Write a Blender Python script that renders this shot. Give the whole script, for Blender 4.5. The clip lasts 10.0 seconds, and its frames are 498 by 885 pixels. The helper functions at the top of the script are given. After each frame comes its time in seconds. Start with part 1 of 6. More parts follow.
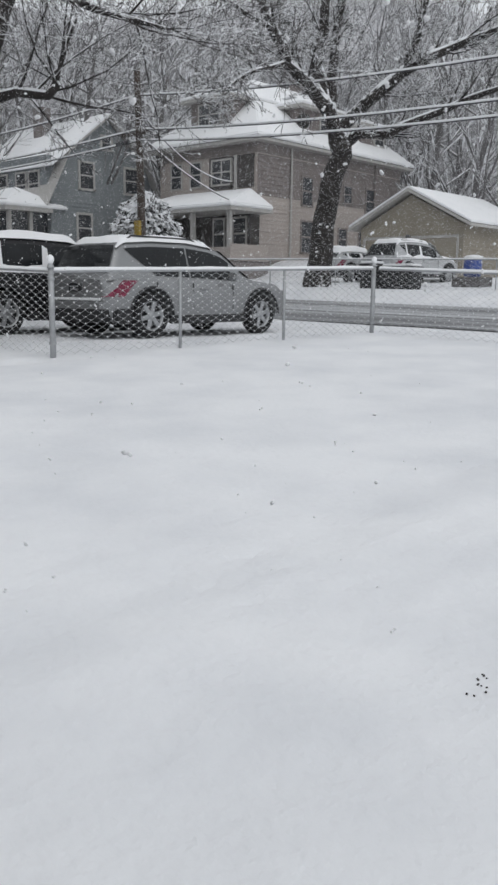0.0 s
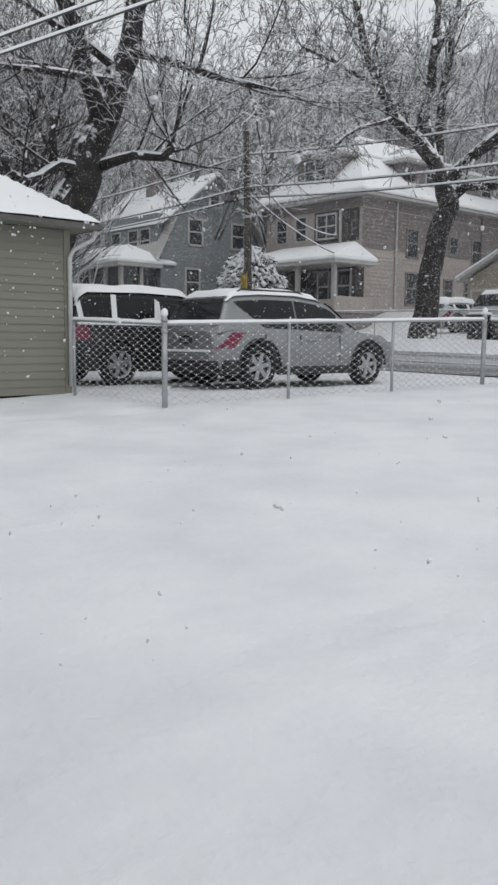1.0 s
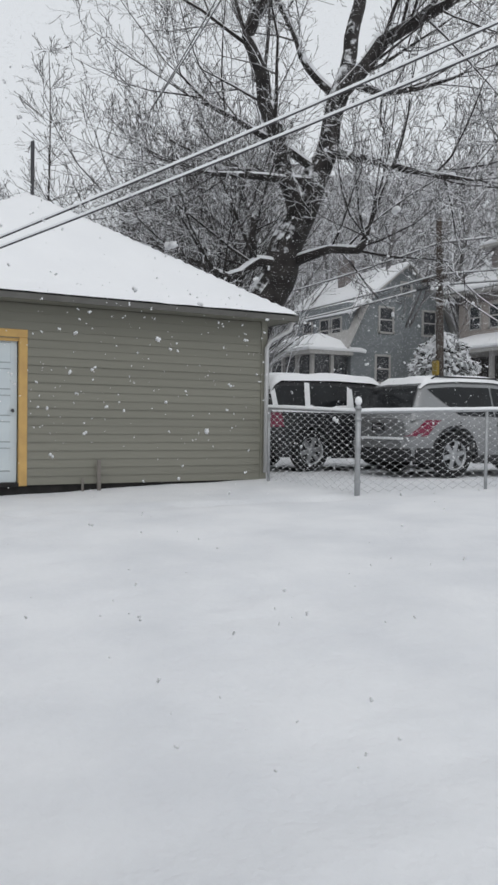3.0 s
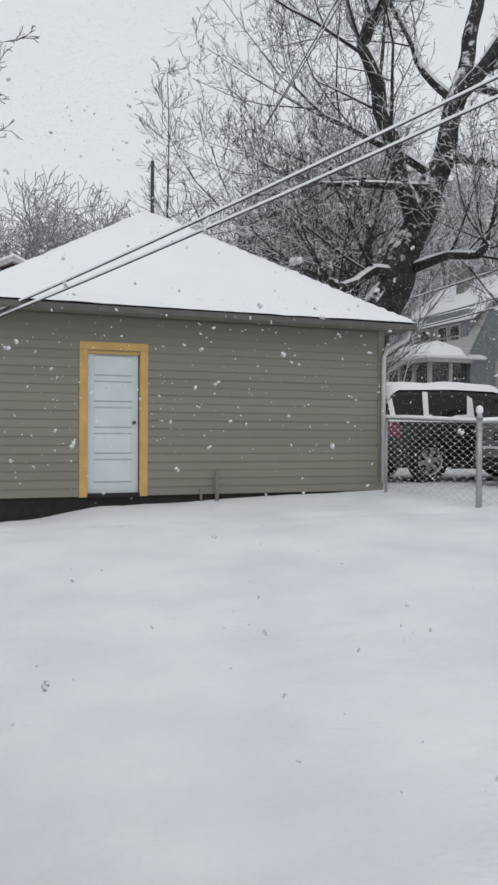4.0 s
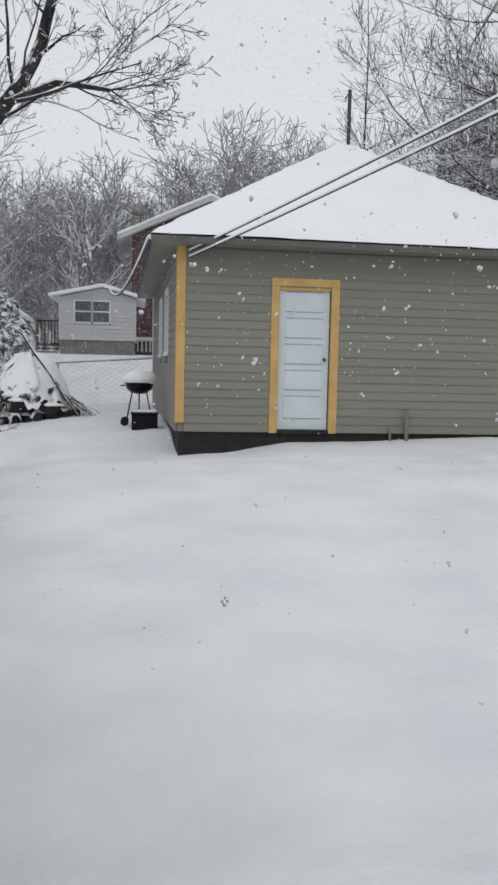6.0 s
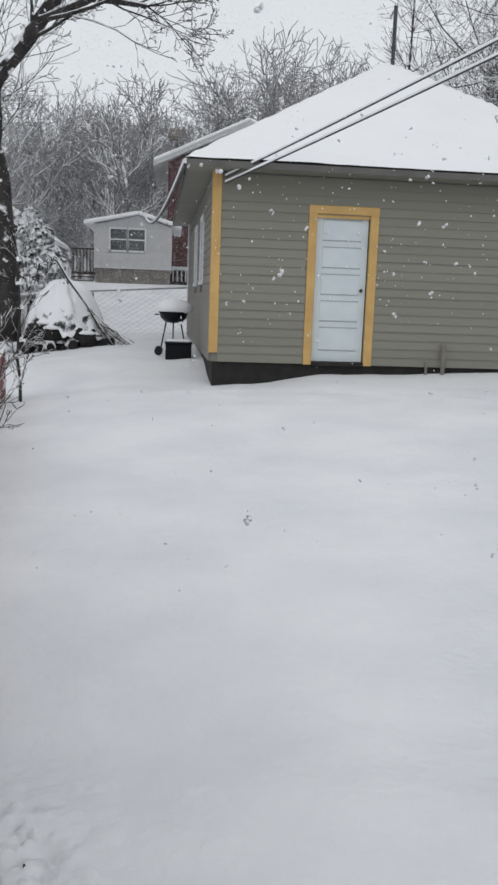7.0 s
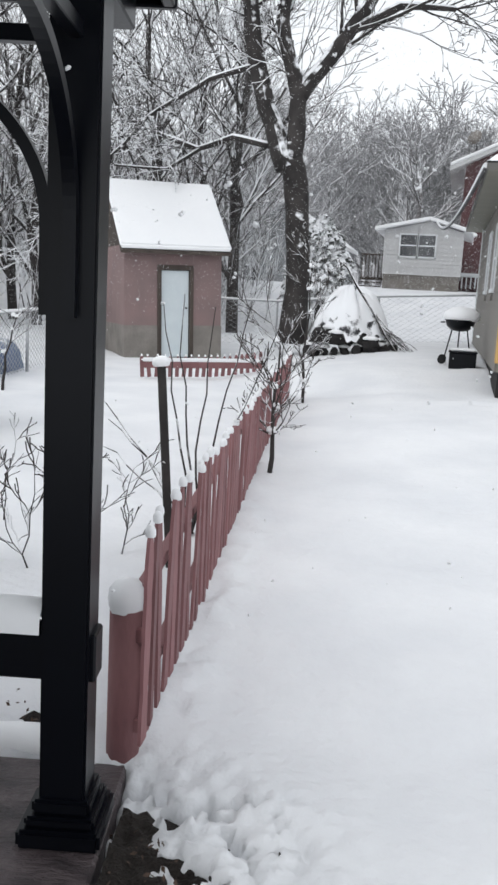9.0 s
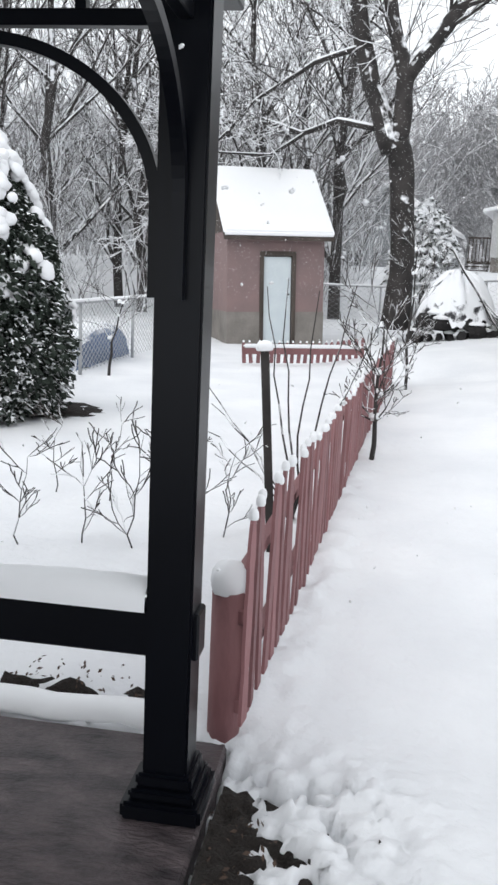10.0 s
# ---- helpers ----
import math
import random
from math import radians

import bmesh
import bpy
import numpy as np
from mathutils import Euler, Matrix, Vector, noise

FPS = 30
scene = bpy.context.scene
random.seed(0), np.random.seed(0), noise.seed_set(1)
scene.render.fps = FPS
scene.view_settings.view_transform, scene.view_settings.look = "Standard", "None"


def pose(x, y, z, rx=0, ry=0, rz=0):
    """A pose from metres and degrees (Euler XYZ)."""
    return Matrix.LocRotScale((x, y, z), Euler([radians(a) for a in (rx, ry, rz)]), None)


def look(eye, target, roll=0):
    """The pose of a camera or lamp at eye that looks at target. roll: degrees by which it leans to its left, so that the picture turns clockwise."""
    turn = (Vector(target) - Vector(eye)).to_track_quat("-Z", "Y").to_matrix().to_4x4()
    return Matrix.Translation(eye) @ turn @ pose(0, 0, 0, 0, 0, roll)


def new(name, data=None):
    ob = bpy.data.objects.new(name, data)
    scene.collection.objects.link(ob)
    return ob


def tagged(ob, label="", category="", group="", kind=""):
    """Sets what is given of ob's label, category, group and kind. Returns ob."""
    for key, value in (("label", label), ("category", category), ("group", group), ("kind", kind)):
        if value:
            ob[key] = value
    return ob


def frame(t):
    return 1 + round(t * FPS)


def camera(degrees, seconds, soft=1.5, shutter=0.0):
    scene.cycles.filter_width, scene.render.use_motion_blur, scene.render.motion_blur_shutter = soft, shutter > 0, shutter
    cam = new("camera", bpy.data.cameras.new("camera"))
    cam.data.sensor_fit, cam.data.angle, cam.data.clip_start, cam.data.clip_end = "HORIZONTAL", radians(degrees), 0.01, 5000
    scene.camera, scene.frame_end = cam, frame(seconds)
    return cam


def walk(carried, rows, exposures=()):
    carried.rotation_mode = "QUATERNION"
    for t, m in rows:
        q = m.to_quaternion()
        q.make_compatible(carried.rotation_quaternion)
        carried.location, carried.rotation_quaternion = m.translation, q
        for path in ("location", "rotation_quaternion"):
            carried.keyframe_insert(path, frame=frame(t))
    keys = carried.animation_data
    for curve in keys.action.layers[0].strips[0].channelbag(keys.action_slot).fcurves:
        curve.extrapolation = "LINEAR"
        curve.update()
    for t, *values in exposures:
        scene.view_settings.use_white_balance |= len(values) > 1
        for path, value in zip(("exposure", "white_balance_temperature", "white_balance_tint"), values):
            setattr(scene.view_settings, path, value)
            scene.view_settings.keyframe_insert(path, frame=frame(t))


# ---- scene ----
cam = camera(33.13, 10.0, soft=2.7)
PATH = [
    (0, 0.091, -0.159, 1.487, 79.66, -0.67, -48.02),
    (0.5, 0.077, -0.129, 1.484, 81.42, -0.39, -44.85),
    (1, 0.030, -0.076, 1.491, 83.03, -0.51, -41.14),
    (1.5, 0.026, -0.030, 1.500, 84.75, -0.84, -37.86),
    (2, 0.011, 0.005, 1.500, 86.37, -1.09, -35.43),
    (3.5, -0.029, -0.011, 1.533, 89.44, -0.40, -24.30),
    (4, -0.033, 0.004, 1.532, 89.32, -0.37, -20.52),
    (4.5, 0.013, 0.023, 1.529, 88.57, -0.65, -17.38),
    (5, 0.014, -0.012, 1.531, 87.73, -0.71, -12.88),
    (5.5, -0.014, 0.013, 1.520, 86.91, -0.90, -9.02),
    (7, 0.008, 0.064, 1.470, 80.39, -2.03, -5.10),
    (7.5, 0.019, 0.066, 1.475, 79.40, -2.24, -0.15),
    (8, 0.011, 0.074, 1.485, 79.87, -2.84, 6.48),
    (8.5, 0.001, 0.068, 1.488, 80.17, -3.19, 10.12),
    (9, -0.020, 0.062, 1.481, 79.88, -3.22, 13.96),
    (9.5, -0.033, 0.063, 1.475, 79.35, -3.05, 17.80),
    (10, -0.034, 0.068, 1.468, 78.65, -2.67, 20.80),
]
EXPOSURES = ((0.0, 0.0), (5.5, -0.02), (7.0, 0.0), (7.7, 0.06), (8.5, 0.42), (9.0, 0.50), (9.6, 0.70), (10.0, 0.74))
walk(cam, [(t, pose(*p)) for t, *p in PATH], EXPOSURES)

# ---- light: a dull sky in falling snow ----
world = bpy.data.worlds.new("overcast")
scene.world = world
world.use_nodes = True
wn, wl = world.node_tree.nodes, world.node_tree.links
wn.clear()
w_out, w_bg = wn.new("ShaderNodeOutputWorld"), wn.new("ShaderNodeBackground")
w_sky, w_hsv, w_mix = wn.new("ShaderNodeTexSky"), wn.new("ShaderNodeHueSaturation"), wn.new("ShaderNodeMixRGB")
w_sky.sky_type, w_sky.sun_disc = "NISHITA", False
w_sky.sun_elevation, w_sky.sun_rotation = radians(42), radians(200)
w_sky.dust_density, w_sky.air_density = 4.0, 1.0
w_hsv.inputs["Saturation"].default_value = 0.15
w_hsv.inputs["Value"].default_value = 0.1
w_mix.inputs["Fac"].default_value = 0.85
w_mix.inputs["Color2"].default_value = (0.835, 0.872, 0.915, 1)
wl.new(w_sky.outputs[0], w_hsv.inputs["Color"])
wl.new(w_hsv.outputs[0], w_mix.inputs["Color1"])
wl.new(w_mix.outputs[0], w_bg.inputs["Color"])
w_bg.inputs["Strength"].default_value = 0.95
wl.new(w_bg.outputs[0], w_out.inputs[0])
sun = bpy.data.lights.new("sun", "SUN")
sun.energy, sun.angle, sun.color = 0.3, radians(40), (1.0, 0.985, 0.96)
new("sun", sun).matrix_world = look((0, 0, 30), (6, 18, 0))


# ---- materials ----
def mat(name, color, rough=0.8, metal=0.0, var=0.12, scale=6.0, fine=60.0, bump=0.15, color2=None, stretch=(1, 1, 1), spec=0.5, island=0.0, bump_d=0.01):
    """A surface in two tones with coarse stains, fine grain and relief."""
    m = bpy.data.materials.new(name)
    m.use_nodes = True
    n, l = m.node_tree.nodes, m.node_tree.links
    p = n["Principled BSDF"]
    tc, mp = n.new("ShaderNodeTexCoord"), n.new("ShaderNodeMapping")
    mp.inputs["Scale"].default_value = stretch
    l.new(tc.outputs["Object"], mp.inputs["Vector"])
    a, b = n.new("ShaderNodeTexNoise"), n.new("ShaderNodeTexNoise")
    a.inputs["Scale"].default_value, a.inputs["Detail"].default_value = scale, 6
    b.inputs["Scale"].default_value, b.inputs["Detail"].default_value = fine, 4
    l.new(mp.outputs[0], a.inputs["Vector"])
    l.new(mp.outputs[0], b.inputs["Vector"])
    mx = n.new("ShaderNodeMixRGB")
    c2 = color2 or [c * (1 - var * 2) for c in color]
    mx.inputs["Color1"].default_value, mx.inputs["Color2"].default_value = (*color, 1), (*c2, 1)
    rp = n.new("ShaderNodeMapRange")
    rp.inputs["From Min"].default_value, rp.inputs["From Max"].default_value = 0.35, 0.7
    l.new(a.outputs[0], rp.inputs[0])
    l.new(rp.outputs[0], mx.inputs["Fac"])
    hv = n.new("ShaderNodeHueSaturation")
    l.new(mx.outputs[0], hv.inputs["Color"])
    vr = n.new("ShaderNodeMapRange")
    vr.inputs["To Min"].default_value, vr.inputs["To Max"].default_value = 1 - var, 1 + var
    l.new(b.outputs[0], vr.inputs[0])
    if island:
        oi, ad = n.new("ShaderNodeObjectInfo"), n.new("ShaderNodeMath")
        ml = n.new("ShaderNodeMapRange")
        ml.inputs["To Min"].default_value, ml.inputs["To Max"].default_value = -island, island
        l.new(oi.outputs["Random"], ml.inputs[0])
        l.new(vr.outputs[0], ad.inputs[0])
        l.new(ml.outputs[0], ad.inputs[1])
        l.new(ad.outputs[0], hv.inputs["Value"])
    else:
        l.new(vr.outputs[0], hv.inputs["Value"])
    l.new(hv.outputs[0], p.inputs["Base Color"])
    p.inputs["Roughness"].default_value, p.inputs["Metallic"].default_value = rough, metal
    p.inputs["Specular IOR Level"].default_value = spec
    if bump:
        bp = n.new("ShaderNodeBump")
        bp.inputs["Strength"].default_value, bp.inputs["Distance"].default_value = bump, bump_d
        l.new(b.outputs[0], bp.inputs["Height"])
        l.new(bp.outputs[0], p.inputs["Normal"])
    return m


def snowy(name, color, cover=0.55, scale=3.0, snow=(0.86, 0.87, 0.89), soft=0.12, rough=0.9, var=0.2, side=0.0):
    """Bark, leaves or goods on which snow lies: white where the surface faces up, in uneven patches."""
    m = mat(name, color, rough, var=var, scale=scale, fine=scale * 9, bump=0.5)
    n, l = m.node_tree.nodes, m.node_tree.links
    p = n["Principled BSDF"]
    base = p.inputs["Base Color"].links[0].from_socket
    g, sp, nz = n.new("ShaderNodeNewGeometry"), n.new("ShaderNodeSeparateXYZ"), n.new("ShaderNodeTexNoise")
    tc = n.new("ShaderNodeTexCoord")
    l.new(tc.outputs["Object"], nz.inputs["Vector"])
    nz.inputs["Scale"].default_value, nz.inputs["Detail"].default_value = scale * 1.7, 5
    l.new(g.outputs["True Normal"], sp.inputs[0])
    ad, mr, mx, xs = n.new("ShaderNodeMath"), n.new("ShaderNodeMapRange"), n.new("ShaderNodeMixRGB"), n.new("ShaderNodeMath")
    xs.operation = "MULTIPLY_ADD"
    xs.inputs[1].default_value = -side
    l.new(sp.outputs["Y"], xs.inputs[0])
    l.new(sp.outputs["Z"], xs.inputs[2])
    ad.operation = "ADD"
    l.new(xs.outputs[0], ad.inputs[0])
    l.new(nz.outputs[0], ad.inputs[1])
    t = 1.5 - cover
    mr.inputs["From Min"].default_value, mr.inputs["From Max"].default_value = t - soft, t + soft
    l.new(ad.outputs[0], mr.inputs[0])
    l.new(mr.outputs[0], mx.inputs["Fac"])
    l.new(base, mx.inputs["Color1"])
    mx.inputs["Color2"].default_value = (*snow, 1)
    l.new(mx.outputs[0], p.inputs["Base Color"])
    return m


SNOW = mat("snow", (0.82, 0.825, 0.84), 0.75, var=0.02, scale=1.1, fine=20, bump=0.45, color2=(0.715, 0.725, 0.75), bump_d=0.025, spec=0.25)
ROOF_SNOW = mat("roof_snow", (0.88, 0.885, 0.895), 0.75, var=0.012, scale=1.0, fine=14, bump=0.15, color2=(0.85, 0.857, 0.87), spec=0.25)
SIDING = mat("sage_siding", (0.222, 0.217, 0.178), 0.65, var=0.06, scale=2.5, fine=90, bump=0.1, stretch=(0.15, 1, 1), island=0.05)
SIDE_SIDING = mat("grey_siding", (0.25, 0.235, 0.215), 0.65, var=0.06, scale=2.5, fine=90, bump=0.1, stretch=(1, 0.15, 1), island=0.04)
YELLOW = mat("ochre_trim", (0.60, 0.38, 0.13), 0.6, var=0.07, scale=4, fine=80, color2=(0.50, 0.31, 0.11))
WHITE = mat("white_paint", (0.74, 0.76, 0.77), 0.5, var=0.03, scale=5, fine=80, bump=0.05)
DOOR_WHITE = mat("door_white", (0.62, 0.68, 0.70), 0.5, var=0.03, scale=3, fine=60, bump=0.05, color2=(0.56, 0.62, 0.65))
TAR = mat("tarred_block", (0.018, 0.016, 0.015), 0.8, var=0.3, scale=7, fine=70, bump=0.4)
SHINGLE = mat("dark_shingle", (0.07, 0.068, 0.066), 0.9, var=0.2, scale=8, fine=90, bump=0.3)
GALV = mat("galvanised", (0.42, 0.43, 0.44), 0.5, 0.6, var=0.1, scale=12, fine=90, bump=0.08)
WIRE = mat("fence_wire", (0.50, 0.51, 0.52), 0.55, 0.3, var=0.1, scale=20, fine=120, bump=0)
CABLE = mat("black_cable", (0.06, 0.06, 0.065), 0.7, var=0.1, scale=8, fine=60, bump=0)
BLACK_STEEL = mat("black_steel", (0.0022, 0.003, 0.0055), 0.30, 0.0, var=0.12, scale=3, fine=60, bump=0.03, spec=0.2)
PINK = mat("pink_picket", (0.262, 0.124, 0.128), 0.7, var=0.12, scale=5, fine=70, bump=0.3, color2=(0.20, 0.088, 0.09), stretch=(1, 1, 0.25), island=0.2)
DECK = mat("wet_slab", (0.105, 0.083, 0.086), 0.42, var=0.6, scale=7.0, fine=42, bump=1.0, color2=(0.014, 0.011, 0.013), stretch=(0.8, 1.9, 1), spec=0.4)
SOIL = mat("leaf_litter", (0.024, 0.018, 0.015), 0.95, var=0.4, scale=18, fine=90, bump=1.0, color2=(0.02, 0.015, 0.012), bump_d=0.03)
SHED_PINK = mat("shed_stucco", (0.25, 0.172, 0.166), 0.9, var=0.12, scale=1.8, fine=40, bump=0.4, color2=(0.205, 0.148, 0.145))
CONCRETE = mat("bare_block", (0.24, 0.22, 0.20), 0.95, var=0.15, scale=3, fine=40, bump=0.5, color2=(0.17, 0.155, 0.14))
WEATHERED = mat("weathered_board", (0.085, 0.068, 0.058), 0.9, var=0.25, scale=4, fine=60, bump=0.4, stretch=(1, 1, 0.2))
BEIGE = mat("beige_clapboard", (0.42, 0.373, 0.342), 0.75, var=0.06, scale=1.2, fine=30, bump=0.1, stretch=(0.3, 0.3, 1))
BEIGE_DARK = mat("brown_grey_siding", (0.235, 0.208, 0.20), 0.85, var=0.1, scale=2, fine=30, bump=0.2)
SLATE_BLUE = mat("slate_blue_siding", (0.225, 0.245, 0.255), 0.8, var=0.08, scale=1.5, fine=30, bump=0.15)
TAN = mat("tan_garage_siding", (0.30, 0.27, 0.22), 0.8, var=0.06, scale=1.5, fine=30, bump=0.1)
OFFWHITE = mat("offwhite_trim", (0.44, 0.427, 0.41), 0.6, var=0.05, scale=3, fine=40, bump=0.05)
VINYL = mat("white_vinyl", (0.55, 0.55, 0.55), 0.6, var=0.05, scale=2, fine=40, bump=0.05)
MAROON = mat("maroon_siding", (0.10, 0.042, 0.045), 0.75, var=0.12, scale=2, fine=40, bump=0.1)
GLASS = mat("dark_window_glass", (0.065, 0.068, 0.074), 0.12, var=0.15, scale=2, fine=20, bump=0, spec=0.7)
BARK = snowy("wet_bark", (0.05, 0.044, 0.042), cover=0.57, scale=3.0, side=0.18, soft=0.07, var=0.35)
# next two: bark and twigs under snow, base colours lightened to stand for haze
HAZED_BARK = snowy("hazed_wet_bark", (0.17, 0.163, 0.163), cover=0.62, scale=1.6, side=0.22)
HAZED_TWIG = snowy("hazed_snowy_twigs", (0.27, 0.262, 0.265), cover=0.92, scale=1.2, side=0.15)
MAPLE_TWIG = snowy("maple_twigs", (0.125, 0.116, 0.114), cover=0.80, scale=1.8, side=0.12)
TWIG = snowy("snowy_twigs", (0.115, 0.107, 0.105), cover=0.96, scale=1.4, side=0.15)
# pale grey base colour stands for the haze over distant trees; snow on top
HAZE_WOODS = snowy("haze_pale_twigs", (0.35, 0.345, 0.352), cover=0.62, scale=0.8, snow=(0.76, 0.77, 0.79))
EVERGREEN = snowy("evergreen_sprays", (0.020, 0.030, 0.021), cover=0.22, scale=1.3, soft=0.08)
ASPHALT = mat("slushy_asphalt", (0.62, 0.63, 0.65), 0.5, var=0.06, scale=1.6, fine=22, bump=0.35, color2=(0.07, 0.07, 0.075), stretch=(2.2, 0.05, 1), bump_d=0.02)


# ---- building blocks ----
class Geo:
    """Collects vertices and faces of one mesh."""

    def __init__(self):
        self.v, self.f = [], []

    def box(self, x0, y0, z0, x1, y1, z1, m=None):
        b = len(self.v)
        pts = [(x, y, z) for z in (z0, z1) for y in (y0, y1) for x in (x0, x1)]
        self.v += [tuple(m @ Vector(p)) for p in pts] if m else pts
        self.f += [tuple(b + i for i in q) for q in ((0, 2, 3, 1), (4, 5, 7, 6), (0, 1, 5, 4), (2, 6, 7, 3), (0, 4, 6, 2), (1, 3, 7, 5))]
        return self

    def tube(self, pts, radii, n=6, cap=True):
        b = len(self.v)
        pts = [Vector(p) for p in pts]
        side = None
        for i, p in enumerate(pts):
            d = (pts[min(i + 1, len(pts) - 1)] - pts[max(i - 1, 0)]).normalized()
            if side is None:
                side = d.orthogonal().normalized()
            side = (side - d * side.dot(d)).normalized()
            up = d.cross(side)
            r = radii[i] if hasattr(radii, "__len__") else radii
            for k in range(n):
                a = 2 * math.pi * k / n
                self.v.append(tuple(p + (side * math.cos(a) + up * math.sin(a)) * r))
        for i in range(len(pts) - 1):
            for k in range(n):
                q = b + i * n
                self.f.append((q + k, q + (k + 1) % n, q + n + (k + 1) % n, q + n + k))
        if cap:
            self.f.append(tuple(b + k for k in reversed(range(n))))
            self.f.append(tuple(b + (len(pts) - 1) * n + k for k in range(n)))
        return self

    def prism(self, outline, depth, m):
        """An outline in x and z, pushed along y by depth, set by m."""
        b, n = len(self.v), len(outline)
        for y in (0, depth):
            self.v += [tuple(m @ Vector((x, y, z))) for x, z in outline]
        self.f.append(tuple(b + i for i in range(n)))
        self.f.append(tuple(b + n + i for i in reversed(range(n))))
        self.f += [(b + i, b + n + i, b + n + (i + 1) % n, b + (i + 1) % n) for i in range(n)]
        return self

    def grid(self, fn, us, vs):
        b, n = len(self.v), len(vs)
        self.v += [tuple(fn(u, w)) for u in us for w in vs]
        self.f += [(b + i * n + j, b + (i + 1) * n + j, b + (i + 1) * n + j + 1, b + i * n + j + 1) for i in range(len(us) - 1) for j in range(n - 1)]
        return self

    def mesh(self, name, material, smooth=False, bevel=0.0, seg=1):
        me = bpy.data.meshes.new(name)
        me.from_pydata(self.v, [], self.f)
        bm = bmesh.new()
        bm.from_mesh(me)
        bmesh.ops.recalc_face_normals(bm, faces=bm.faces)
        if bevel:
            bmesh.ops.bevel(bm, geom=list(bm.edges), offset=bevel, segments=seg, affect="EDGES", clamp_overlap=True)
        bm.to_mesh(me)
        bm.free()
        me.materials.append(material)
        if smooth:
            me.polygons.foreach_set("use_smooth", [True] * len(me.polygons))
        return me


def part(name, geo, material, parent=None, label="", smooth=False, bevel=0.0, seg=1, at=None):
    me = geo if isinstance(geo, bpy.types.Mesh) else geo.mesh(name, material, smooth, bevel, seg)
    ob = new(name, me)
    if parent:
        ob.parent = parent
    if at is not None:
        ob.matrix_basis = at
    if label:
        tagged(ob, label)
    return ob


def thing(name, label, category, at=None, group="", kind=""):
    ob = new(name)
    if at is not None:
        ob.matrix_basis = at
    return tagged(ob, label, category, group, kind)


def single(name, geo, material, label, category="", at=None, group="", kind="", **k):
    ob = part(name, geo, material, None, at=at, **k)
    return tagged(ob, label, category, group, kind)


def polar(az, r, z=0.0):
    """A place by its bearing from the porch step (degrees to the left of the north axis) and distance."""
    return Vector((-math.sin(radians(az)) * r, math.cos(radians(az)) * r, z))


def lerp(a, b, t):
    return a + (b - a) * t


def step(a, b, x):
    t = min(1, max(0, (x - a) / (b - a)))
    return t * t * (3 - 2 * t)


# ---- ground ----
def gz(x, y):
    """Height of the ground: a yard that rises gently, a street beyond it, a bank and higher gardens across."""
    yard = 0.04 * min(max(0, y - 1.2), 15 + 11 * step(0.6, 3, x)) + 0.036 * max(0, min(x, 15))
    left = 0.1 * step(1.0, 4.0, y) + 0.012 * max(0, y - 14)
    k = step(11.5, 14, y)
    z = lerp(left, yard, step(-2.3 - 2.7 * k, 0.4 - 0.2 * k, x))
    z -= 0.12 * step(1.5, 0.4, abs(x - 0.6)) * step(10.2, 11.2, y) * step(13.6, 12.2, y)
    street = 0.73 + 0.035 * (min(x, 24) - 16.5) + 0.015 * (min(max(y, -20), 60) - 7.9)
    far = street + 0.45 * step(24, 25.4, x) + 0.25 * step(26, 33, x) + (0.3 + 0.8 * step(24, 28, y)) * step(33, 37, x) + 0.02 * max(0, min(x, 140) - 37)
    z = lerp(z, 0.62, step(9.3, 10.3, y) * step(6.7, 7.6, x) * step(24, 19, y))
    z = lerp(z, far, step(13.2, 16.2, x))
    back = 2.0 + 0.02 * (min(y, 150) - 36)
    if x < 20:
        z = lerp(z, max(z, back), step(24, 36, y) * step(20, 12, x))
    return z


def spaced(*runs):
    out = []
    for a, b, s in runs:
        k = max(1, round((b - a) / s))
        out += [a + (b - a) * i / k for i in range(k)]
    return out + [runs[-1][1]]


def ground_point(x, y):
    z = gz(x, y)
    near = 1 if -9 < x < 15 and -4 < y < 24 else 0
    if near:
        p = Vector((x, y, 0))
        z += 0.022 * (noise.noise(p * 0.9)) + 0.012 * noise.noise(p * 2.6 + Vector((3, 1, 0))) + 0.007 * noise.noise(Vector((x * 1.6, y * 5.5, 8))) + 0.009 * noise.noise(p * 6.5) * step(-0.1, 0.35, noise.noise(p * 0.7 + Vector((5, 2, 0)))) + 0.004 * noise.noise(p * 8.5)
        side = (x + 0.80) * 0.978 + (y - 2.0) * 0.208
        rough = step(0.95, 0.0, side) * step(2.6, 2.1, y)
        z += rough * (0.055 * abs(noise.noise(p * 8)) + 0.05 * abs(noise.noise(p * 21)) + 0.026 * noise.noise(p * 39) - 0.035) + (0.05 * step(0.0, 0.5, side) - 0.05 * step(0.20, 0.03, side) - 0.015 * step(0.8, 0.25, side)) * step(2.6, 2.1, y)
        # small banks of snow against the pickets
        foot = x + 0.86 + (y - 2.28) * 0.1486
        if 2.6 < y < 11.4:
            z += step(0.22, 0.04, abs(foot - 0.05)) * (0.035 + 0.05 * noise.noise(p * 7.5) + 0.03 * noise.noise(p * 17))
        # a trodden line of old footprints before the door
        trail = abs(y - (10.2 - 0.16 * (x - 0.5) ** 1.0)) if 0.2 < x < 8 else 9
        z -= 0.06 * step(0.3, 0.05, trail) * (0.5 + noise.noise(p * 3.4))
        # thin snow that leaves patches of soil bare beside the slab
        bare = noise.noise(p * 10 + Vector((2, 7, 0))) + 0.6 * noise.noise(p * 24)
        z -= 0.14 * step(0.12, 0.30, bare) * step(0.62, 0.12, side) * step(-0.05, 0.03, side) * step(2.35, 2.1, y)
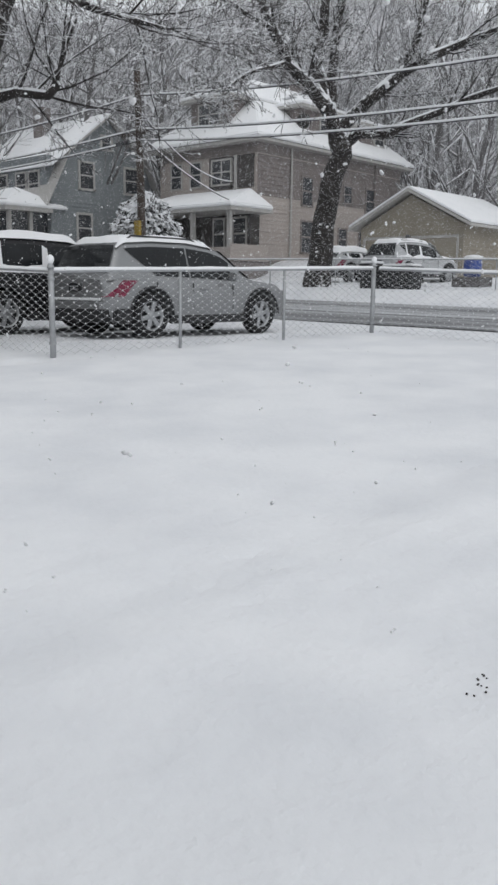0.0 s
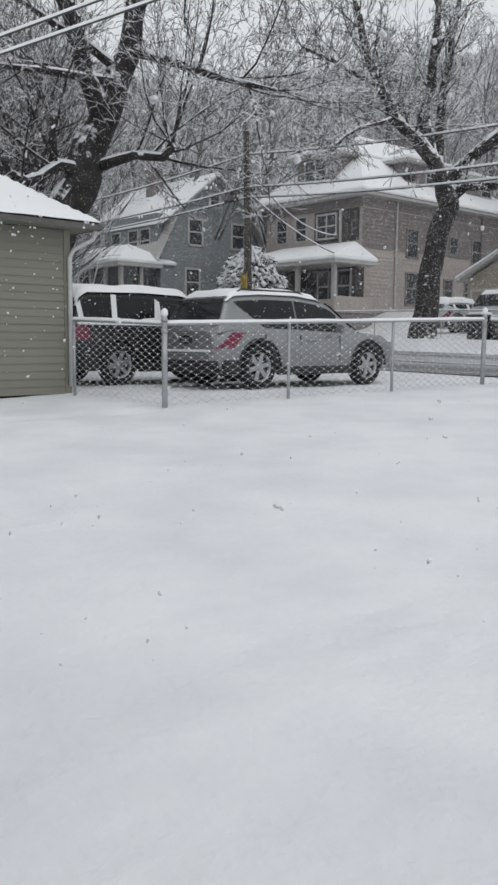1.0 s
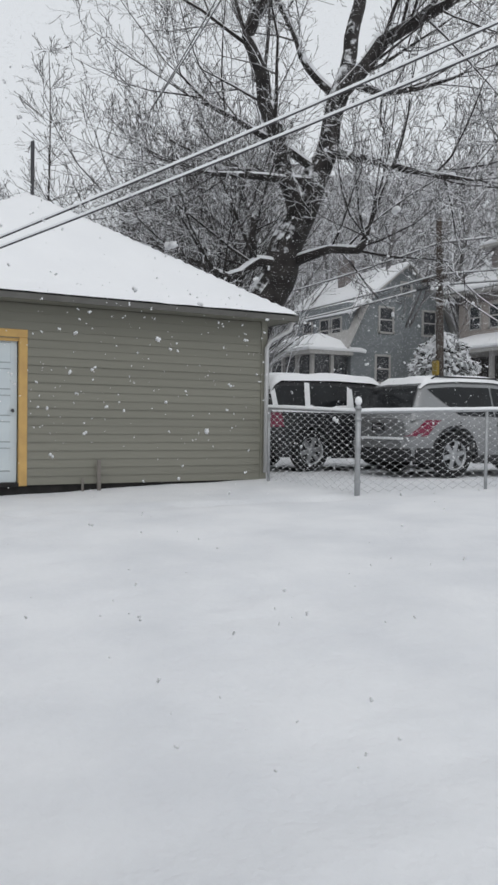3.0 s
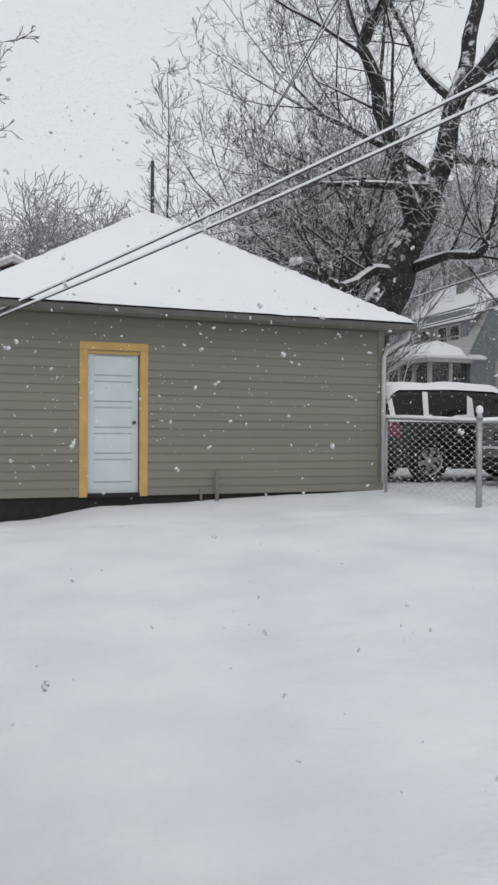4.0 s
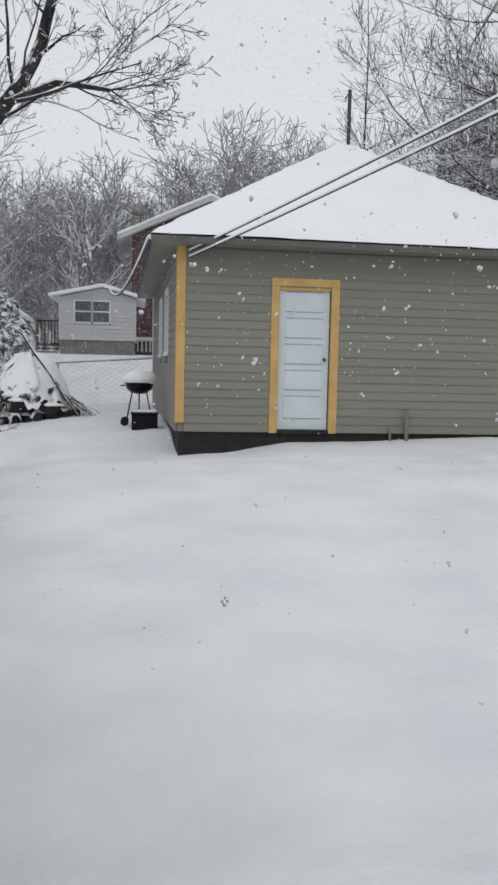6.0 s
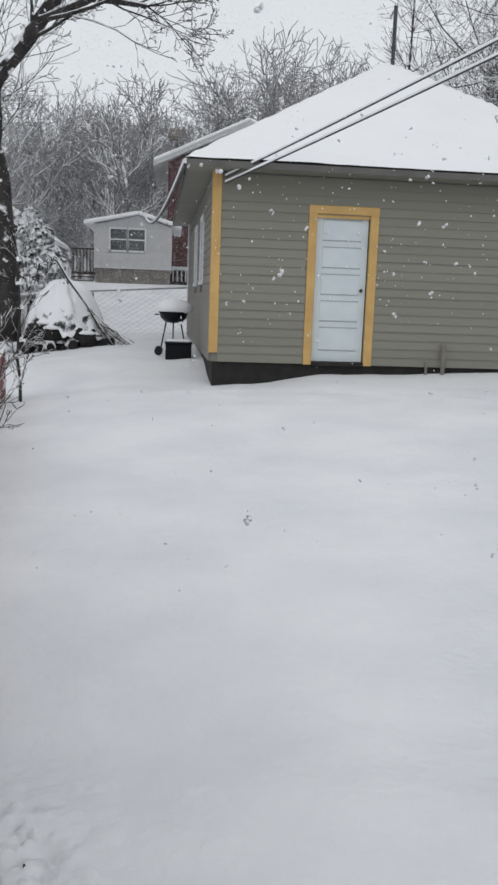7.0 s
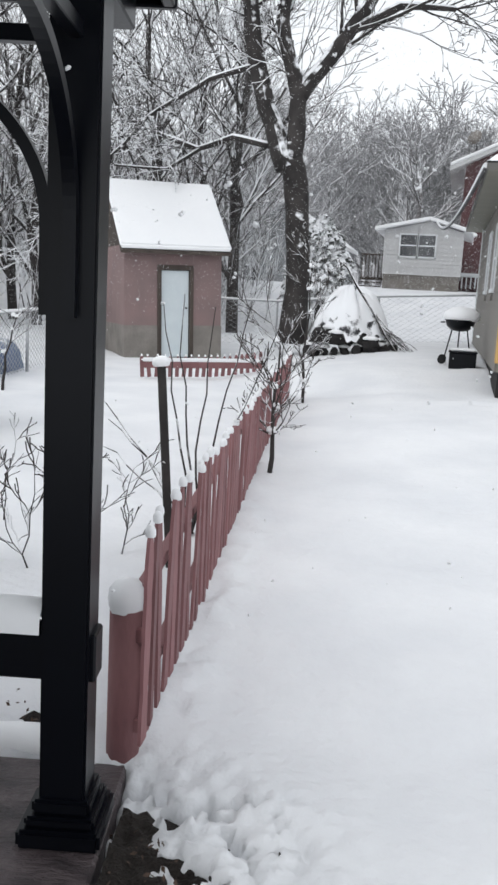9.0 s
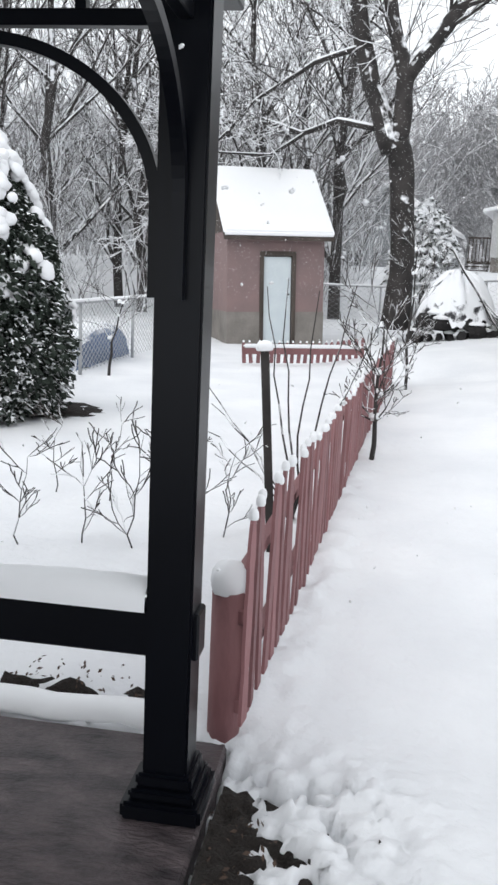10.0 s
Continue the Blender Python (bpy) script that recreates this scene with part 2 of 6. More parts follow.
        if side < -0.02 and y < 2.32 + (x + 0.9) * 0.21:
            z = -0.12
    return (x, y, z)


xs = spaced((-420, -60, 40), (-60, -20, 5), (-20, -9, 0.8), (-9, -2.2, 0.3), (-2.2, -1.0, 0.05), (-1.0, 0.2, 0.016), (0.2, 0.7, 0.03), (0.7, 3.2, 0.07), (3.2, 16, 0.22), (16, 40, 0.5), (40, 90, 5), (90, 450, 40))
ys = spaced((-420, -40, 60), (-40, -4, 4), (-4, 0.9, 0.4), (0.9, 2.4, 0.016), (2.4, 3.0, 0.03), (3.0, 6, 0.06), (6, 11.5, 0.1), (11.5, 24, 0.25), (24, 50, 1), (50, 110, 6), (110, 450, 40))
single("ground", Geo().grid(ground_point, xs, ys), SNOW, "fresh untrodden snow over a gently rising back yard", "ground", kind="structure", smooth=True)
road = single("road", Geo().grid(lambda x, y: (x, y, gz(x, y) + 0.025), spaced((15.9, 23.6, 0.5)), spaced((-60, 90, 3))), ASPHALT, "slush-covered street with dark wet tyre tracks", "road", kind="structure", smooth=True)
TRACK = mat("wet_tyre_track", (0.06, 0.06, 0.064), 0.4, var=0.25, scale=3, fine=30, bump=0.3, color2=(0.22, 0.224, 0.23), stretch=(2.5, 0.25, 1))


def tyre_track(x0, w, seed):
    def at(u, y):
        x = x0 + 0.10 * noise.noise(Vector((y * 0.09, seed, 0))) + (u - 0.5) * w * (1 + 0.6 * noise.noise(Vector((y * 0.6, seed, u * 3))))
        return (x, y, gz(x, y) + 0.030)
    part("tyre_track", Geo().grid(at, (0, 0.5, 1), spaced((-30, 60, 0.4))), TRACK, road, "dark wet tyre track", smooth=True)


for k, (x0, w) in enumerate(((16.6, 0.12), (17.2, 0.38), (17.9, 0.14), (18.8, 0.34), (20.9, 0.10), (21.7, 0.55), (22.9, 0.16))):
    tyre_track(x0, w, k + 1)

# ---- garage ----
def hip(x0, y0, x1, y1, z, top, t=0.0, along="x"):
    """A hip roof over a rectangle, ridge along x or y."""
    g = Geo()
    if along == "x":
        k = (y1 - y0) / 2
        r = [(x0 + k, y0 + k, top), (x1 - k, y0 + k, top)]
    else:
        k = (x1 - x0) / 2
        r = [(x0 + k, y0 + k, top), (x0 + k, y1 - k, top)]
    g.v = [(x0, y0, z), (x1, y0, z), (x1, y1, z), (x0, y1, z), *r]
    g.v += [(x0, y0, z + t), (x1, y0, z + t), (x1, y1, z + t), (x0, y1, z + t)]
    a, b, c, d = 6, 7, 8, 9
    g.f = [(0, 1, b, a), (1, 2, c, b), (2, 3, d, c), (3, 0, a, d), (3, 2, 1, 0)]
    g.f += [(a, b, 5, 4), (b, c, 5), (c, d, 4, 5), (d, a, 4)] if along == "x" else [(a, b, 4), (b, c, 5, 4), (c, d, 5), (d, a, 4, 5)]
    return g


GX0, GX1, GY0, GY1, GZ0, GZ1 = 0.518, 6.55, 11.5, 20.0, 0.64, 3.19


def garage():
    g = thing("garage", "sage green clapboard garage with ochre trim and a snow-covered hip roof", "garage", pose(GX0, GY0, 0, 0, 0, 1.13))
    w, d = GX1 - GX0, GY1 - GY0
    f = Geo().box(0.03, 0.03, 0.2, w - 0.03, d - 0.03, GZ0 + 0.02)
    part("foundation", f, TAR, g, "dark tarred block foundation")
    dx0, dx1, dz1 = 1.395, 2.128, 2.655
    c = Geo().box(0.02, 0.02, GZ0, dx0, 0.14, GZ1).box(dx1, 0.02, GZ0, w - 0.02, 0.14, GZ1).box(dx0, 0.02, dz1, dx1, 0.14, GZ1)
    part("front_wall", c, SIDING, g)
    part("left_wall", Geo().box(0.02, 0.14, GZ0, 0.14, d - 0.02, GZ1), SIDE_SIDING, g, "grey-painted side wall")
    part("right_wall", Geo().box(w - 0.14, 0.14, GZ0, w - 0.02, d - 0.02, GZ1), SIDING, g)
    part("back_wall", Geo().box(0.14, d - 0.14, GZ0, w - 0.14, d - 0.02, GZ1), SIDING, g)
    part("inner_floor", Geo().box(0.14, 0.14, 0.5, w - 0.14, d - 0.14, GZ0 + 0.05), CONCRETE, g)
    # door, its ochre casing and sill
    t = 0.115
    cas = Geo().box(dx0 - t, -0.03, GZ0 - 0.01, dx0, 0.06, dz1).box(dx1, -0.03, GZ0 - 0.01, dx1 + t, 0.06, dz1).box(dx0 - t, -0.033, dz1, dx1 + t, 0.06, dz1 + 0.11)
    cas.box(dx0, 0.0, dz1 - 0.05, dx1, 0.10, dz1)
    part("door_casing", cas, YELLOW, g, "ochre-painted door casing", bevel=0.006)
    part("door_sill", Geo().box(dx0, -0.04, GZ0 - 0.02, dx1, 0.1, GZ0 + 0.035), TAR, g, bevel=0.008)
    door = part("door", Geo().box(dx0 + 0.01, 0.05, GZ0 + 0.04, dx1 - 0.01, 0.09, dz1 - 0.05), DOOR_WHITE, g, "white painted panel door, closed")
    pw, z = dx1 - dx0 - 0.2, GZ0 + 0.20
    for h in (0.30, 0.26, 0.26, 0.26, 0.26):
        q = Geo().box(dx0 + 0.1, 0.043, z, dx0 + 0.1 + pw, 0.052, z + h)
        part("panel", q, DOOR_WHITE, door, bevel=0.004)
        # darker strips paint the shadow lines above and below each panel
        for a, b in ((z - 0.014, z), (z + h, z + h + 0.014)):
            part("panel_shadow_line", Geo().box(dx0 + 0.1, 0.044, a, dx0 + 0.1 + pw, 0.0496, b), mat_shadow_line, door)
        z += h + 0.10
    part("knob", Geo().tube([(dx1 - 0.075, 0.05, 1.66), (dx1 - 0.075, 0.01, 1.66), (dx1 - 0.075, -0.012, 1.66)], [0.012, 0.026, 0.018], 10), CABLE, door, "black knob", smooth=True)
    # corner boards
    part("corner_board", Geo().box(-0.02, -0.03, GZ0 + 0.12, 0.10, 0.02, GZ1 - 0.02).box(-0.022, 0.02, GZ0 + 0.12, 0.02, 0.10, GZ1 - 0.02), YELLOW, g, "ochre corner board", bevel=0.005)
    part("corner_board", Geo().box(-0.03, d - 0.22, GZ0 + 0.12, 0.02, d - 0.02, GZ1 - 0.02), WHITE, g, "white-painted rear corner board", bevel=0.005)
    part("corner_board", Geo().box(w - 0.09, -0.03, GZ0, w + 0.02, 0.02, GZ1 - 0.02).box(w - 0.02, 0.02, GZ0, w + 0.022, 0.10, GZ1 - 0.02), SIDING, g, bevel=0.005)
    # soffit, fascia, gutter, roof
    o, ez = 0.36, 3.17
    part("soffit", Geo().box(-o, -o, ez - 0.03, w + o, d + o, ez + 0.01), SIDING, g)
    q = Geo().box(-o - 0.02, -o - 0.02, ez - 0.035, w + o + 0.02, -o, ez + 0.045).box(-o - 0.02, d + o, ez - 0.035, w + o + 0.02, d + o + 0.02, ez + 0.06)
    q.box(-o - 0.02, -o, ez - 0.035, -o, d + o, ez + 0.045).box(w + o, -o, ez - 0.035, w + o + 0.02, d + o, ez + 0.045)
    part("fascia", q, FASCIA, g, "grey-painted roof edge")
    part("roof", hip(-o, -o, w + o, d + o, ez + 0.05, 5.33, 0.0, "y"), SHINGLE, g)
    e, rise = ez + 0.06, 5.42 - ez - 0.10

    def roof_snow(u, v):
        hx, hy = w / 2 + o + 0.03, d / 2 + o + 0.03
        x, y = u * hx, v * hy
        a, b = abs(u), max(0.0, (abs(y) - (hy - hx)) / hx)
        k = (a ** 9 + b ** 9) ** (1 / 9) if a + b > 0 else 0
        k = min(k, max(a, b) * 1.03)
        edge = step(0.955, 1.0, max(a, b))
        wob = 0.02 * noise.noise(Vector((x * 0.8, y * 0.8, 1))) + 0.012 * noise.noise(Vector((x * 3, y * 3, 5)))
        z = e + rise * (1 - min(1, k)) + 0.095 + wob * (1 - 0.3 * edge) - 0.085 * edge ** 2
        return (w / 2 + x, d / 2 + y, max(z, e - 0.005))

    us = [-1 + 2 * i / 72 for i in range(73)]
    us = sorted(set(us + [-0.99, -0.98, -0.965, 0.965, 0.98, 0.99]))
    part("roof_snow", Geo().grid(roof_snow, us, us), ROOF_SNOW, g, "thick smooth roof snow", smooth=True)
    part("vent_pipe", Geo().tube([(w / 2 + 0.06, w / 2 - 0.1, 5.2), (w / 2 + 0.06, w / 2 - 0.1, 6.3)], 0.033, 10), CABLE, g, "thin black pipe at the roof peak")
    # downpipe at the street corner
    part("downpipe", Geo().tube([(w + 0.30, -0.30, 3.13), (w + 0.28, -0.28, 3.0), (w + 0.05, -0.08, 2.84), (w - 0.02, -0.075, 2.72), (w - 0.02, -0.075, 0.75)], 0.036, 8), VINYL, g, "pale downpipe at the corner", smooth=True)
    part("utility_pipe", Geo().tube([(3.25, -0.10, 0.42), (3.25, -0.09, 0.98)], 0.03, 8).tube([(3.02, -0.07, 0.42), (3.02, -0.06, 0.72)], 0.018, 8), CONCRETE, g, "short grey pipes standing by the wall")
    # a pair of tall sash windows in the side wall
    for y in (2.0, 4.05):
        q = Geo().box(-0.035, y, 1.75, 0.03, y + 0.09, 2.78).box(-0.035, y + 0.72, 1.75, 0.03, y + 0.81, 2.78).box(-0.036, y, 2.69, 0.03, y + 0.81, 2.78).box(-0.05, y - 0.03, 1.70, 0.03, y + 0.84, 1.76).box(-0.02, y + 0.09, 2.22, 0.03, y + 0.72, 2.26)
        win = part("window", q, WHITE, g, "white-framed sash window", bevel=0.004)
        part("pane", Geo().box(-0.012, y + 0.09, 1.76, 0.025, y + 0.72, 2.69), GLASS, win)
    # clapboards, lapped
    unit = Geo()
    unit.v = [(0, -0.018, 0), (1, -0.018, 0), (1, -0.006, 0.118), (0, -0.006, 0.118), (0, 0.02, 0), (1, 0.02, 0), (1, 0.02, 0.118), (0, 0.02, 0.118)]
    unit.f = [(0, 1, 2, 3), (5, 4, 7, 6), (4, 5, 1, 0), (3, 2, 6, 7), (4, 0, 3, 7), (1, 5, 6, 2)]
    me = unit.mesh("clapboard", SIDING)
    me2 = unit.mesh("clapboard", SIDE_SIDING)
    rng = random.Random(4)
    for i in range(21):
        z = GZ0 + 0.118 * i
        top = z + 0.118 > dz1 + 0.05
        runs = [(0.10, w - 0.09)] if top else [(0.10, dx0 - t), (dx1 + t, w - 0.09)]
        for a, b in runs:
            cuts = [a, b]
            for c0, c1 in zip(cuts, cuts[1:]):
                part("clapboard", me, None, g, at=Matrix.Translation((c0, rng.uniform(-0.003, 0.001), z)) @ Matrix.Diagonal((c1 - c0 - 0.003, 1, 1, 1)))
        spans = [(0.10, d - 0.05)] if not (1.60 < z + 0.06 < 2.80) else [(0.10, 1.97), (2.84, 4.02), (4.89, d - 0.05)]
        for a, b in spans:
            part("clapboard", me2, None, g, at=Matrix.Translation((0, a, z)) @ Matrix.Rotation(radians(90), 4, "Z") @ Matrix.Diagonal((b - a, -1, 1, 1)))
    return g


FASCIA = mat("grey_fascia", (0.125, 0.122, 0.112), 0.7, var=0.12, scale=4, fine=60)
mat_shadow_line = mat("door_shadow_line", (0.36, 0.40, 0.42), 0.6, var=0.05)
garage()


# ---- chain-link fences ----
def chain_fence(label, pts, height, wire_mat, wire_r=0.0042, pitch=0.085, snow=True, posts=(), end_r=0.04, wire_h=1.0, knots=False, skip=False):
    """Posts, top rail with snow, and a mesh of crossing wires between the given ground points."""
    f = thing("chain_link_fence", label, "fence")
    for i, (x, y) in enumerate(pts):
        if i == 0 and skip:
            continue
        z = gz(x, y)
        big = i in posts
        r = end_r if big else 0.024
        po = part("post", Geo().tube([(x, y, z - 0.25), (x, y, z + height + (0.05 if big else -0.02))], r, 12), GALV, f, smooth=True)
        if big:
            part("cap", Geo().tube([(x, y, z + height + 0.04), (x, y, z + height + 0.06), (x, y, z + height + 0.10), (x, y, z + height + 0.13)], [0.05, 0.048, 0.03, 0.006], 12), GALV, po, smooth=True)
            part("post_snow", Geo().tube([(x, y, z + height + 0.10), (x, y, z + height + 0.14), (x, y, z + height + 0.19), (x, y, z + height + 0.215)], [0.03, 0.05, 0.042, 0.01], 10), ROOF_SNOW, po, smooth=True)
            for k in (0.15, 0.55, 0.9):
                part("clamp", Geo().tube([(x, y, z + height * k), (x, y, z + height * k + 0.03)], r + 0.008, 12), GALV, po)
    for (x0, y0), (x1, y1) in zip(pts, pts[1:]):
        a, b = Vector((x0, y0, gz(x0, y0))), Vector((x1, y1, gz(x1, y1)))
        up = Vector((0, 0, height))
        part("rail", Geo().tube([a + up, b + up], 0.021, 8), GALV, f)
        if snow:
            n = max(3, int((b - a).length / 0.25))
            q = Geo()
            for i in range(n + 1):
                p = a.lerp(b, i / n) + up
                s = 0.026 + 0.008 * noise.noise(p * 2.1)
                d = (b - a).normalized()
                o = Vector((-d.y, d.x, 0))
                for k in range(7):
                    t = math.pi * k / 6
                    q.v.append(tuple(p + o * math.cos(t) * 0.026 + Vector((0, 0, 0.008 + math.sin(t) * s * 1.6))))
                if i:
                    c = len(q.v) - 14
                    q.f += [(c + k, c + k + 1, c + k + 8, c + k + 7) for k in range(6)] + [(c, c + 7, c + 13, c + 6)]
            part("rail_snow", q, ROOF_SNOW, f, "ridge of snow along the rail", smooth=True)
        q = Geo()
        L, H = (b - a).length, height * wire_h - 0.02
        d = (b - a) / L
        o = Vector((-d.y, d.x, 0)) * 0.03
        n, rows = int(L / pitch), int(H / pitch)
        for i in range(n):
            zig = [a + d * min(L, pitch * (i + (0.5 + 0.53 * (1 if (k + i) % 2 else -1)))) + o * (1.0 + (0.1 if (k + i) % 2 else -0.1)) + Vector((0, 0, 0.02 + k * pitch * 0.5 * 2 * 0.5 * 1.15)) for k in range(int(H / (pitch * 0.575)) + 1)]
            q.tube(zig, wire_r, 3, cap=False)
        part("wire_mesh", q, wire_mat, f, "woven diamond wire")
        if knots:
            q, rng = Geo(), random.Random(int(L * 100))
            for i in range(n):
                for k in range(int(H / (pitch * 0.575))):
                    if rng.random() < 0.85:
                        s = rng.uniform(0.008, 0.016)
                        c = a + d * (pitch * (i + (1.0 if (k + i) % 2 else 0.0))) + o + Vector((0, 0, 0.028 + k * pitch * 0.575))
                        j = len(q.v)
                        q.v += [tuple(c + Vector(e) * s) for e in ((1, 0, 0), (-0.5, 0.8, 0), (-0.5, -0.8, 0), (0, 0, 1.1), (0, 0, -0.5))]
                        q.f += [(j, j + 1, j + 3), (j + 1, j + 2, j + 3), (j + 2, j, j + 3), (j + 1, j, j + 4), (j + 2, j + 1, j + 4), (j, j + 2, j + 4)]
            tagged(part("wire_snow", q, ROOF_SNOW, f, "specks of snow caught in the wire"), kind="stuff")
    return f


FENCE_Y = ((6.48, 11.36), (6.72, 9.33), (8.75, 9.0), (10.75, 8.66), (12.83, 8.33))
chain_fence("galvanised chain-link fence with a snow-capped rail beside the driveway", FENCE_Y, 1.13, WIRE, posts=(1, 4), knots=True)
chain_fence("galvanised chain-link fence with snow along the street", ((12.85, 8.22), (13.0, 5.6), (13.15, 2.8), (13.3, 0.0)), 1.13, WIRE, knots=True, skip=True)
chain_fence("low chain-link fence across the back of the yard", ((0.55, 20.5), (-1.9, 20.6), (-4.4, 20.7), (-7.2, 20.8), (-10, 20.9)), 1.12, WIRE, 0.005, 0.10)
chain_fence("old chain-link fence along the neighbouring garden", ((-4.9, 5.2), (-5.35, 7.2), (-5.85, 9.4), (-6.4, 11.8), (-7.0, 14.6), (-7.7, 17.6)), 0.92, WIRE, 0.0045, 0.08)
chain_fence("snow-topped fence before the houses across the street", ((28.3, 31), (28.3, 27.5), (28.3, 24), (28.3, 20.5), (28.3, 17), (28.3, 13.5), (28.3, 10)), 1.05, WIRE, 0.006, 0.16)


# ---- trees ----
def grow(rng, limbs, levels, spread, twist, seg, counts, lengths, thin, lift=0.15, stem=True):
    """Tapered limbs that fork into finer ones; returns coarse and fine geometry."""
    coarse, fine = Geo(), Geo()

    def branch(p, d, length, r, level):
        n = seg[min(level, len(seg) - 1)]
        pts, rad, q = [p], [r], Vector(p)
        hang = rng.uniform(-0.10, 0.14) if level > 1 else 0.0
        for i in range(n):
            j = Vector((rng.gauss(0, 1), rng.gauss(0, 1), rng.gauss(0, 1))) * twist * (1 + 0.3 * level)
            d = (d + j + Vector((0, 0, lift * (0.5 if level < 3 else 0.15) + hang * (1 - i / n)))).normalized()
            q = q + d * (length / n)
            pts.append(q.copy())
            rad.append(max(thin, r * (1 - 0.75 * (i + 1) / n)))
        sides = 9 if r > 0.12 else 6 if r > 0.04 else 4 if r > 0.015 else 3
        (coarse if level < 2 else fine).tube(pts, rad, sides, cap=level < 1)
        if level < levels:
            m, turn = counts[min(level, len(counts) - 1)], rng.uniform(0, 6.283)
            for k in range(m):
                t = min(1.0, 0.18 + 0.82 * (k + rng.uniform(0.1, 0.9)) / m)
                i = min(n - 1, int(t * n))
                f = t * n - i
                dd = (pts[i + 1] - pts[i]).normalized()
                side = dd.orthogonal().normalized()
                turn += 2.4 + rng.uniform(-0.5, 0.5)
                side.rotate(Matrix.Rotation(turn, 3, dd))
                a = spread * rng.uniform(0.75, 1.25) * (1.15 - 0.45 * t)
                nd = (dd * math.cos(a) + side * math.sin(a)).normalized()
                branch(pts[i].lerp(pts[i + 1], f), nd, length * lengths * (1.25 - 0.75 * t) * rng.uniform(0.75, 1.2), max(thin, lerp(rad[i], rad[i + 1], f) * rng.uniform(0.45, 0.65)), level + 1)

    for pts, rad, forks in limbs:
        if stem:
            coarse.tube(pts, rad, 12)
        for i, d, length, r in forks:
            branch(Vector(pts[i]), Vector(d).normalized(), length, r, 1)
    return coarse, fine


def wavy(pts, rad, n=4, seed=1, amp=0.05):
    """A bent limb through the given points, with bends and swellings between them."""
    out, rr = [], []
    for i in range(len(pts) - 1):
        for k in range(n):
            t = k / n
            p = Vector(pts[i]).lerp(Vector(pts[i + 1]), t)
            out.append(p + Vector((noise.noise(p * 0.9 + Vector((seed, 0, 0))), noise.noise(p * 0.9 + Vector((0, seed, 9))), 0)) * amp)
            rr.append(lerp(rad[i], rad[i + 1], t) * (1 + 0.08 * noise.noise(p * 2)))
    out.append(Vector(pts[-1]))
    rr.append(rad[-1])
    return out, rr


def hero_tree(name, label, base, limbs, seed, levels=4, thin=0.008, counts=(5, 6, 6, 4), lengths=0.56, spread=0.72, twist=0.17, bark=None, twig=None, dense=2, reach=(1.5, 3.2)):
    """limbs: lists of (place, radius) from the trunk outwards; finer branches are grown along the outer ones."""
    rng = random.Random(seed)
    b = Vector(base)
    made = []
    for k, limb in enumerate(limbs):
        pts, rad = wavy([Vector(p) - b for p, r in limb], [r for p, r in limb], 4, seed + k, 0.16)
        forks = []
        if k:
            n = len(pts)
            for i in range(4, n):
                d = (pts[i] - pts[i - 1]).normalized()
                for _ in range(dense if i < n - 1 else 4):
                    s = d.orthogonal().normalized()
                    s.rotate(Matrix.Rotation(rng.uniform(0, 6.283), 3, d))
                    a = rng.uniform(0.4, 1.1) if i < n - 1 else rng.uniform(0.1, 0.6)
                    low = 0.75 if (pts[i] + b).z < 6.5 and (pts[0] + b).z < 6.0 else 1.0
                    forks.append((i, d * math.cos(a) + s * math.sin(a) + Vector((0, 0, 0.12)), low * rng.uniform(*reach) * (1.0 if i < n - 1 else 0.9), max(0.012, min(0.05, rad[i] * rng.uniform(0.25, 0.42)))))
        made.append((pts, rad, forks))
    coarse, fine = grow(rng, made, levels, spread, twist, (4, 5, 4, 3, 3), counts, lengths, thin)
    t = thing(name, label, "tree", Matrix.Translation(b))
    part("trunk", coarse, bark or BARK, t, smooth=True)
    part("crown", fine, twig or TWIG, t, "fine twigs lined with snow", smooth=True)
    for pts, rad, _ in made[1:]:
        run, rr = [], []
        for i in range(1, len(pts)):
            d = (pts[i] - pts[i - 1]).normalized()
            if abs(d.z) < 0.93:
                run.append(pts[i] + Vector((-d.x * d.z, -d.y * d.z, 1 - d.z * d.z)).normalized() * rad[i] * 0.48)
                rr.append(rad[i] * (0.62 + 0.45 * noise.noise(pts[i] * 2.3)))
        if len(run) > 2 and rad[0] > 0.18:
            part("limb_snow", Geo().tube(run, [rr[0] * 0.3, *rr[1:-1], rr[-1] * 0.4], 8), ROOF_SNOW, t, "snow lying along the limb", smooth=True)
    return t


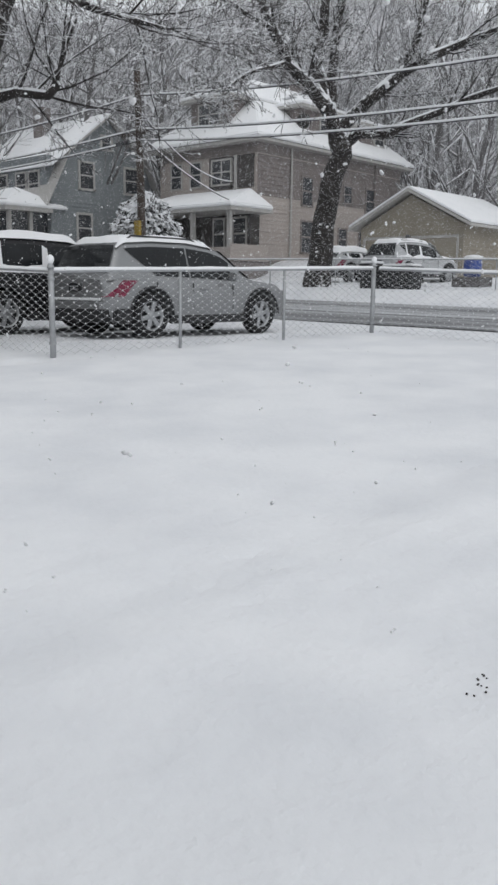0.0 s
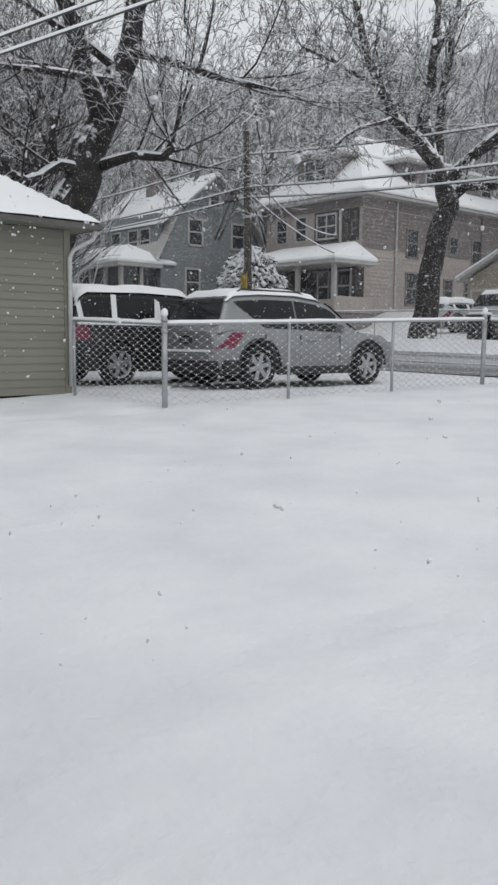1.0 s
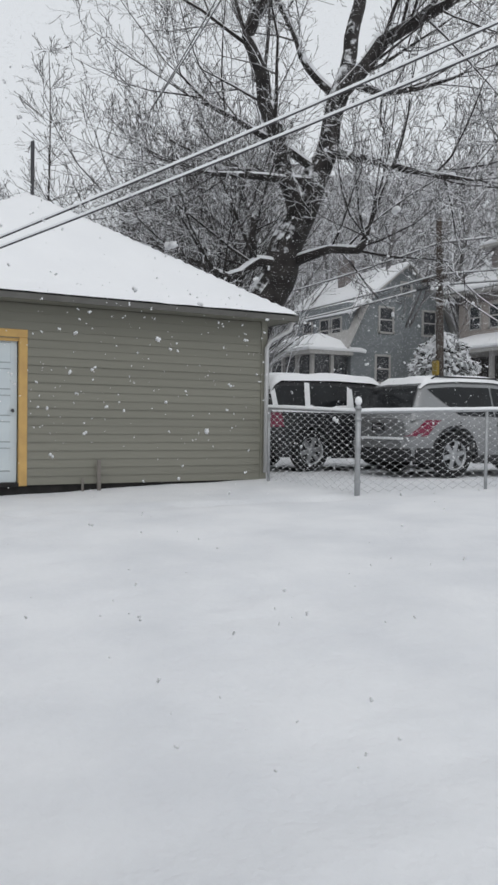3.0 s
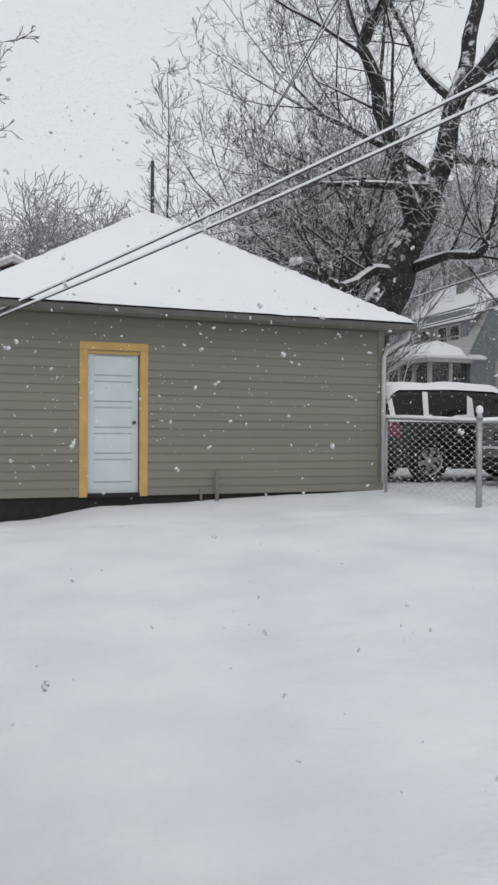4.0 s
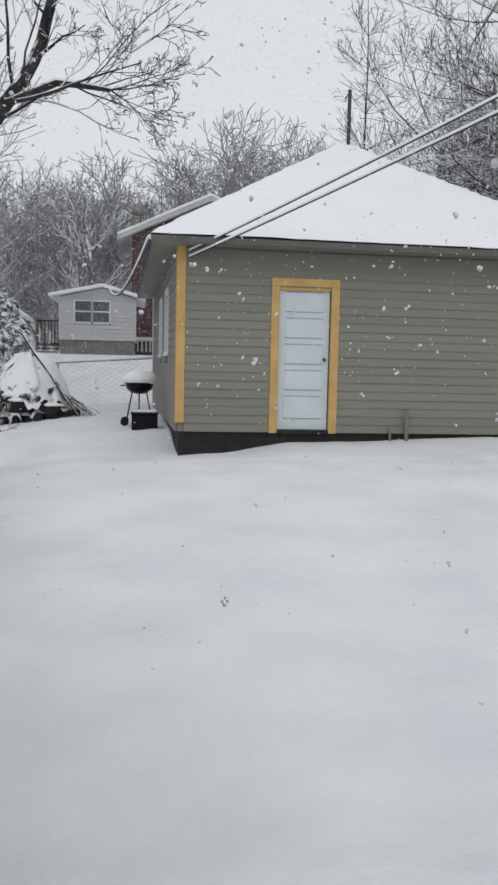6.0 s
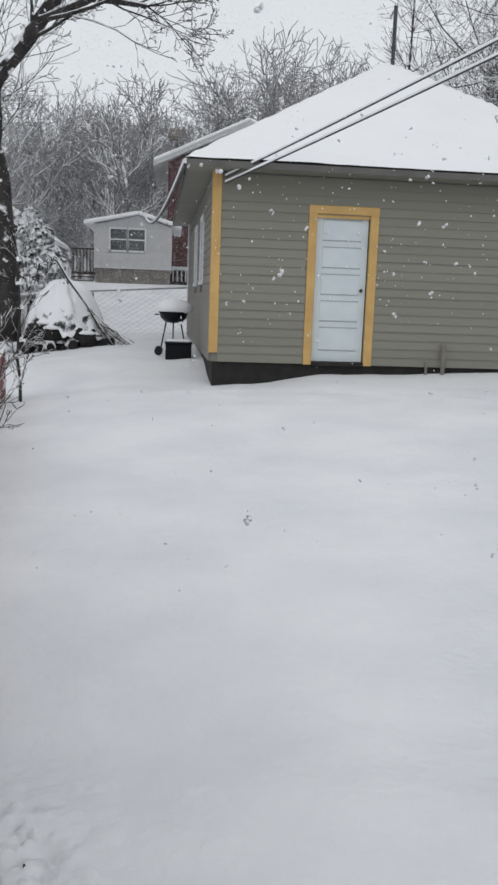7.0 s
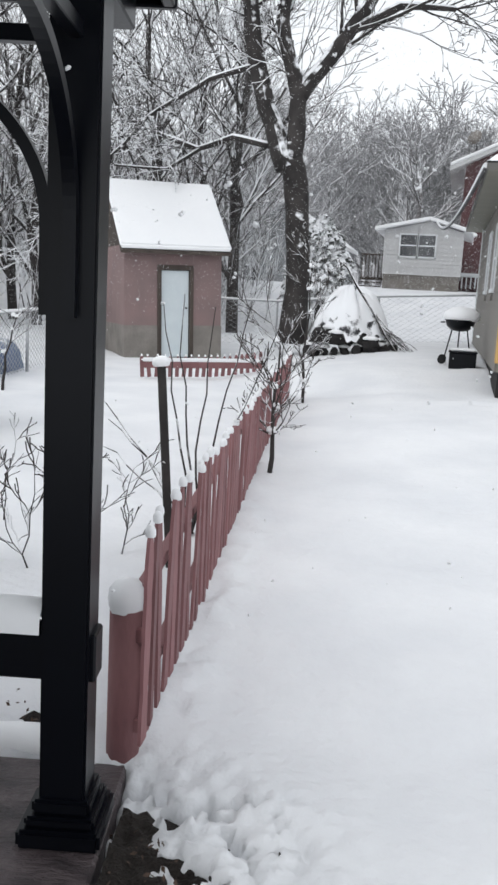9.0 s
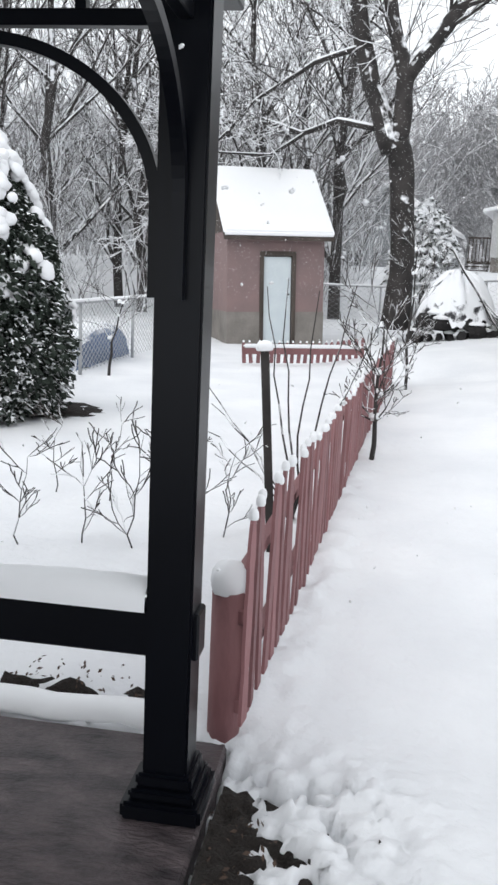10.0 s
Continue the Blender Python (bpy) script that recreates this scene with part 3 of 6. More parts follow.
hero_tree("street_tree", "bare dark-barked street tree with snow along its limbs", (26.0, 19.6, 1.3), [
    [((25.97, 19.66, 1.0), 0.66), ((25.99, 19.64, 1.70), 0.56), ((26.03, 19.59, 2.44), 0.46), ((26.08, 19.52, 3.89), 0.42), ((26.26, 19.28, 5.33), 0.40), ((26.44, 19.04, 6.43), 0.38), ((26.32, 19.20, 7.43), 0.32)],
    [((26.41, 19.07, 6.53), 0.30), ((25.77, 19.27, 8.04), 0.27), ((25.03, 19.57, 8.82), 0.22), ((24.40, 20.03, 9.40), 0.20), ((23.72, 20.21, 10.44), 0.17), ((23.33, 20.36, 11.28), 0.15), ((22.67, 20.49, 13.08), 0.09)],
    [((25.95, 19.36, 8.08), 0.24), ((25.86, 19.80, 9.53), 0.22), ((25.97, 19.67, 10.83), 0.18), ((26.04, 19.57, 12.16), 0.14), ((26.12, 19.47, 14.56), 0.08)],
    [((26.35, 19.49, 7.97), 0.22), ((26.63, 19.80, 9.24), 0.18), ((26.94, 19.88, 10.89), 0.15), ((27.25, 19.79, 12.12), 0.13), ((27.76, 19.77, 14.56), 0.08)],
    [((26.38, 19.12, 7.23), 0.24), ((26.70, 18.14, 8.20), 0.22), ((27.20, 17.03, 9.13), 0.20), ((27.56, 16.06, 9.64), 0.17), ((28.07, 14.96, 10.07), 0.14), ((28.48, 13.73, 10.39), 0.10)],
    [((27.22, 17.00, 9.13), 0.14), ((27.55, 16.66, 10.26), 0.12), ((27.73, 16.55, 11.21), 0.10), ((28.17, 16.40, 13.12), 0.06)],
    [((26.54, 19.07, 6.79), 0.20), ((26.58, 18.50, 7.13), 0.19), ((26.93, 17.27, 7.09), 0.17), ((27.39, 15.96, 7.60), 0.14), ((28.03, 14.18, 8.21), 0.11), ((28.40, 12.96, 8.55), 0.06)],
    [((24.36, 20.08, 9.40), 0.10), ((23.05, 20.38, 8.95), 0.08), ((22.02, 20.61, 8.25), 0.05)],
    [((23.72, 20.21, 10.44), 0.10), ((22.35, 20.55, 10.91), 0.08), ((20.73, 21.06, 11.30), 0.05)],
], 3, counts=(3, 7, 6, 3), dense=1, reach=(0.9, 2.3), twist=0.10, lengths=0.5, thin=0.009)
hero_tree("maple_tree", "large leaning maple with dark bark and snow-lined twigs", (8.6, 17.9, 0.7), [
    [((8.55, 18.1, 0.7), 0.60), ((8.95, 17.88, 2.3), 0.54), ((9.38, 17.64, 3.55), 0.50), ((9.67, 17.48, 4.22), 0.47), ((10.07, 17.25, 5.16), 0.43), ((10.52, 16.98, 6.48), 0.36), ((10.87, 16.76, 7.66), 0.28), ((11.11, 16.60, 8.71), 0.22), ((11.56, 16.65, 10.40), 0.18), ((12.00, 16.71, 11.99), 0.15), ((12.57, 16.79, 14.47), 0.10)],
    [((10.33, 16.87, 6.30), 0.24), ((9.87, 16.79, 7.28), 0.21), ((9.33, 16.75, 9.36), 0.17), ((8.88, 16.77, 10.20), 0.14), ((9.22, 16.59, 10.94), 0.12), ((9.59, 16.38, 12.06), 0.08)],
    [((11.06, 16.63, 8.45), 0.21), ((11.08, 16.13, 9.20), 0.18), ((11.53, 15.32, 10.12), 0.16), ((11.89, 14.53, 10.36), 0.14), ((12.10, 13.83, 10.42), 0.11), ((12.70, 12.72, 11.06), 0.06)],
    [((9.95, 17.09, 5.30), 0.15), ((9.45, 17.06, 5.30), 0.13), ((9.05, 17.06, 4.98), 0.12), ((8.62, 17.02, 4.85), 0.10), ((8.13, 16.92, 4.95), 0.07)],
    [((9.21, 17.05, 5.24), 0.10), ((9.10, 17.00, 5.81), 0.08), ((9.13, 16.98, 6.33), 0.05)],
    [((10.31, 16.88, 5.40), 0.14), ((10.64, 16.07, 5.55), 0.11), ((10.90, 15.41, 5.42), 0.10), ((11.00, 15.09, 5.67), 0.06)],
    [((10.96, 16.58, 8.02), 0.14), ((11.49, 15.22, 7.37), 0.10), ((11.97, 13.94, 6.88), 0.07), ((12.35, 13.06, 6.60), 0.03)],
    [((10.57, 16.71, 7.21), 0.13), ((9.11, 16.64, 7.08), 0.09), ((7.75, 16.44, 6.91), 0.05)],
    [((10.72, 16.62, 7.47), 0.13), ((9.90, 17.81, 8.48), 0.09), ((8.98, 18.74, 9.28), 0.06), ((8.35, 19.24, 10.13), 0.03)],
    [((11.33, 16.69, 9.17), 0.14), ((10.97, 17.76, 10.59), 0.10), ((10.66, 18.64, 12.31), 0.07), ((10.52, 19.30, 13.90), 0.04)],
    [((11.40, 16.64, 9.70), 0.13), ((12.60, 16.76, 9.68), 0.10), ((13.84, 16.81, 10.04), 0.07), ((14.79, 16.25, 10.43), 0.04)],
], 8, counts=(5, 8, 6, 3), thin=0.006, twist=0.085, lengths=0.46, twig=MAPLE_TWIG, dense=1, reach=(2.2, 4.6), spread=0.85)
hero_tree("yard_tree", "tall bare tree with dark forked trunk and snowy crotch", (-3.4, 17.7, 0.6), [
    [((-3.4, 17.7, 0.5), 0.33), ((-3.35, 17.7, 1.6), 0.25), ((-3.45, 17.6, 3.2), 0.245), ((-3.62, 17.45, 4.2), 0.25)],
    [((-3.62, 17.45, 4.0), 0.22), ((-4.25, 17.4, 5.2), 0.19), ((-4.55, 17.4, 6.6), 0.17), ((-4.6, 17.3, 8.2), 0.14), ((-4.9, 17.2, 11), 0.08)],
    [((-3.6, 17.45, 4.2), 0.19), ((-3.55, 17.5, 5.4), 0.16), ((-3.9, 17.4, 6.8), 0.13), ((-4.0, 17.3, 9), 0.09)],
    [((-3.55, 17.5, 5.3), 0.17), ((-2.9, 17.5, 6.2), 0.15), ((-2.3, 17.4, 7.0), 0.13), ((-1.6, 17.2, 8.6), 0.1), ((-0.6, 17.0, 10.4), 0.06)],
    [((-4.0, 17.4, 4.45), 0.08), ((-4.9, 17.45, 4.62), 0.07), ((-5.7, 17.5, 4.4), 0.06), ((-6.6, 17.55, 4.72), 0.05), ((-7.8, 17.6, 4.55), 0.03)],
    [((-5.5, 17.5, 4.5), 0.05), ((-6.3, 17.4, 3.95), 0.04), ((-7.4, 17.3, 4.0), 0.025)],
    [((-4.4, 17.4, 6.0), 0.07), ((-5.4, 17.3, 5.7), 0.055), ((-6.6, 17.2, 4.9), 0.04), ((-7.6, 17.1, 3.9), 0.025)],
    [((-2.6, 17.4, 6.6), 0.1), ((-1.6, 17.3, 7.0), 0.08), ((-0.6, 17.2, 6.9), 0.05)],
], 21, counts=(3, 5, 5, 3), lengths=0.5, dense=1, twist=0.11)


def wood_tree(seed, h, r, levels, counts, thin, upright, spread):
    rng = random.Random(seed)
    pts = [Vector((rng.gauss(0, 0.02) * h * i / 6, rng.gauss(0, 0.02) * h * i / 6, h * 0.62 * i / 6)) for i in range(7)]
    rad = [r * (1 - 0.1 * i) for i in range(7)]
    forks = []
    for i in range(1, 7):
        for _ in range(3 if i < 6 else 4):
            a = rng.uniform(0, 6.283)
            forks.append((i, (math.cos(a), math.sin(a), rng.uniform(0.5, 1.6)), h * rng.uniform(0.2, 0.38), rad[i] * 0.5))
    c, f = grow(rng, [(pts, rad, forks)], levels, spread, 0.085, (4, 4, 4, 3), counts, 0.55, max(0.010, r * thin), upright)
    return c, f


def plant_wood(name, label, spots, seeds, h, r, group, twig, bark, levels=3, counts=(6, 5, 4), thin=0.06, upright=0.2, spread=0.62):
    kinds = []
    for s in seeds:
        c, f = wood_tree(s, h, r, levels, counts, thin, upright, spread)
        kinds.append((c.mesh("trunk", bark, True), f.mesh("crown", twig, True)))
    rng = random.Random(len(spots))
    for i, (x, y, k) in enumerate(spots):
        t = thing(name, label, "tree", Matrix.Translation((x, y, gz(x, y) - 0.1)) @ Matrix.Rotation(rng.uniform(0, 6.28), 4, "Z") @ Matrix.Scale(k, 4), group)
        a, b = kinds[i % len(kinds)]
        part("trunk", a, None, t)
        part("crown", b, None, t)


rng0 = random.Random(77)
near_wood, far_wood, behind, garden = [], [], [], []
for az in range(-28, -17, 1):
    for r0 in (25, 29, 34):
        p = polar(az + rng0.uniform(-1, 1), r0 + rng0.uniform(-2, 3))
        near_wood.append((p.x, p.y, rng0.uniform(0.75, 1.05) * (0.46 if az > -19 else 0.6 if az > -21 else 0.76 if az > -23 else 0.92)))
for az in range(15, 44, 3):
    for r0 in (26, 34):
        p = polar(az + rng0.uniform(-1, 1), r0 + rng0.uniform(-2, 3))
        (near_wood if r0 < 30 else garden).append((p.x, p.y, rng0.uniform(0.85, 1.2)))
for az, r0, k in ((-38, 52, 1.1), (-41.5, 60, 1.2), (-44, 62, 1.2), (-47, 63, 1.3), (-50, 66, 1.3), (-54, 66, 1.3), (-57, 62, 1.2), (-60, 58, 1.2), (-63, 52, 1.1), (-66, 50, 1.1), (-34, 60, 1.1), (-30, 58, 1.2), (-32, 62, 1.2), (-36, 62, 1.2), (-27, 44, 1.1), (-24, 44, 1.0), (-42.5, 52, 1.0), (-61.5, 63, 1.3), (-58.5, 66, 1.3), (-52, 68, 1.4), (-69, 50, 1.2)):
    p = polar(az, r0)
    behind.append((p.x, p.y, k * 1.4))
for az in [x * 0.8 for x in range(-18, 8)]:
    p = polar(az + rng0.uniform(-0.4, 0.4), 72 + rng0.uniform(-6, 6))
    far_wood.append((p.x, p.y, rng0.uniform(0.92, 1.06) * (1.22 if az < -5 else 1.05 if az < -2 else 0.88)))
for az in [-84 + 3.0 * k for k in range(20)] + [-24 + 1.1 * k for k in range(36)] + [17 + 3.0 * k for k in range(10)]:
    for r0 in (78, 96):
        p = polar(az + rng0.uniform(-0.5, 0.5), r0 + rng0.uniform(-8, 8))
        far_wood.append((p.x, p.y, rng0.uniform(0.85, 1.2) * (0.86 if -16 < az < 2 and r0 < 90 else 0.98 if az > 2 else 1.35 if az < -26 else 1.0)))
plant_wood("wood_tree", "slender bare tree with snow-dusted twigs", near_wood, (31, 32, 33, 34, 35), 13.0, 0.16, "trees behind the yards", MAPLE_TWIG, BARK, 3, (6, 6, 5))
plant_wood("wood_tree", "tall bare tree with snowy twigs, paled for haze, behind the houses", behind, (36, 37, 38, 39), 13.0, 0.16, "trees behind the houses", HAZED_TWIG, HAZED_BARK, 3, (6, 6, 4), 0.075)
plant_wood("wood_tree", "tall bare tree with snowy twigs, paled for haze, beyond the gardens", garden, (71, 72, 73), 13.0, 0.17, "trees beyond the gardens", HAZED_TWIG, HAZED_BARK, 3, (6, 6, 4), 0.08)
plant_wood("far_tree", "hazy bare tree on the far slope", far_wood, (41, 42, 43, 44), 17.0, 0.22, "far trees", HAZE_WOODS, HAZE_WOODS, 3, (6, 6, 5), 0.10, 0.06, 0.85)


def wooded_slope():
    """The far wooded hillside in haze grey, closed all round at 150 metres, with a ragged tree line."""
    def at(az, v):
        q = Vector((az * 0.11, 0.3, 0))
        top = lerp(lerp(9.0, 9.4, step(-24, -14, az)) if az > -30 else 17.0, 17.0, step(-20, -30, az))
        top = lerp(top, 9.0, step(2, 14, az))
        top += 1.5 * noise.noise(q) + 0.7 * noise.noise(q * 5) + 0.45 * noise.noise(q * 23) + 0.3 * noise.noise(q * 60)
        p = polar(az, 150 + 2 * v)
        return (p.x, p.y, lerp(0.0, 1.5 + 150 * math.tan(radians(max(2.0, top))), v))
    single("backdrop", Geo().grid(at, [i * 0.12 - 110 for i in range(1834)], [0, 0.4, 0.8, 1.0]), HAZED_SLOPE, "grey wooded hillside with the haze put into its colour", "hillside", kind="structure")


# haze before the far woods is put into this light grey base colour
HAZED_SLOPE = mat("haze_grey_slope", (0.56, 0.555, 0.57), 0.95, var=0.05, scale=0.10, fine=1.2, bump=0.0, color2=(0.50, 0.495, 0.51), stretch=(1, 1, 0.45))
wooded_slope()


def young_tree(x, y, h):
    """A straight slim stem with short rising side shoots, longest below."""
    rng = random.Random(51)
    pts = [Vector((0.05 * math.sin(i), 0.04 * math.cos(i * 1.7), h * i / 10)) for i in range(11)]
    rad = [0.085 * (1 - 0.088 * i) for i in range(11)]
    forks = []
    for i in range(3, 11):
        for _ in range(9):
            a = rng.uniform(0, 6.283)
            forks.append((i, (math.cos(a), math.sin(a), rng.uniform(0.35, 0.9)), (3.5 - 0.27 * i) * rng.uniform(0.6, 1.1), rad[i] * 0.4))
    c, f = grow(rng, [(pts, rad, forks)], 3, 0.6, 0.08, (4, 4, 3), (3, 4, 3), 0.5, 0.008, 0.03)
    t = thing("young_tree", "thin upright young tree behind the garage", "tree", Matrix.Translation((x, y, gz(x, y) - 0.1)))
    part("trunk", c, BARK, t, smooth=True)
    part("crown", f, MAPLE_TWIG, t, smooth=True)


p = polar(-14.8, 30)
young_tree(p.x, p.y, 12.8)
p = polar(3.3, 52)
plant_wood("broad_tree", "broad bare tree behind the white annexe", [(p.x, p.y, 1.0)], (55,), 11.5, 0.22, "", HAZED_TWIG, HAZED_BARK, 3, (7, 6, 5))


def thicket_mesh(seed, h, material):
    rng = random.Random(seed)
    g = Geo()
    for _ in range(16):
        a, r = rng.uniform(0, 6.283), rng.uniform(0, h * 0.5)
        p, d = Vector((math.cos(a) * r, math.sin(a) * r, -0.1)), Vector((math.cos(a) * 0.3, math.sin(a) * 0.3, 1)).normalized()
        pts = [p]
        for k in range(5):
            d = (d + Vector((rng.gauss(0, 0.18), rng.gauss(0, 0.18), 0.05))).normalized()
            p = p + d * h * rng.uniform(0.14, 0.24)
            pts.append(p)
            for _ in range(3):
                e = (d + Vector((rng.gauss(0, 0.7), rng.gauss(0, 0.7), 0.2))).normalized()
                q = p + e * h * 0.16
                g.tube([p, q, q + (e + Vector((0, 0, 0.2))) * h * 0.10], [0.010, 0.007, 0.005], 3, cap=False)
        g.tube(pts, [0.022, 0.02, 0.017, 0.014, 0.01, 0.006], 3, cap=False)
    return g.mesh("thicket", material, True)


def thickets():
    kinds = [thicket_mesh(s, 4.2, m) for s, m in ((1, HAZED_TWIG), (2, TWIG), (3, HAZE_WOODS), (4, HAZE_WOODS))]
    rng = random.Random(9)
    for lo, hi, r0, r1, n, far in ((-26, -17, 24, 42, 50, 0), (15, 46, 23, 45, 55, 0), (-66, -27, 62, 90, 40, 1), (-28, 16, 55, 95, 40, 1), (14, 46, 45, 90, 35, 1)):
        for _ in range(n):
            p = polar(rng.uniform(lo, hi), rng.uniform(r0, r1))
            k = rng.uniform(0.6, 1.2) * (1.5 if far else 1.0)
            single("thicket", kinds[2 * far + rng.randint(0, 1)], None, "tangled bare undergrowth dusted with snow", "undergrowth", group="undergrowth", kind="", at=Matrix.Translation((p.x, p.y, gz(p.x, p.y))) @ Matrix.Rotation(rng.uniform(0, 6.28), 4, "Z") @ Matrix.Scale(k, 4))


thickets()


# ---- houses ----
def lapped(geo, axis, plane, u0, u1, z0, z1, pitch=0.2):
    """Thin lapped boards standing proud of a wall that faces west (axis x) or south (axis y)."""
    n = int((z1 - z0) / pitch)
    for i in range(n):
        z = z0 + i * pitch
        b = len(geo.v)
        for u in (u0, u1):
            for o, h in ((-0.03, z), (-0.002, z + pitch), (0.01, z + pitch), (0.01, z)):
                geo.v.append((plane + o, u, h) if axis == "x" else (u, plane + o, h))
        geo.f += [(b, b + 4, b + 5, b + 1), (b + 1, b + 5, b + 6, b + 2), (b + 2, b + 6, b + 7, b + 3), (b + 3, b + 7, b + 4, b), (b, b + 1, b + 2, b + 3), (b + 7, b + 6, b + 5, b + 4)]
    return geo


def window(parent, axis, plane, u, z, w, h, trim=OFFWHITE, mullion=False, t=0.09):
    """A framed window on a wall that faces west (axis x) or south (axis y)."""
    def bx(g, u0, z0, u1, z1, o0, o1):
        return g.box(plane + o0, u0, z0, plane + o1, u1, z1) if axis == "x" else g.box(u0, plane + o0, z0, u1, plane + o1, z1)
    f = Geo()
    for a in ((u - t, z - t, u, z + h + t), (u + w, z - t, u + w + t, z + h + t), (u, z + h, u + w, z + h + t), (u - t * 1.3, z - t, u + w + t * 1.3, z)):
        bx(f, *a, -0.07, 0.05)
    bx(f, u, z + h * 0.48, u + w, z + h * 0.54, -0.045, 0.04)
    if mullion:
        bx(f, u + w * 0.47, z, u + w * 0.53, z + h, -0.05, 0.04)
    win = part("window", f, trim, parent)
    part("pane", bx(Geo(), u, z, u + w, z + h, -0.042, 0.03), GLASS, win)
    return win


def slab(p0, p1, p2, p3, t):
    """A flat slab with the four given lower corners and thickness t upwards."""
    g = Geo()
    g.v = [tuple(p) for p in (p0, p1, p2, p3)] + [(p[0], p[1], p[2] + t) for p in (p0, p1, p2, p3)]
    g.f = [(3, 2, 1, 0), (4, 5, 6, 7), (0, 1, 5, 4), (1, 2, 6, 5), (2, 3, 7, 6), (3, 0, 4, 7)]
    return g


def lean_to(x0, y0, x1, y1, z, top, t):
    """A roof that leans on a wall at x1, with sloping ends."""
    k = (x1 - x0) * 0.5
    g = Geo()
    g.v = [(x0, y0, z), (x1, y0, z), (x1, y1, z), (x0, y1, z), (x0, y0, z + t), (x1, y0, z + t), (x1, y1, z + t), (x0, y1, z + t), (x1, y0 + k, top), (x1, y1 - k, top)]
    g.f = [(3, 2, 1, 0), (0, 1, 5, 4), (2, 3, 7, 6), (3, 0, 4, 7), (4, 8, 9, 7), (4, 5, 8), (6, 7, 9), (1, 2, 6, 9, 8, 5)]
    return g


def beige_house():
    X, Y, Z = 33.85, 29.65, 2.6
    D, W, E = 14.4, 8.4, 6.65
    h = thing("beige_house", "large beige clapboard house with dormers, porch and a snowy hip roof", "house", pose(X, Y, Z - 0.45) @ Matrix.Scale(1.05, 4))
    w = Geo().box(0.6, 0.6, 0.3, D - 0.6, W - 0.6, E)
    part("wall", w, BEIGE, h)
    lap = lapped(lapped(Geo(), "y", 0.6, 0.6, D - 0.6, 0.9, 4.1), "x", 0.6, 0.6, W - 0.6, 3.6, E - 0.5)
    tagged(part("siding", lap, BEIGE, h), kind="stuff")
    part("upper_siding", lapped(Geo(), "y", 0.6, 0.6, D - 0.6, 4.1, E - 0.5), BEIGE_DARK, h, "darker brown-grey boards of the upper storey")
    part("foundation", Geo().box(0.55, 0.55, -1.2, D - 0.55, W - 0.55, 0.88), CONCRETE, h)
    part("frieze", Geo().box(0.56, 0.57, E - 0.5, D - 0.56, W - 0.57, E + 0.02), BEIGE_DARK, h)
    part("eave", Geo().box(0, 0, E, D, W, E + 0.16), OFFWHITE, h)
    part("roof", hip(-0.02, -0.02, D + 0.02, W + 0.02, E + 0.14, E + 3.9, 0.02), SHINGLE, h)
    part("roof_snow", hip(-0.06, -0.06, D + 0.06, W + 0.06, E + 0.17, E + 4.1, 0.14), ROOF_SNOW, h, "thick snow on the hip roof", bevel=0.05, seg=2)

    def dormer(x0, y0, x1, y1, z0, z1, face):
        d = part("dormer", Geo().box(x0, y0, z0, x1, y1, z1), BEIGE_DARK, h)
        o = 0.45
        part("dormer_eave", Geo().box(x0 - o, y0 - o, z1 - 0.02, x1 + o, y1 + o, z1 + 0.12), OFFWHITE, d)
        part("dormer_snow", hip(x0 - o - 0.03, y0 - o - 0.03, x1 + o + 0.03, y1 + o + 0.03, z1 + 0.12, z1 + 1.0, 0.13, "x"), ROOF_SNOW, d, bevel=0.04, seg=2)
        if face == "x":
            window(d, "x", x0, (y0 + y1) / 2 - 0.75, z0 + 0.55, 1.5, z1 - z0 - 0.75, mullion=True)
        else:
            window(d, "y", y0, (x0 + x1) / 2 + 0.2, z0 + 0.55, 0.9, z1 - z0 - 0.75)

    dormer(0.95, 2.9, 4.6, 5.7, E + 0.7, E + 2.45, "x")
    dormer(4.4, 0.95, 7.4, 4.4, E + 0.7, E + 2.25, "y")
    dormer(10.0, 0.95, 12.4, 4.4, E + 0.7, E + 2.1, "y")
    part("chimney", Geo().box(8.4, 4.3, E + 3.0, 9.2, 5.1, E + 4.9), BEIGE_DARK, h, bevel=0.03)
    window(h, "x", 0.6, 6.1, 4.75, 0.75, 1.2)
    window(h, "x", 0.6, 4.6, 4.75, 0.75, 1.2)
    # no hollow here: a dark panel on the wall paints the recess's shade
    part("recess_shade", Geo().box(0.5, 0.8, 4.5, 0.62, 3.9, 6.1), mat_shade, h, "flat dark panel standing for the shade in the balcony recess")
    part("balcony_post", Geo().box(0.42, 1.9, 4.4, 0.56, 2.05, 6.1), OFFWHITE, h)
    window(h, "x", 0.47, 2.3, 4.75, 1.3, 1.15, mullion=True)
    for u, z, ww, hh in ((4.2, 3.9, 0.85, 1.4), (6.0, 3.9, 0.85, 1.4), (8.0, 4.3, 0.7, 0.9), (10.2, 3.9, 0.8, 1.3), (4.2, 1.4, 1.0, 1.6), (7.6, 1.7, 0.7, 1.1), (9.6, 1.5, 0.8, 1.4), (11.6, 1.6, 0.7, 1.2)):
        window(h, "y", 0.6, u, z, ww, hh, BEIGE_DARK)
    part("downpipe", Geo().tube([(3.2, 0.5, E), (3.2, 0.52, 0.5)], 0.06, 8), OFFWHITE, h)
    part("downpipe", Geo().tube([(11.0, 0.5, E), (11.0, 0.52, 0.5)], 0.05, 8), BEIGE_DARK, h)
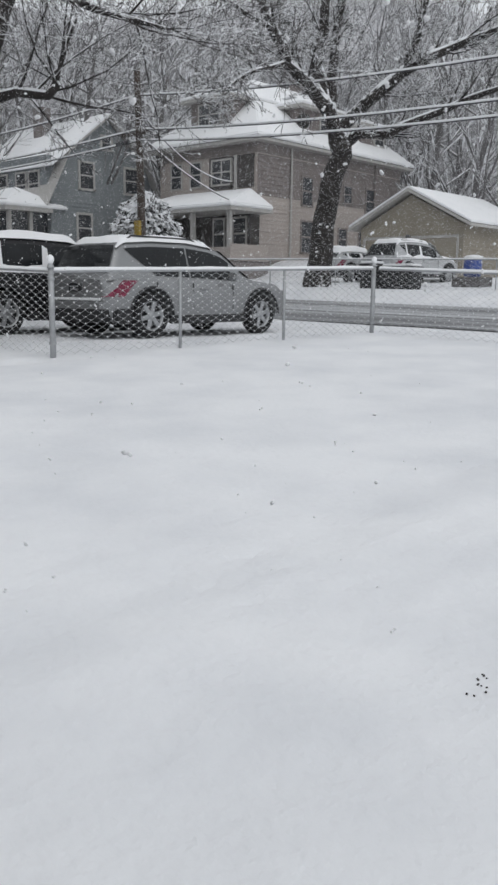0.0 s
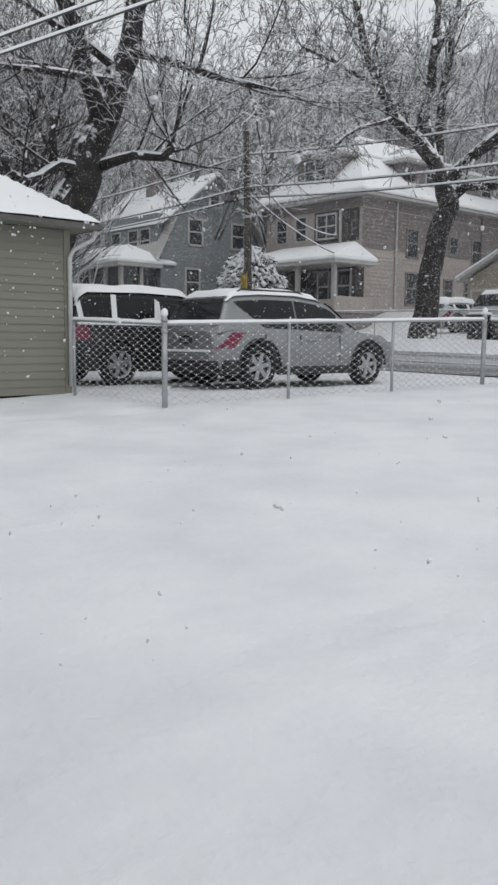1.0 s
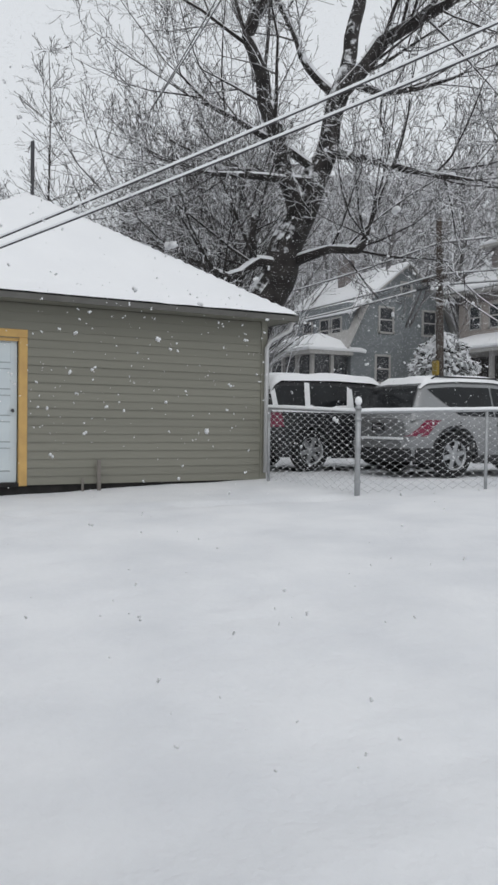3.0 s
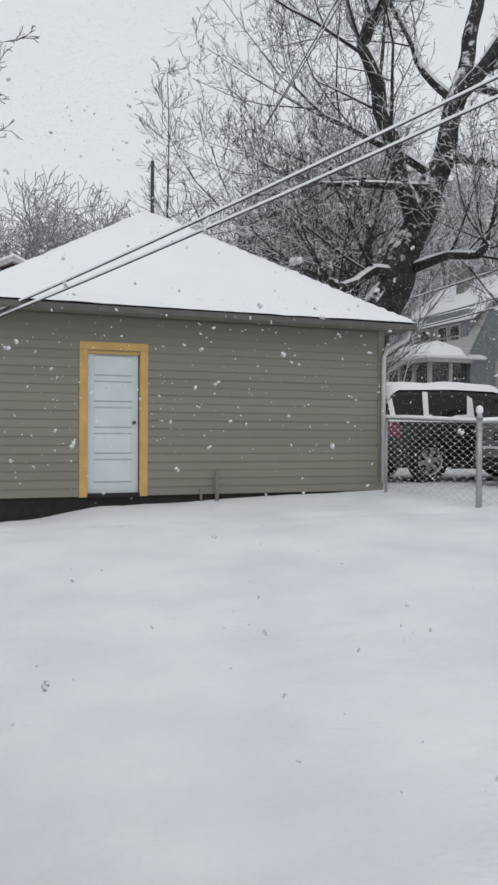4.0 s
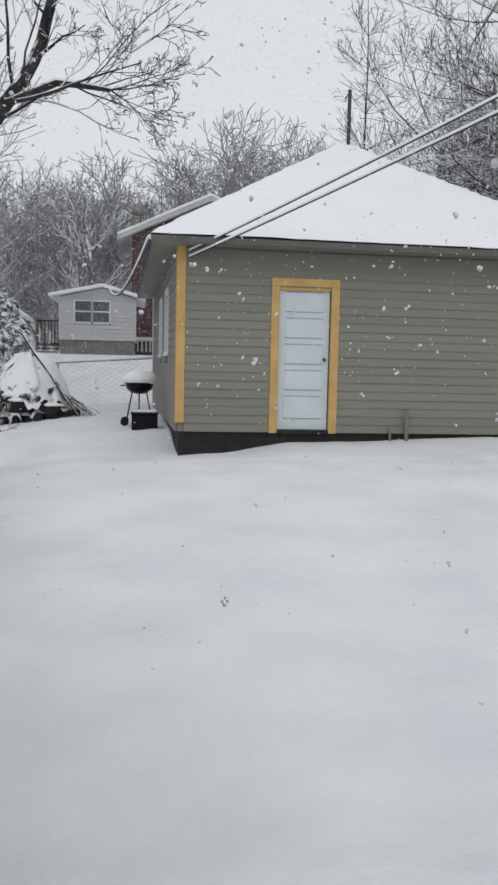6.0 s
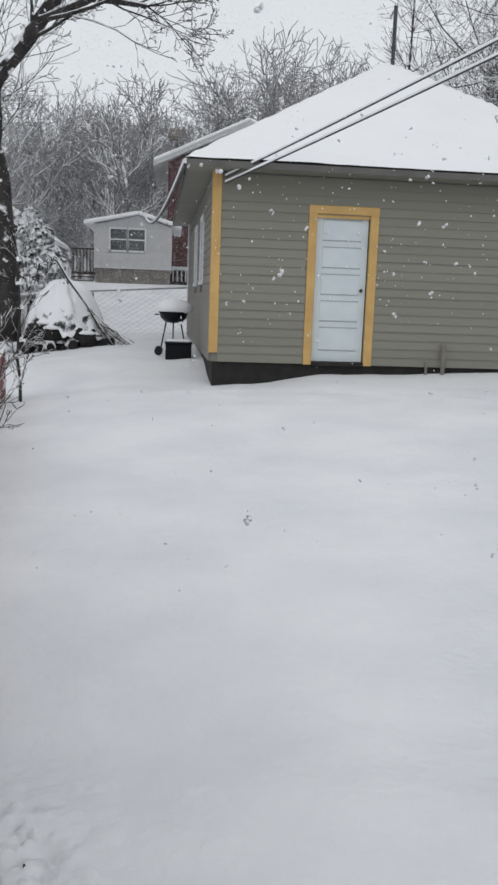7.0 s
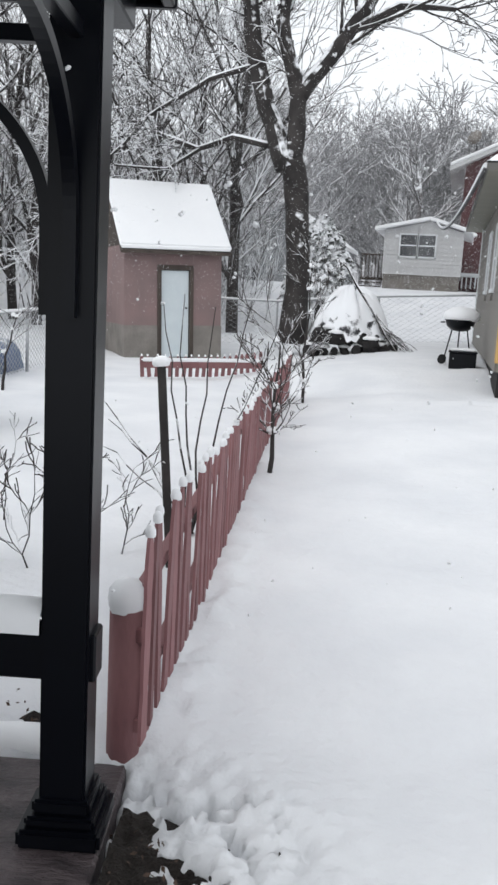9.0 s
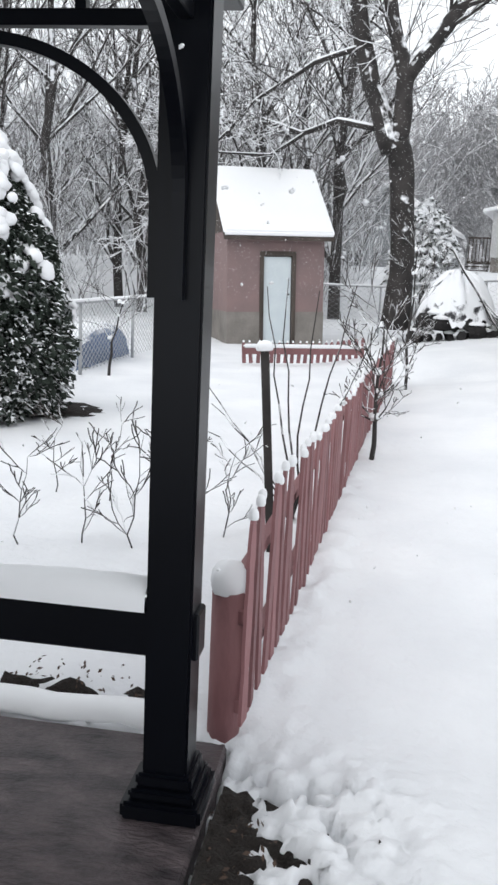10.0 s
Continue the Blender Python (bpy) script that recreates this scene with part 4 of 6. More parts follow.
    dish = part("satellite_dish", Geo().tube([(3.3, -0.1, E + 1.2), (3.3, -0.1, E + 0.75), (3.3, 0.4, E + 0.55)], 0.035, 6), CABLE, h, "grey satellite dish on the roof edge")
    part("reflector", Geo().tube([(3.25, -0.14, E + 1.2), (3.2, -0.2, E + 1.22), (3.12, -0.3, E + 1.24)], [0.05, 0.3, 0.38], 16), SHINGLE, dish, smooth=True)
    # front porch
    porch = part("porch", Geo().box(-2.2, -0.2, -0.4, 0.6, 7.6, 0.75), BEIGE_DARK, h, "deep shaded front porch")
    part("porch_roof", Geo().box(-2.5, -0.5, 3.1, 0.58, 7.9, 3.26), OFFWHITE, porch)
    part("porch_snow", lean_to(-2.56, -0.56, 0.56, 7.96, 3.27, 4.45, 0.16), ROOF_SNOW, porch, bevel=0.05, seg=2)
    for y in (-0.1, 2.4, 5.0, 7.35):
        part("porch_post", Geo().box(-2.15, y, 0.7, -1.95, y + 0.2, 3.2), OFFWHITE, porch)
    part("porch_parapet", Geo().box(-2.2, -0.2, 0.7, -2.08, 1.2, 1.4), BEIGE, porch)
    part("porch_parapet", Geo().box(-2.08, -0.2, 0.7, 0.6, -0.08, 1.55), BEIGE, porch)
    part("porch_screen", Geo().box(-0.1, 0.4, 0.75, 0.58, 7.4, 3.4), mat_shade, porch, "front wall in the porch, darkened for the porch shade")
    window(porch, "x", -0.1, 0.7, 1.4, 0.8, 1.5)
    window(porch, "x", -0.1, 2.2, 1.4, 0.7, 1.5)
    part("stair", Geo().box(-3.2, 3.0, -0.6, -2.2, 4.4, 0.15).box(-2.7, 3.0, 0.15, -2.2, 4.4, 0.5), CONCRETE, porch)
    part("stair_rail", Geo().tube([(-4.0, 2.9, 0.9), (-2.2, 2.9, 1.75)], 0.06, 6), WHITE, porch, "white sloping stair rail")


def gambrel_house():
    X, Y, Z = 28.0, 39.6, 2.6
    W, L = 7.5, 8.0
    h = thing("gambrel_house", "slate blue gambrel house with a snowy roof and glazed porch", "house", pose(X, Y, Z) @ Matrix.Scale(1.05, 4))
    prof = [(0, 0), (W, 0), (W, 3.6), (W - 1.2, 5.9), (W / 2, 7.95), (1.2, 5.9), (0, 3.6)]
    part("wall", Geo().prism(prof, L, Matrix.Identity(4)), SLATE_BLUE, h)
    lap = lapped(Geo(), "y", 0.0, 0.0, W, 0.2, 3.6)
    lapped(lap, "x", 0.0, 0, L, 0.2, 3.5)
    part("siding", lap, SLATE_BLUE, h)
    part("front_dormer", Geo().box(0.15, 0.5, 3.5, 3, L - 0.5, 5.75), SLATE_BLUE, h)
    o = 0.35
    for a, b in (((-0.4, 3.1), (1.1, 5.95)), ((1.1, 5.95), (W / 2, 8.02)), ((W / 2, 8.02), (W - 1.1, 5.95)), ((W - 1.1, 5.95), (W + 0.4, 3.1))):
        part("roof_slope", slab((a[0], -o, a[1]), (b[0], -o, b[1]), (b[0], L + o, b[1]), (a[0], L + o, a[1]), 0.1), OFFWHITE if abs(b[1] - a[1]) > 2 else SHINGLE, h, "pale-edged roof slope")
    part("roof_snow", slab((0.0, -o + 0.1, 5.1), (W / 2, -o, 8.12), (W / 2, L + o, 8.12), (0.0, L + o, 5.1), 0.16), ROOF_SNOW, h, bevel=0.05, seg=2)
    part("roof_snow", slab((W / 2, -o, 8.12), (W - 1.05, -o, 6.0), (W - 1.05, L + o, 6.0), (W / 2, L + o, 8.12), 0.16), ROOF_SNOW, h, bevel=0.05, seg=2)
    part("chimney", Geo().box(2.6, 4.4, 6.9, 3.3, 5.2, 9.0), BEIGE_DARK, h, "short brick chimney", bevel=0.03)
    for u, z, ww, hh in ((1.9, 4.2, 0.85, 1.3), (5.0, 4.2, 0.85, 1.3), (3.4, 6.4, 0.6, 0.6), (1.7, 1.4, 0.85, 1.4)):
        window(h, "y", 0, u, z, ww, hh, OFFWHITE, t=0.12)
    for u in (1.2, 2.4, 4.2, 6.0):
        window(h, "x", 0.15, u, 3.75, 0.85, 1.2, OFFWHITE)
    p = part("porch", Geo().box(-2.4, 0.2, -0.6, 0, L - 0.2, 0.9), SLATE_BLUE, h, "glazed front porch")
    part("porch_glazing", Geo().box(-2.25, 0.35, 0.9, -0.02, L - 0.35, 2.75), GLASS, p)
    for y in (0.2, 1.7, 3.2, 4.7, 6.2, 7.6):
        part("porch_post", Geo().box(-2.42, y, 0.9, -2.24, y + 0.2, 2.8), OFFWHITE, p)
    part("porch_post", Geo().box(-1.2, 0.18, 0.9, -1.0, 0.34, 2.8), OFFWHITE, p)
    part("porch_eave", Geo().box(-2.8, -0.2, 2.75, 0.0, L + 0.1, 2.95), OFFWHITE, p)
    part("porch_snow", hip(-2.85, -0.25, 0.9, L + 0.15, 2.95, 4.1, 0.15, "y"), ROOF_SNOW, p, bevel=0.04, seg=2)


def far_garage():
    X, Y, Z = 37.0, 19.2, 1.9
    W, D, E, A = 6.4, 7.5, 2.75, 4.4
    h = thing("gable_garage", "tan two-door garage with a snowy gable roof", "garage", pose(X, Y, Z))
    m = Matrix.Rotation(radians(90), 4, "Z") @ Matrix.Diagonal((1, -1, 1, 1))
    part("wall", Geo().prism([(0.3, 0), (W - 0.3, 0), (W - 0.3, E), (W / 2, A - 0.15), (0.3, E)], D, m), TAN, h)
    part("siding", lapped(lapped(Geo(), "x", 0, 0.3, W - 0.3, 2.3, E), "y", 0.3, 0, D, 0.2, E), TAN, h)
    for y in (0.6, 3.4):
        part("garage_door", Geo().box(-0.03, y, 0.1, 0.02, y + 2.4, 2.15), TAN, h, "tan overhead door", bevel=0.01)
        part("door_frame", Geo().box(-0.06, y - 0.1, 0.1, 0.0, y, 2.15).box(-0.06, y + 2.4, 0.1, 0.0, y + 2.5, 2.15).box(-0.06, y - 0.1, 2.15, 0.0, y + 2.5, 2.28), OFFWHITE, h)
    part("wall_lamp", Geo().tube([(-0.05, 3.2, 2.3), (-0.2, 3.2, 2.3), (-0.2, 3.2, 2.05)], [0.05, 0.1, 0.12], 8), CABLE, h)
    for s in (0, 1):
        a, b = ((-0.25, E - 0.12), (W / 2, A)) if s == 0 else ((W / 2, A), (W + 0.25, E - 0.12))
        part("roof_slope", slab((-0.4, a[0], a[1]), (-0.4, b[0], b[1]), (D, b[0], b[1]), (D, a[0], a[1]), 0.14), OFFWHITE, h, "roof slope with pale bargeboard")
        part("roof_snow", slab((-0.36, a[0] - (0.03 if s == 0 else 0), a[1] + 0.15), (-0.36, b[0] + (0.03 if s else 0), b[1] + 0.15), (D, b[0], b[1] + 0.15), (D, a[0], a[1] + 0.15), 0.13), ROOF_SNOW, h, bevel=0.04, seg=2)


def white_annexe():
    X, Y, Z = -3.3, 36.0, 1.6
    h = thing("white_annexe", "small white-sided annexe with a snowy low roof", "house", pose(X, Y, Z))
    W, D, E = 3.2, 5.0, 2.75
    w = Geo().box(0, 0, 1.0, W, D, E)
    part("wall", w, VINYL, h)
    part("siding", lapped(Geo(), "y", 0, 0, W, 1.0, E, 0.16), VINYL, h)
    part("gable", Geo().prism([(0, E), (W, E), (W / 2 + 0.2, E + 0.42)], D, Matrix.Identity(4)), VINYL, h)
    part("foundation", Geo().box(0.05, 0.05, -0.6, W - 0.05, D, 1.0), CONCRETE, h, "bare grey base")
    part("roof_snow", slab((-0.4, -0.3, E - 0.02), (W / 2 + 0.2, -0.3, E + 0.45), (W / 2 + 0.2, D, E + 0.45), (-0.4, D, E - 0.02), 0.15), ROOF_SNOW, h, bevel=0.03)
    part("roof_snow", slab((W / 2 + 0.2, -0.3, E + 0.45), (W + 0.4, -0.3, E - 0.04), (W + 0.4, D, E - 0.04), (W / 2 + 0.2, D, E + 0.45), 0.15), ROOF_SNOW, h, bevel=0.03)
    window(h, "y", 0, 0.68, 1.75, 0.66, 0.85, WHITE, t=0.06)
    window(h, "y", 0, 1.42, 1.75, 0.66, 0.85, WHITE, t=0.06)
    b = part("stair_landing", Geo().box(-0.95, 0.6, 0.75, -0.02, 1.8, 0.85), WEATHERED, h, "dark wooden landing and stair")
    for i in range(7):
        part("baluster", Geo().box(-0.93 + i * 0.14, 0.6, 0.85, -0.89 + i * 0.14, 0.64, 1.75), WEATHERED, b)
    part("handrail", Geo().box(-0.97, 0.57, 1.75, 0.0, 0.67, 1.82), WEATHERED, b)
    for i in range(5):
        part("tread", Geo().box(-0.95, 0.3 - i * 0.0, 0.6 - i * 0.16, -0.05, 0.55, 0.65 - i * 0.16), WEATHERED, b)


def maroon_house():
    X, Y, Z = -0.35, 42.0, 2.0
    h = thing("maroon_house", "maroon-sided house with a snow-edged gable", "house", pose(X, Y, Z))
    W, D, E, A = 7.6, 7.0, 5.95, 7.6
    w = Geo().prism([(0, -0.5), (W, -0.5), (W, E), (W / 2, A), (0, E)], D, Matrix.Identity(4))
    part("wall", w, MAROON, h)
    part("siding", lapped(Geo(), "y", 0, 0, W, 0.2, E, 0.18), MAROON, h)
    for a, b in (((-0.7, E - 0.35), (W / 2, A + 0.05)), ((W / 2, A + 0.05), (W + 0.7, E - 0.35))):
        part("roof_slope", slab((a[0], -0.5, a[1]), (b[0], -0.5, b[1]), (b[0], D, b[1]), (a[0], D, a[1]), 0.2), VINYL, h, "roof slope with grey bargeboard")
        part("roof_snow", slab((a[0], -0.55, a[1] + 0.2), (b[0], -0.55, b[1] + 0.2), (b[0], D, b[1] + 0.2), (a[0], D, a[1] + 0.2), 0.16), ROOF_SNOW, h, bevel=0.04)
    window(h, "y", 0, 1.45, 1.35, 0.85, 1.75, WHITE, t=0.12)
    window(h, "y", 0, 3.2, 3.6, 0.9, 1.5, WHITE, t=0.12)
    po = part("porch", Geo().box(0.0, -1.2, 0.8, 4.0, 0, 0.95), WHITE, h, "low porch with white balusters")
    for i in range(16):
        part("baluster", Geo().box(0.1 + i * 0.2, -1.18, 0.25, 0.16 + i * 0.2, -1.12, 0.8), WHITE, po)
    dish = part("satellite_dish", Geo().tube([(0.4, -0.4, E + 0.4), (0.4, -0.45, E + 0.95)], 0.03, 6), CABLE, h)
    part("reflector", Geo().tube([(0.35, -0.48, E + 1.0), (0.32, -0.55, E + 1.05), (0.26, -0.65, E + 1.1)], [0.05, 0.28, 0.36], 14), CONCRETE, dish, smooth=True)


def grey_house(x, y, z, label):
    h = thing("grey_house", label, "house", pose(x, y, z))
    # siding colour is lightened to imitate haze over the distance
    part("wall", Geo().prism([(0, -1), (6, -1), (6, 3.4), (3, 5.4), (0, 3.4)], 7, Matrix.Identity(4)), mat("hazed_grey_siding", (0.26, 0.27, 0.28), 0.8), h)
    for a, b in (((-0.4, 3.2), (3, 5.5)), ((3, 5.5), (6.4, 3.2))):
        part("roof_snow", slab((a[0], -0.4, a[1]), (b[0], -0.4, b[1]), (b[0], 7, b[1]), (a[0], 7, a[1]), 0.25), ROOF_SNOW, h, bevel=0.04)
    window(h, "y", 0, 1.0, 0.9, 0.8, 1.2, WHITE)
    window(h, "y", 0, 3.6, 0.9, 0.8, 1.2, WHITE)


# paints shade in the balcony recess and porch; also the barrel's dark stand
mat_shade = mat("dark_boards_and_shade", (0.085, 0.078, 0.075), 0.8, var=0.12, scale=2, fine=30)
beige_house()
gambrel_house()
far_garage()
white_annexe()
maroon_house()
grey_house(-12.8, 46.0, 0.9, "grey-blue house with a snow-covered gable behind the yard tree")


# ---- pole and overhead wires ----
def sag(a, b, drop, n=16):
    a, b = Vector(a), Vector(b)
    return [a.lerp(b, i / n) - Vector((0, 0, drop * 4 * (i / n) * (1 - i / n))) for i in range(n + 1)]


def utility_pole():
    p = thing("utility_pole", "weathered wooden utility pole with a yellow marker", "pole", pose(25.0, 28.7, 1.4))
    part("shaft", Geo().tube([(0.12, 0, -0.5), (0.05, 0, 4), (-0.1, 0, 9.25)], [0.19, 0.17, 0.13], 12), WEATHERED, p, smooth=True)
    part("marker", Geo().box(-0.26, -0.2, 2.35, -0.10, 0.15, 3.0), mat("yellow_marker", (0.36, 0.25, 0.04), 0.6), p, "dull yellow marker sleeve", bevel=0.03)
    part("crossarm", Geo().box(-0.25, -0.7, 6.55, -0.15, 0.9, 6.67), WEATHERED, p)
    part("splice_case", Geo().tube([(-0.25, 0.4, 6.3), (-0.25, 1.2, 6.28)], 0.09, 8), CABLE, p)


utility_pole()


def cable(label, a, b, drop, r, snow):
    g = Geo().tube(sag(a, b, drop), r, 6)
    c = single("overhead_cable", g, CABLE, label, "cable")
    if snow:
        s = part("cable_snow", Geo().tube(sag(Vector(a) + Vector((0, 0, r * 1.5)), Vector(b) + Vector((0, 0, r * 1.5)), drop), r * 1.55, 6), ROOF_SNOW, c, "snow clinging to the cable")
        s.matrix_basis = Matrix.Identity(4)
    return c


for z0, z1, d in ((9.6, 9.5, 1.1), (8.2, 8.0, 0.9), (7.75, 7.5, 0.9)):
    cable("snow-lined street cable between poles", (25.0, 28.7, z0), (25.2, -10, z1), d, 0.028, True)
    cable("snow-lined street cable between poles", (25.0, 28.7, z0), (24.6, 72, z1 + 1.5), d, 0.028, True)
cable("thin service wire to the beige house", (25.0, 28.7, 9.0), (34.4, 32.0, 7.2), 0.7, 0.022, True)
cable("thin service wire to the beige house", (25.0, 28.7, 8.0), (34.4, 30.0, 5.6), 0.5, 0.022, True)
cable("snow-laden service cable attached to the garage wall", (0.66, 11.42, 3.06), (9.0, 4.0, 7.05), 0.12, 0.012, True)
cable("snow-laden service cable attached to the garage wall", (0.66, 11.42, 2.98), (9.0, 4.05, 6.75), 0.12, 0.012, True)
cable("thin wire high over the garage", (11.8, 41.0, 12.2), (4.6, 2.0, 9.4), 1.2, 0.010, True)
cable("thin wire high over the garage", (11.8, 41.0, 11.9), (4.3, 2.0, 9.2), 1.2, 0.010, True)
cable("snow-laden drooping cable from the garage eave", (0.13, 11.18, 3.16), (-1.2, 35.9, 4.7), 0.45, 0.024, True)


# ---- vehicles ----
def spline(keys, x):
    for (a, p), (b, q) in zip(keys, keys[1:]):
        if x <= b:
            t = max(0, (x - a) / (b - a))
            t = t * t * (3 - 2 * t) * 0.4 + t * 0.6
            return p + (q - p) * t
    return keys[-1][1]


TYRE = mat("tyre_rubber", (0.012, 0.012, 0.013), 0.85, var=0.2, scale=20, fine=90, bump=0.2)
ALLOY = mat("alloy_rim", (0.42, 0.43, 0.44), 0.35, 0.7, var=0.08, scale=8, fine=60, bump=0)
LAMP_RED = mat("red_lens", (0.20, 0.010, 0.045), 0.15, var=0.12, scale=10, fine=60, bump=0.05, spec=0.7)
TINT = mat("tinted_glass", (0.012, 0.014, 0.016), 0.08, var=0.2, scale=3, fine=30, bump=0, spec=0.3)
TRIM = mat("black_cladding", (0.02, 0.02, 0.022), 0.6, var=0.15, scale=8, fine=60, bump=0.1)
SILVER = mat("silver_paint", (0.27, 0.275, 0.28), 0.33, 0.4, var=0.05, scale=4, fine=160, bump=0.02)
BLACK_PAINT = mat("black_paint", (0.012, 0.012, 0.014), 0.3, 0.1, var=0.1, scale=4, fine=80, bump=0.0)
PALE_PAINT = mat("white_paint_car", (0.45, 0.46, 0.47), 0.35, 0.0, var=0.05, scale=4, fine=80, bump=0.0)


def make_wheel(parent, x, y, side, r=0.395, w=0.24):
    ring = Geo()
    prof = [(r * 0.66, -w / 2 + 0.01), (r * 0.92, -w / 2), (r * 0.99, -w / 2 + 0.04), (r, 0), (r * 0.99, w / 2 - 0.04), (r * 0.92, w / 2), (r * 0.66, w / 2 - 0.01)]
    n = 36
    for i in range(n):
        a = 2 * math.pi * i / n
        ring.v += [(rr * math.cos(a), yy, rr * math.sin(a)) for rr, yy in prof]
    k = len(prof)
    ring.f = [(i * k + j, ((i + 1) % n) * k + j, ((i + 1) % n) * k + (j + 1) % k, i * k + (j + 1) % k) for i in range(n) for j in range(k)]
    wh = part("wheel", ring, TYRE, parent, "black tyre on a silver alloy rim", smooth=True, at=Matrix.Translation((x, y, r)))
    o = side * (w / 2 - 0.035)
    rim = Geo()
    for i in range(n):
        a = 2 * math.pi * i / n
        rim.v += [(rr * math.cos(a), o + side * d, rr * math.sin(a)) for rr, d in ((r * 0.70, 0.02), (r * 0.62, 0.022), (r * 0.60, -0.05))]
    rim.f = [(i * 3 + j, ((i + 1) % n) * 3 + j, ((i + 1) % n) * 3 + j + 1, i * 3 + j + 1) for i in range(n) for j in range(2)]
    part("rim", rim, ALLOY, wh, smooth=True)
    for i in range(6):
        m = Matrix.Rotation(2 * math.pi * i / 6 + 0.3, 4, "Y")
        part("spoke", Geo().box(-0.042, o - side * 0.02, 0.03, 0.042, o + side * 0.008, r * 0.63, m), ALLOY, wh, bevel=0.008)
    part("hub", Geo().tube([(0, o - side * 0.02, 0), (0, o + side * 0.015, 0), (0, o + side * 0.02, 0)], [0.07, 0.065, 0.03], 12), ALLOY, wh, smooth=True)
    part("brake_disc", Geo().tube([(0, o - side * 0.07, 0), (0, o - side * 0.05, 0)], r * 0.6, 20), TRIM, wh)


def suv(label, at, paint, L=4.8, H=1.66, Wd=0.93, snow=0.06, hood_snow=False, side_snow=0.0, boxy=0.0, low=False):
    car = thing("parked_car" if low else "suv", label, "car", at)
    rear, wb = -0.96, 2.85
    front = rear + L
    belt = [(rear, 1.0), (-0.6, 1.06), (1.0, 1.03), (2.35, 1.0), (2.6, 1.04), (3.3, 0.99), (front - 0.12, 0.84), (front, 0.68)]
    if boxy:
        belt = [(rear, 1.12), (0.5, 1.12), (2.3, 1.10), (2.6, 1.15), (3.5, 1.08), (front - 0.08, 0.95), (front, 0.8)]
    half = [(rear, Wd - 0.20), (rear + 0.05, Wd - 0.12), (rear + 0.2, Wd - 0.045), (-0.4, Wd - 0.01), (1.2, Wd), (3.2, Wd - 0.02), (front - 0.35, Wd - 0.08), (front - 0.1, Wd - 0.2), (front, Wd - 0.38)]
    sx = sorted({rear, rear + 0.03, rear + 0.08, rear + 0.15, *[rear + L * i / 48 for i in range(49)], front - 0.03, front - 0.08})
    body = Geo()
    for x in sx:
        w, b = spline(half, x), spline(belt, x)
        tuck = 0.10 * step(rear + 0.25, rear, x) + 0.12 * step(front - 0.3, front, x)
        lo = 0.27 + tuck
        pts = [(0, lo), (w * 0.84, lo), (w * 0.95, lo + 0.07), (w * 0.985, lo + 0.2), (w * 0.995, 0.62), (w, 0.74), (w * 0.985, 0.86), (w * 0.955, b - 0.035), (w * 0.92, b), (w * 0.6, b + 0.025), (0, b + 0.035)]
        body.v += [(x, -y, z) for y, z in pts] + [(x, y, z) for y, z in reversed(pts[1:-1])]
    n = 20
    m = len(sx)
    body.f = [(i * n + j, (i + 1) * n + j, (i + 1) * n + (j + 1) % n, i * n + (j + 1) % n) for i in range(m - 1) for j in range(n)]
    body.f += [tuple(range(n)), tuple((m - 1) * n + j for j in reversed(range(n)))]
    tmp = new("cut_body", body.mesh("body", paint, True))
    cut = Geo()
    for x in (0, wb):
        for s in (-1, 1):
            cut.tube([(x, s * 0.55, 0.40), (x, s * 1.2, 0.40)], 0.485, 32)
    cutter = new("cutter", cut.mesh("cutter", TRIM))
    mod = tmp.modifiers.new("arches", "BOOLEAN")
    mod.operation, mod.object, mod.solver = "DIFFERENCE", cutter, "EXACT"
    me = bpy.data.meshes.new_from_object(tmp.evaluated_get(bpy.context.evaluated_depsgraph_get()))
    bpy.data.objects.remove(tmp)
    bpy.data.objects.remove(cutter)
    me.polygons.foreach_set("use_smooth", [True] * len(me.polygons))
    me.set_sharp_from_angle(angle=radians(32))
    me.name = "body"
    part("body", me, None, car)
    # greenhouse
    roof = [(rear + 0.06, 1.10), (-0.60, H - 0.13), (-0.42, H - 0.05), (0.2, H - 0.005), (1.0, H), (1.55, H - 0.05), (1.85, H - 0.13), (2.62, 1.08)]
    if boxy:
        roof = [(rear + 0.02, 1.2), (rear + 0.14, H - 0.16), (-0.6, H - 0.03), (0.6, H), (1.5, H - 0.02), (1.9, H - 0.1), (2.55, 1.2)]
    x0, x1 = roof[0][0], roof[-1][0]
    gx = [x0 + (x1 - x0) * i / 40 for i in range(41)]
    cab = Geo()

    def section(x):
        b, t = spline(belt, x) - 0.02, spline(roof, x)
        k = step(1.05, H, t)
        w1, w2 = Wd * 0.925, Wd * (0.925 - (0.16 if boxy else 0.235) * min(1, (t - b) / (H - 1.05)))
        return [(w1, b), (w1 - 0.015, b + 0.03), (w2 + 0.025, max(b + 0.035, t - 0.10)), (w2 - 0.05, max(b + 0.04, t - 0.025)), (w2 * 0.5, max(b + 0.04, t - 0.002)), (0, max(b + 0.04, t))]

    for x in gx:
        s = section(x)
        cab.v += [(x, -y, z) for y, z in s] + [(x, y, z) for y, z in reversed(s[:-1])]
    n = 11
    cab.f = [(i * n + j, (i + 1) * n + j, (i + 1) * n + j + 1, i * n + j + 1) for i in range(len(gx) - 1) for j in range(n - 1)]
    cab.f += [tuple(range(n)), tuple((len(gx) - 1) * n + j for j in reversed(range(n)))]
    part("cab", cab, paint, car, smooth=True)

    def pane(xa, xb, lo, hi, side, slant=0.0):
        g = Geo()
        k = 10
        for i in range(k + 1):
            x = xa + (xb - xa) * i / k
            s = section(x)
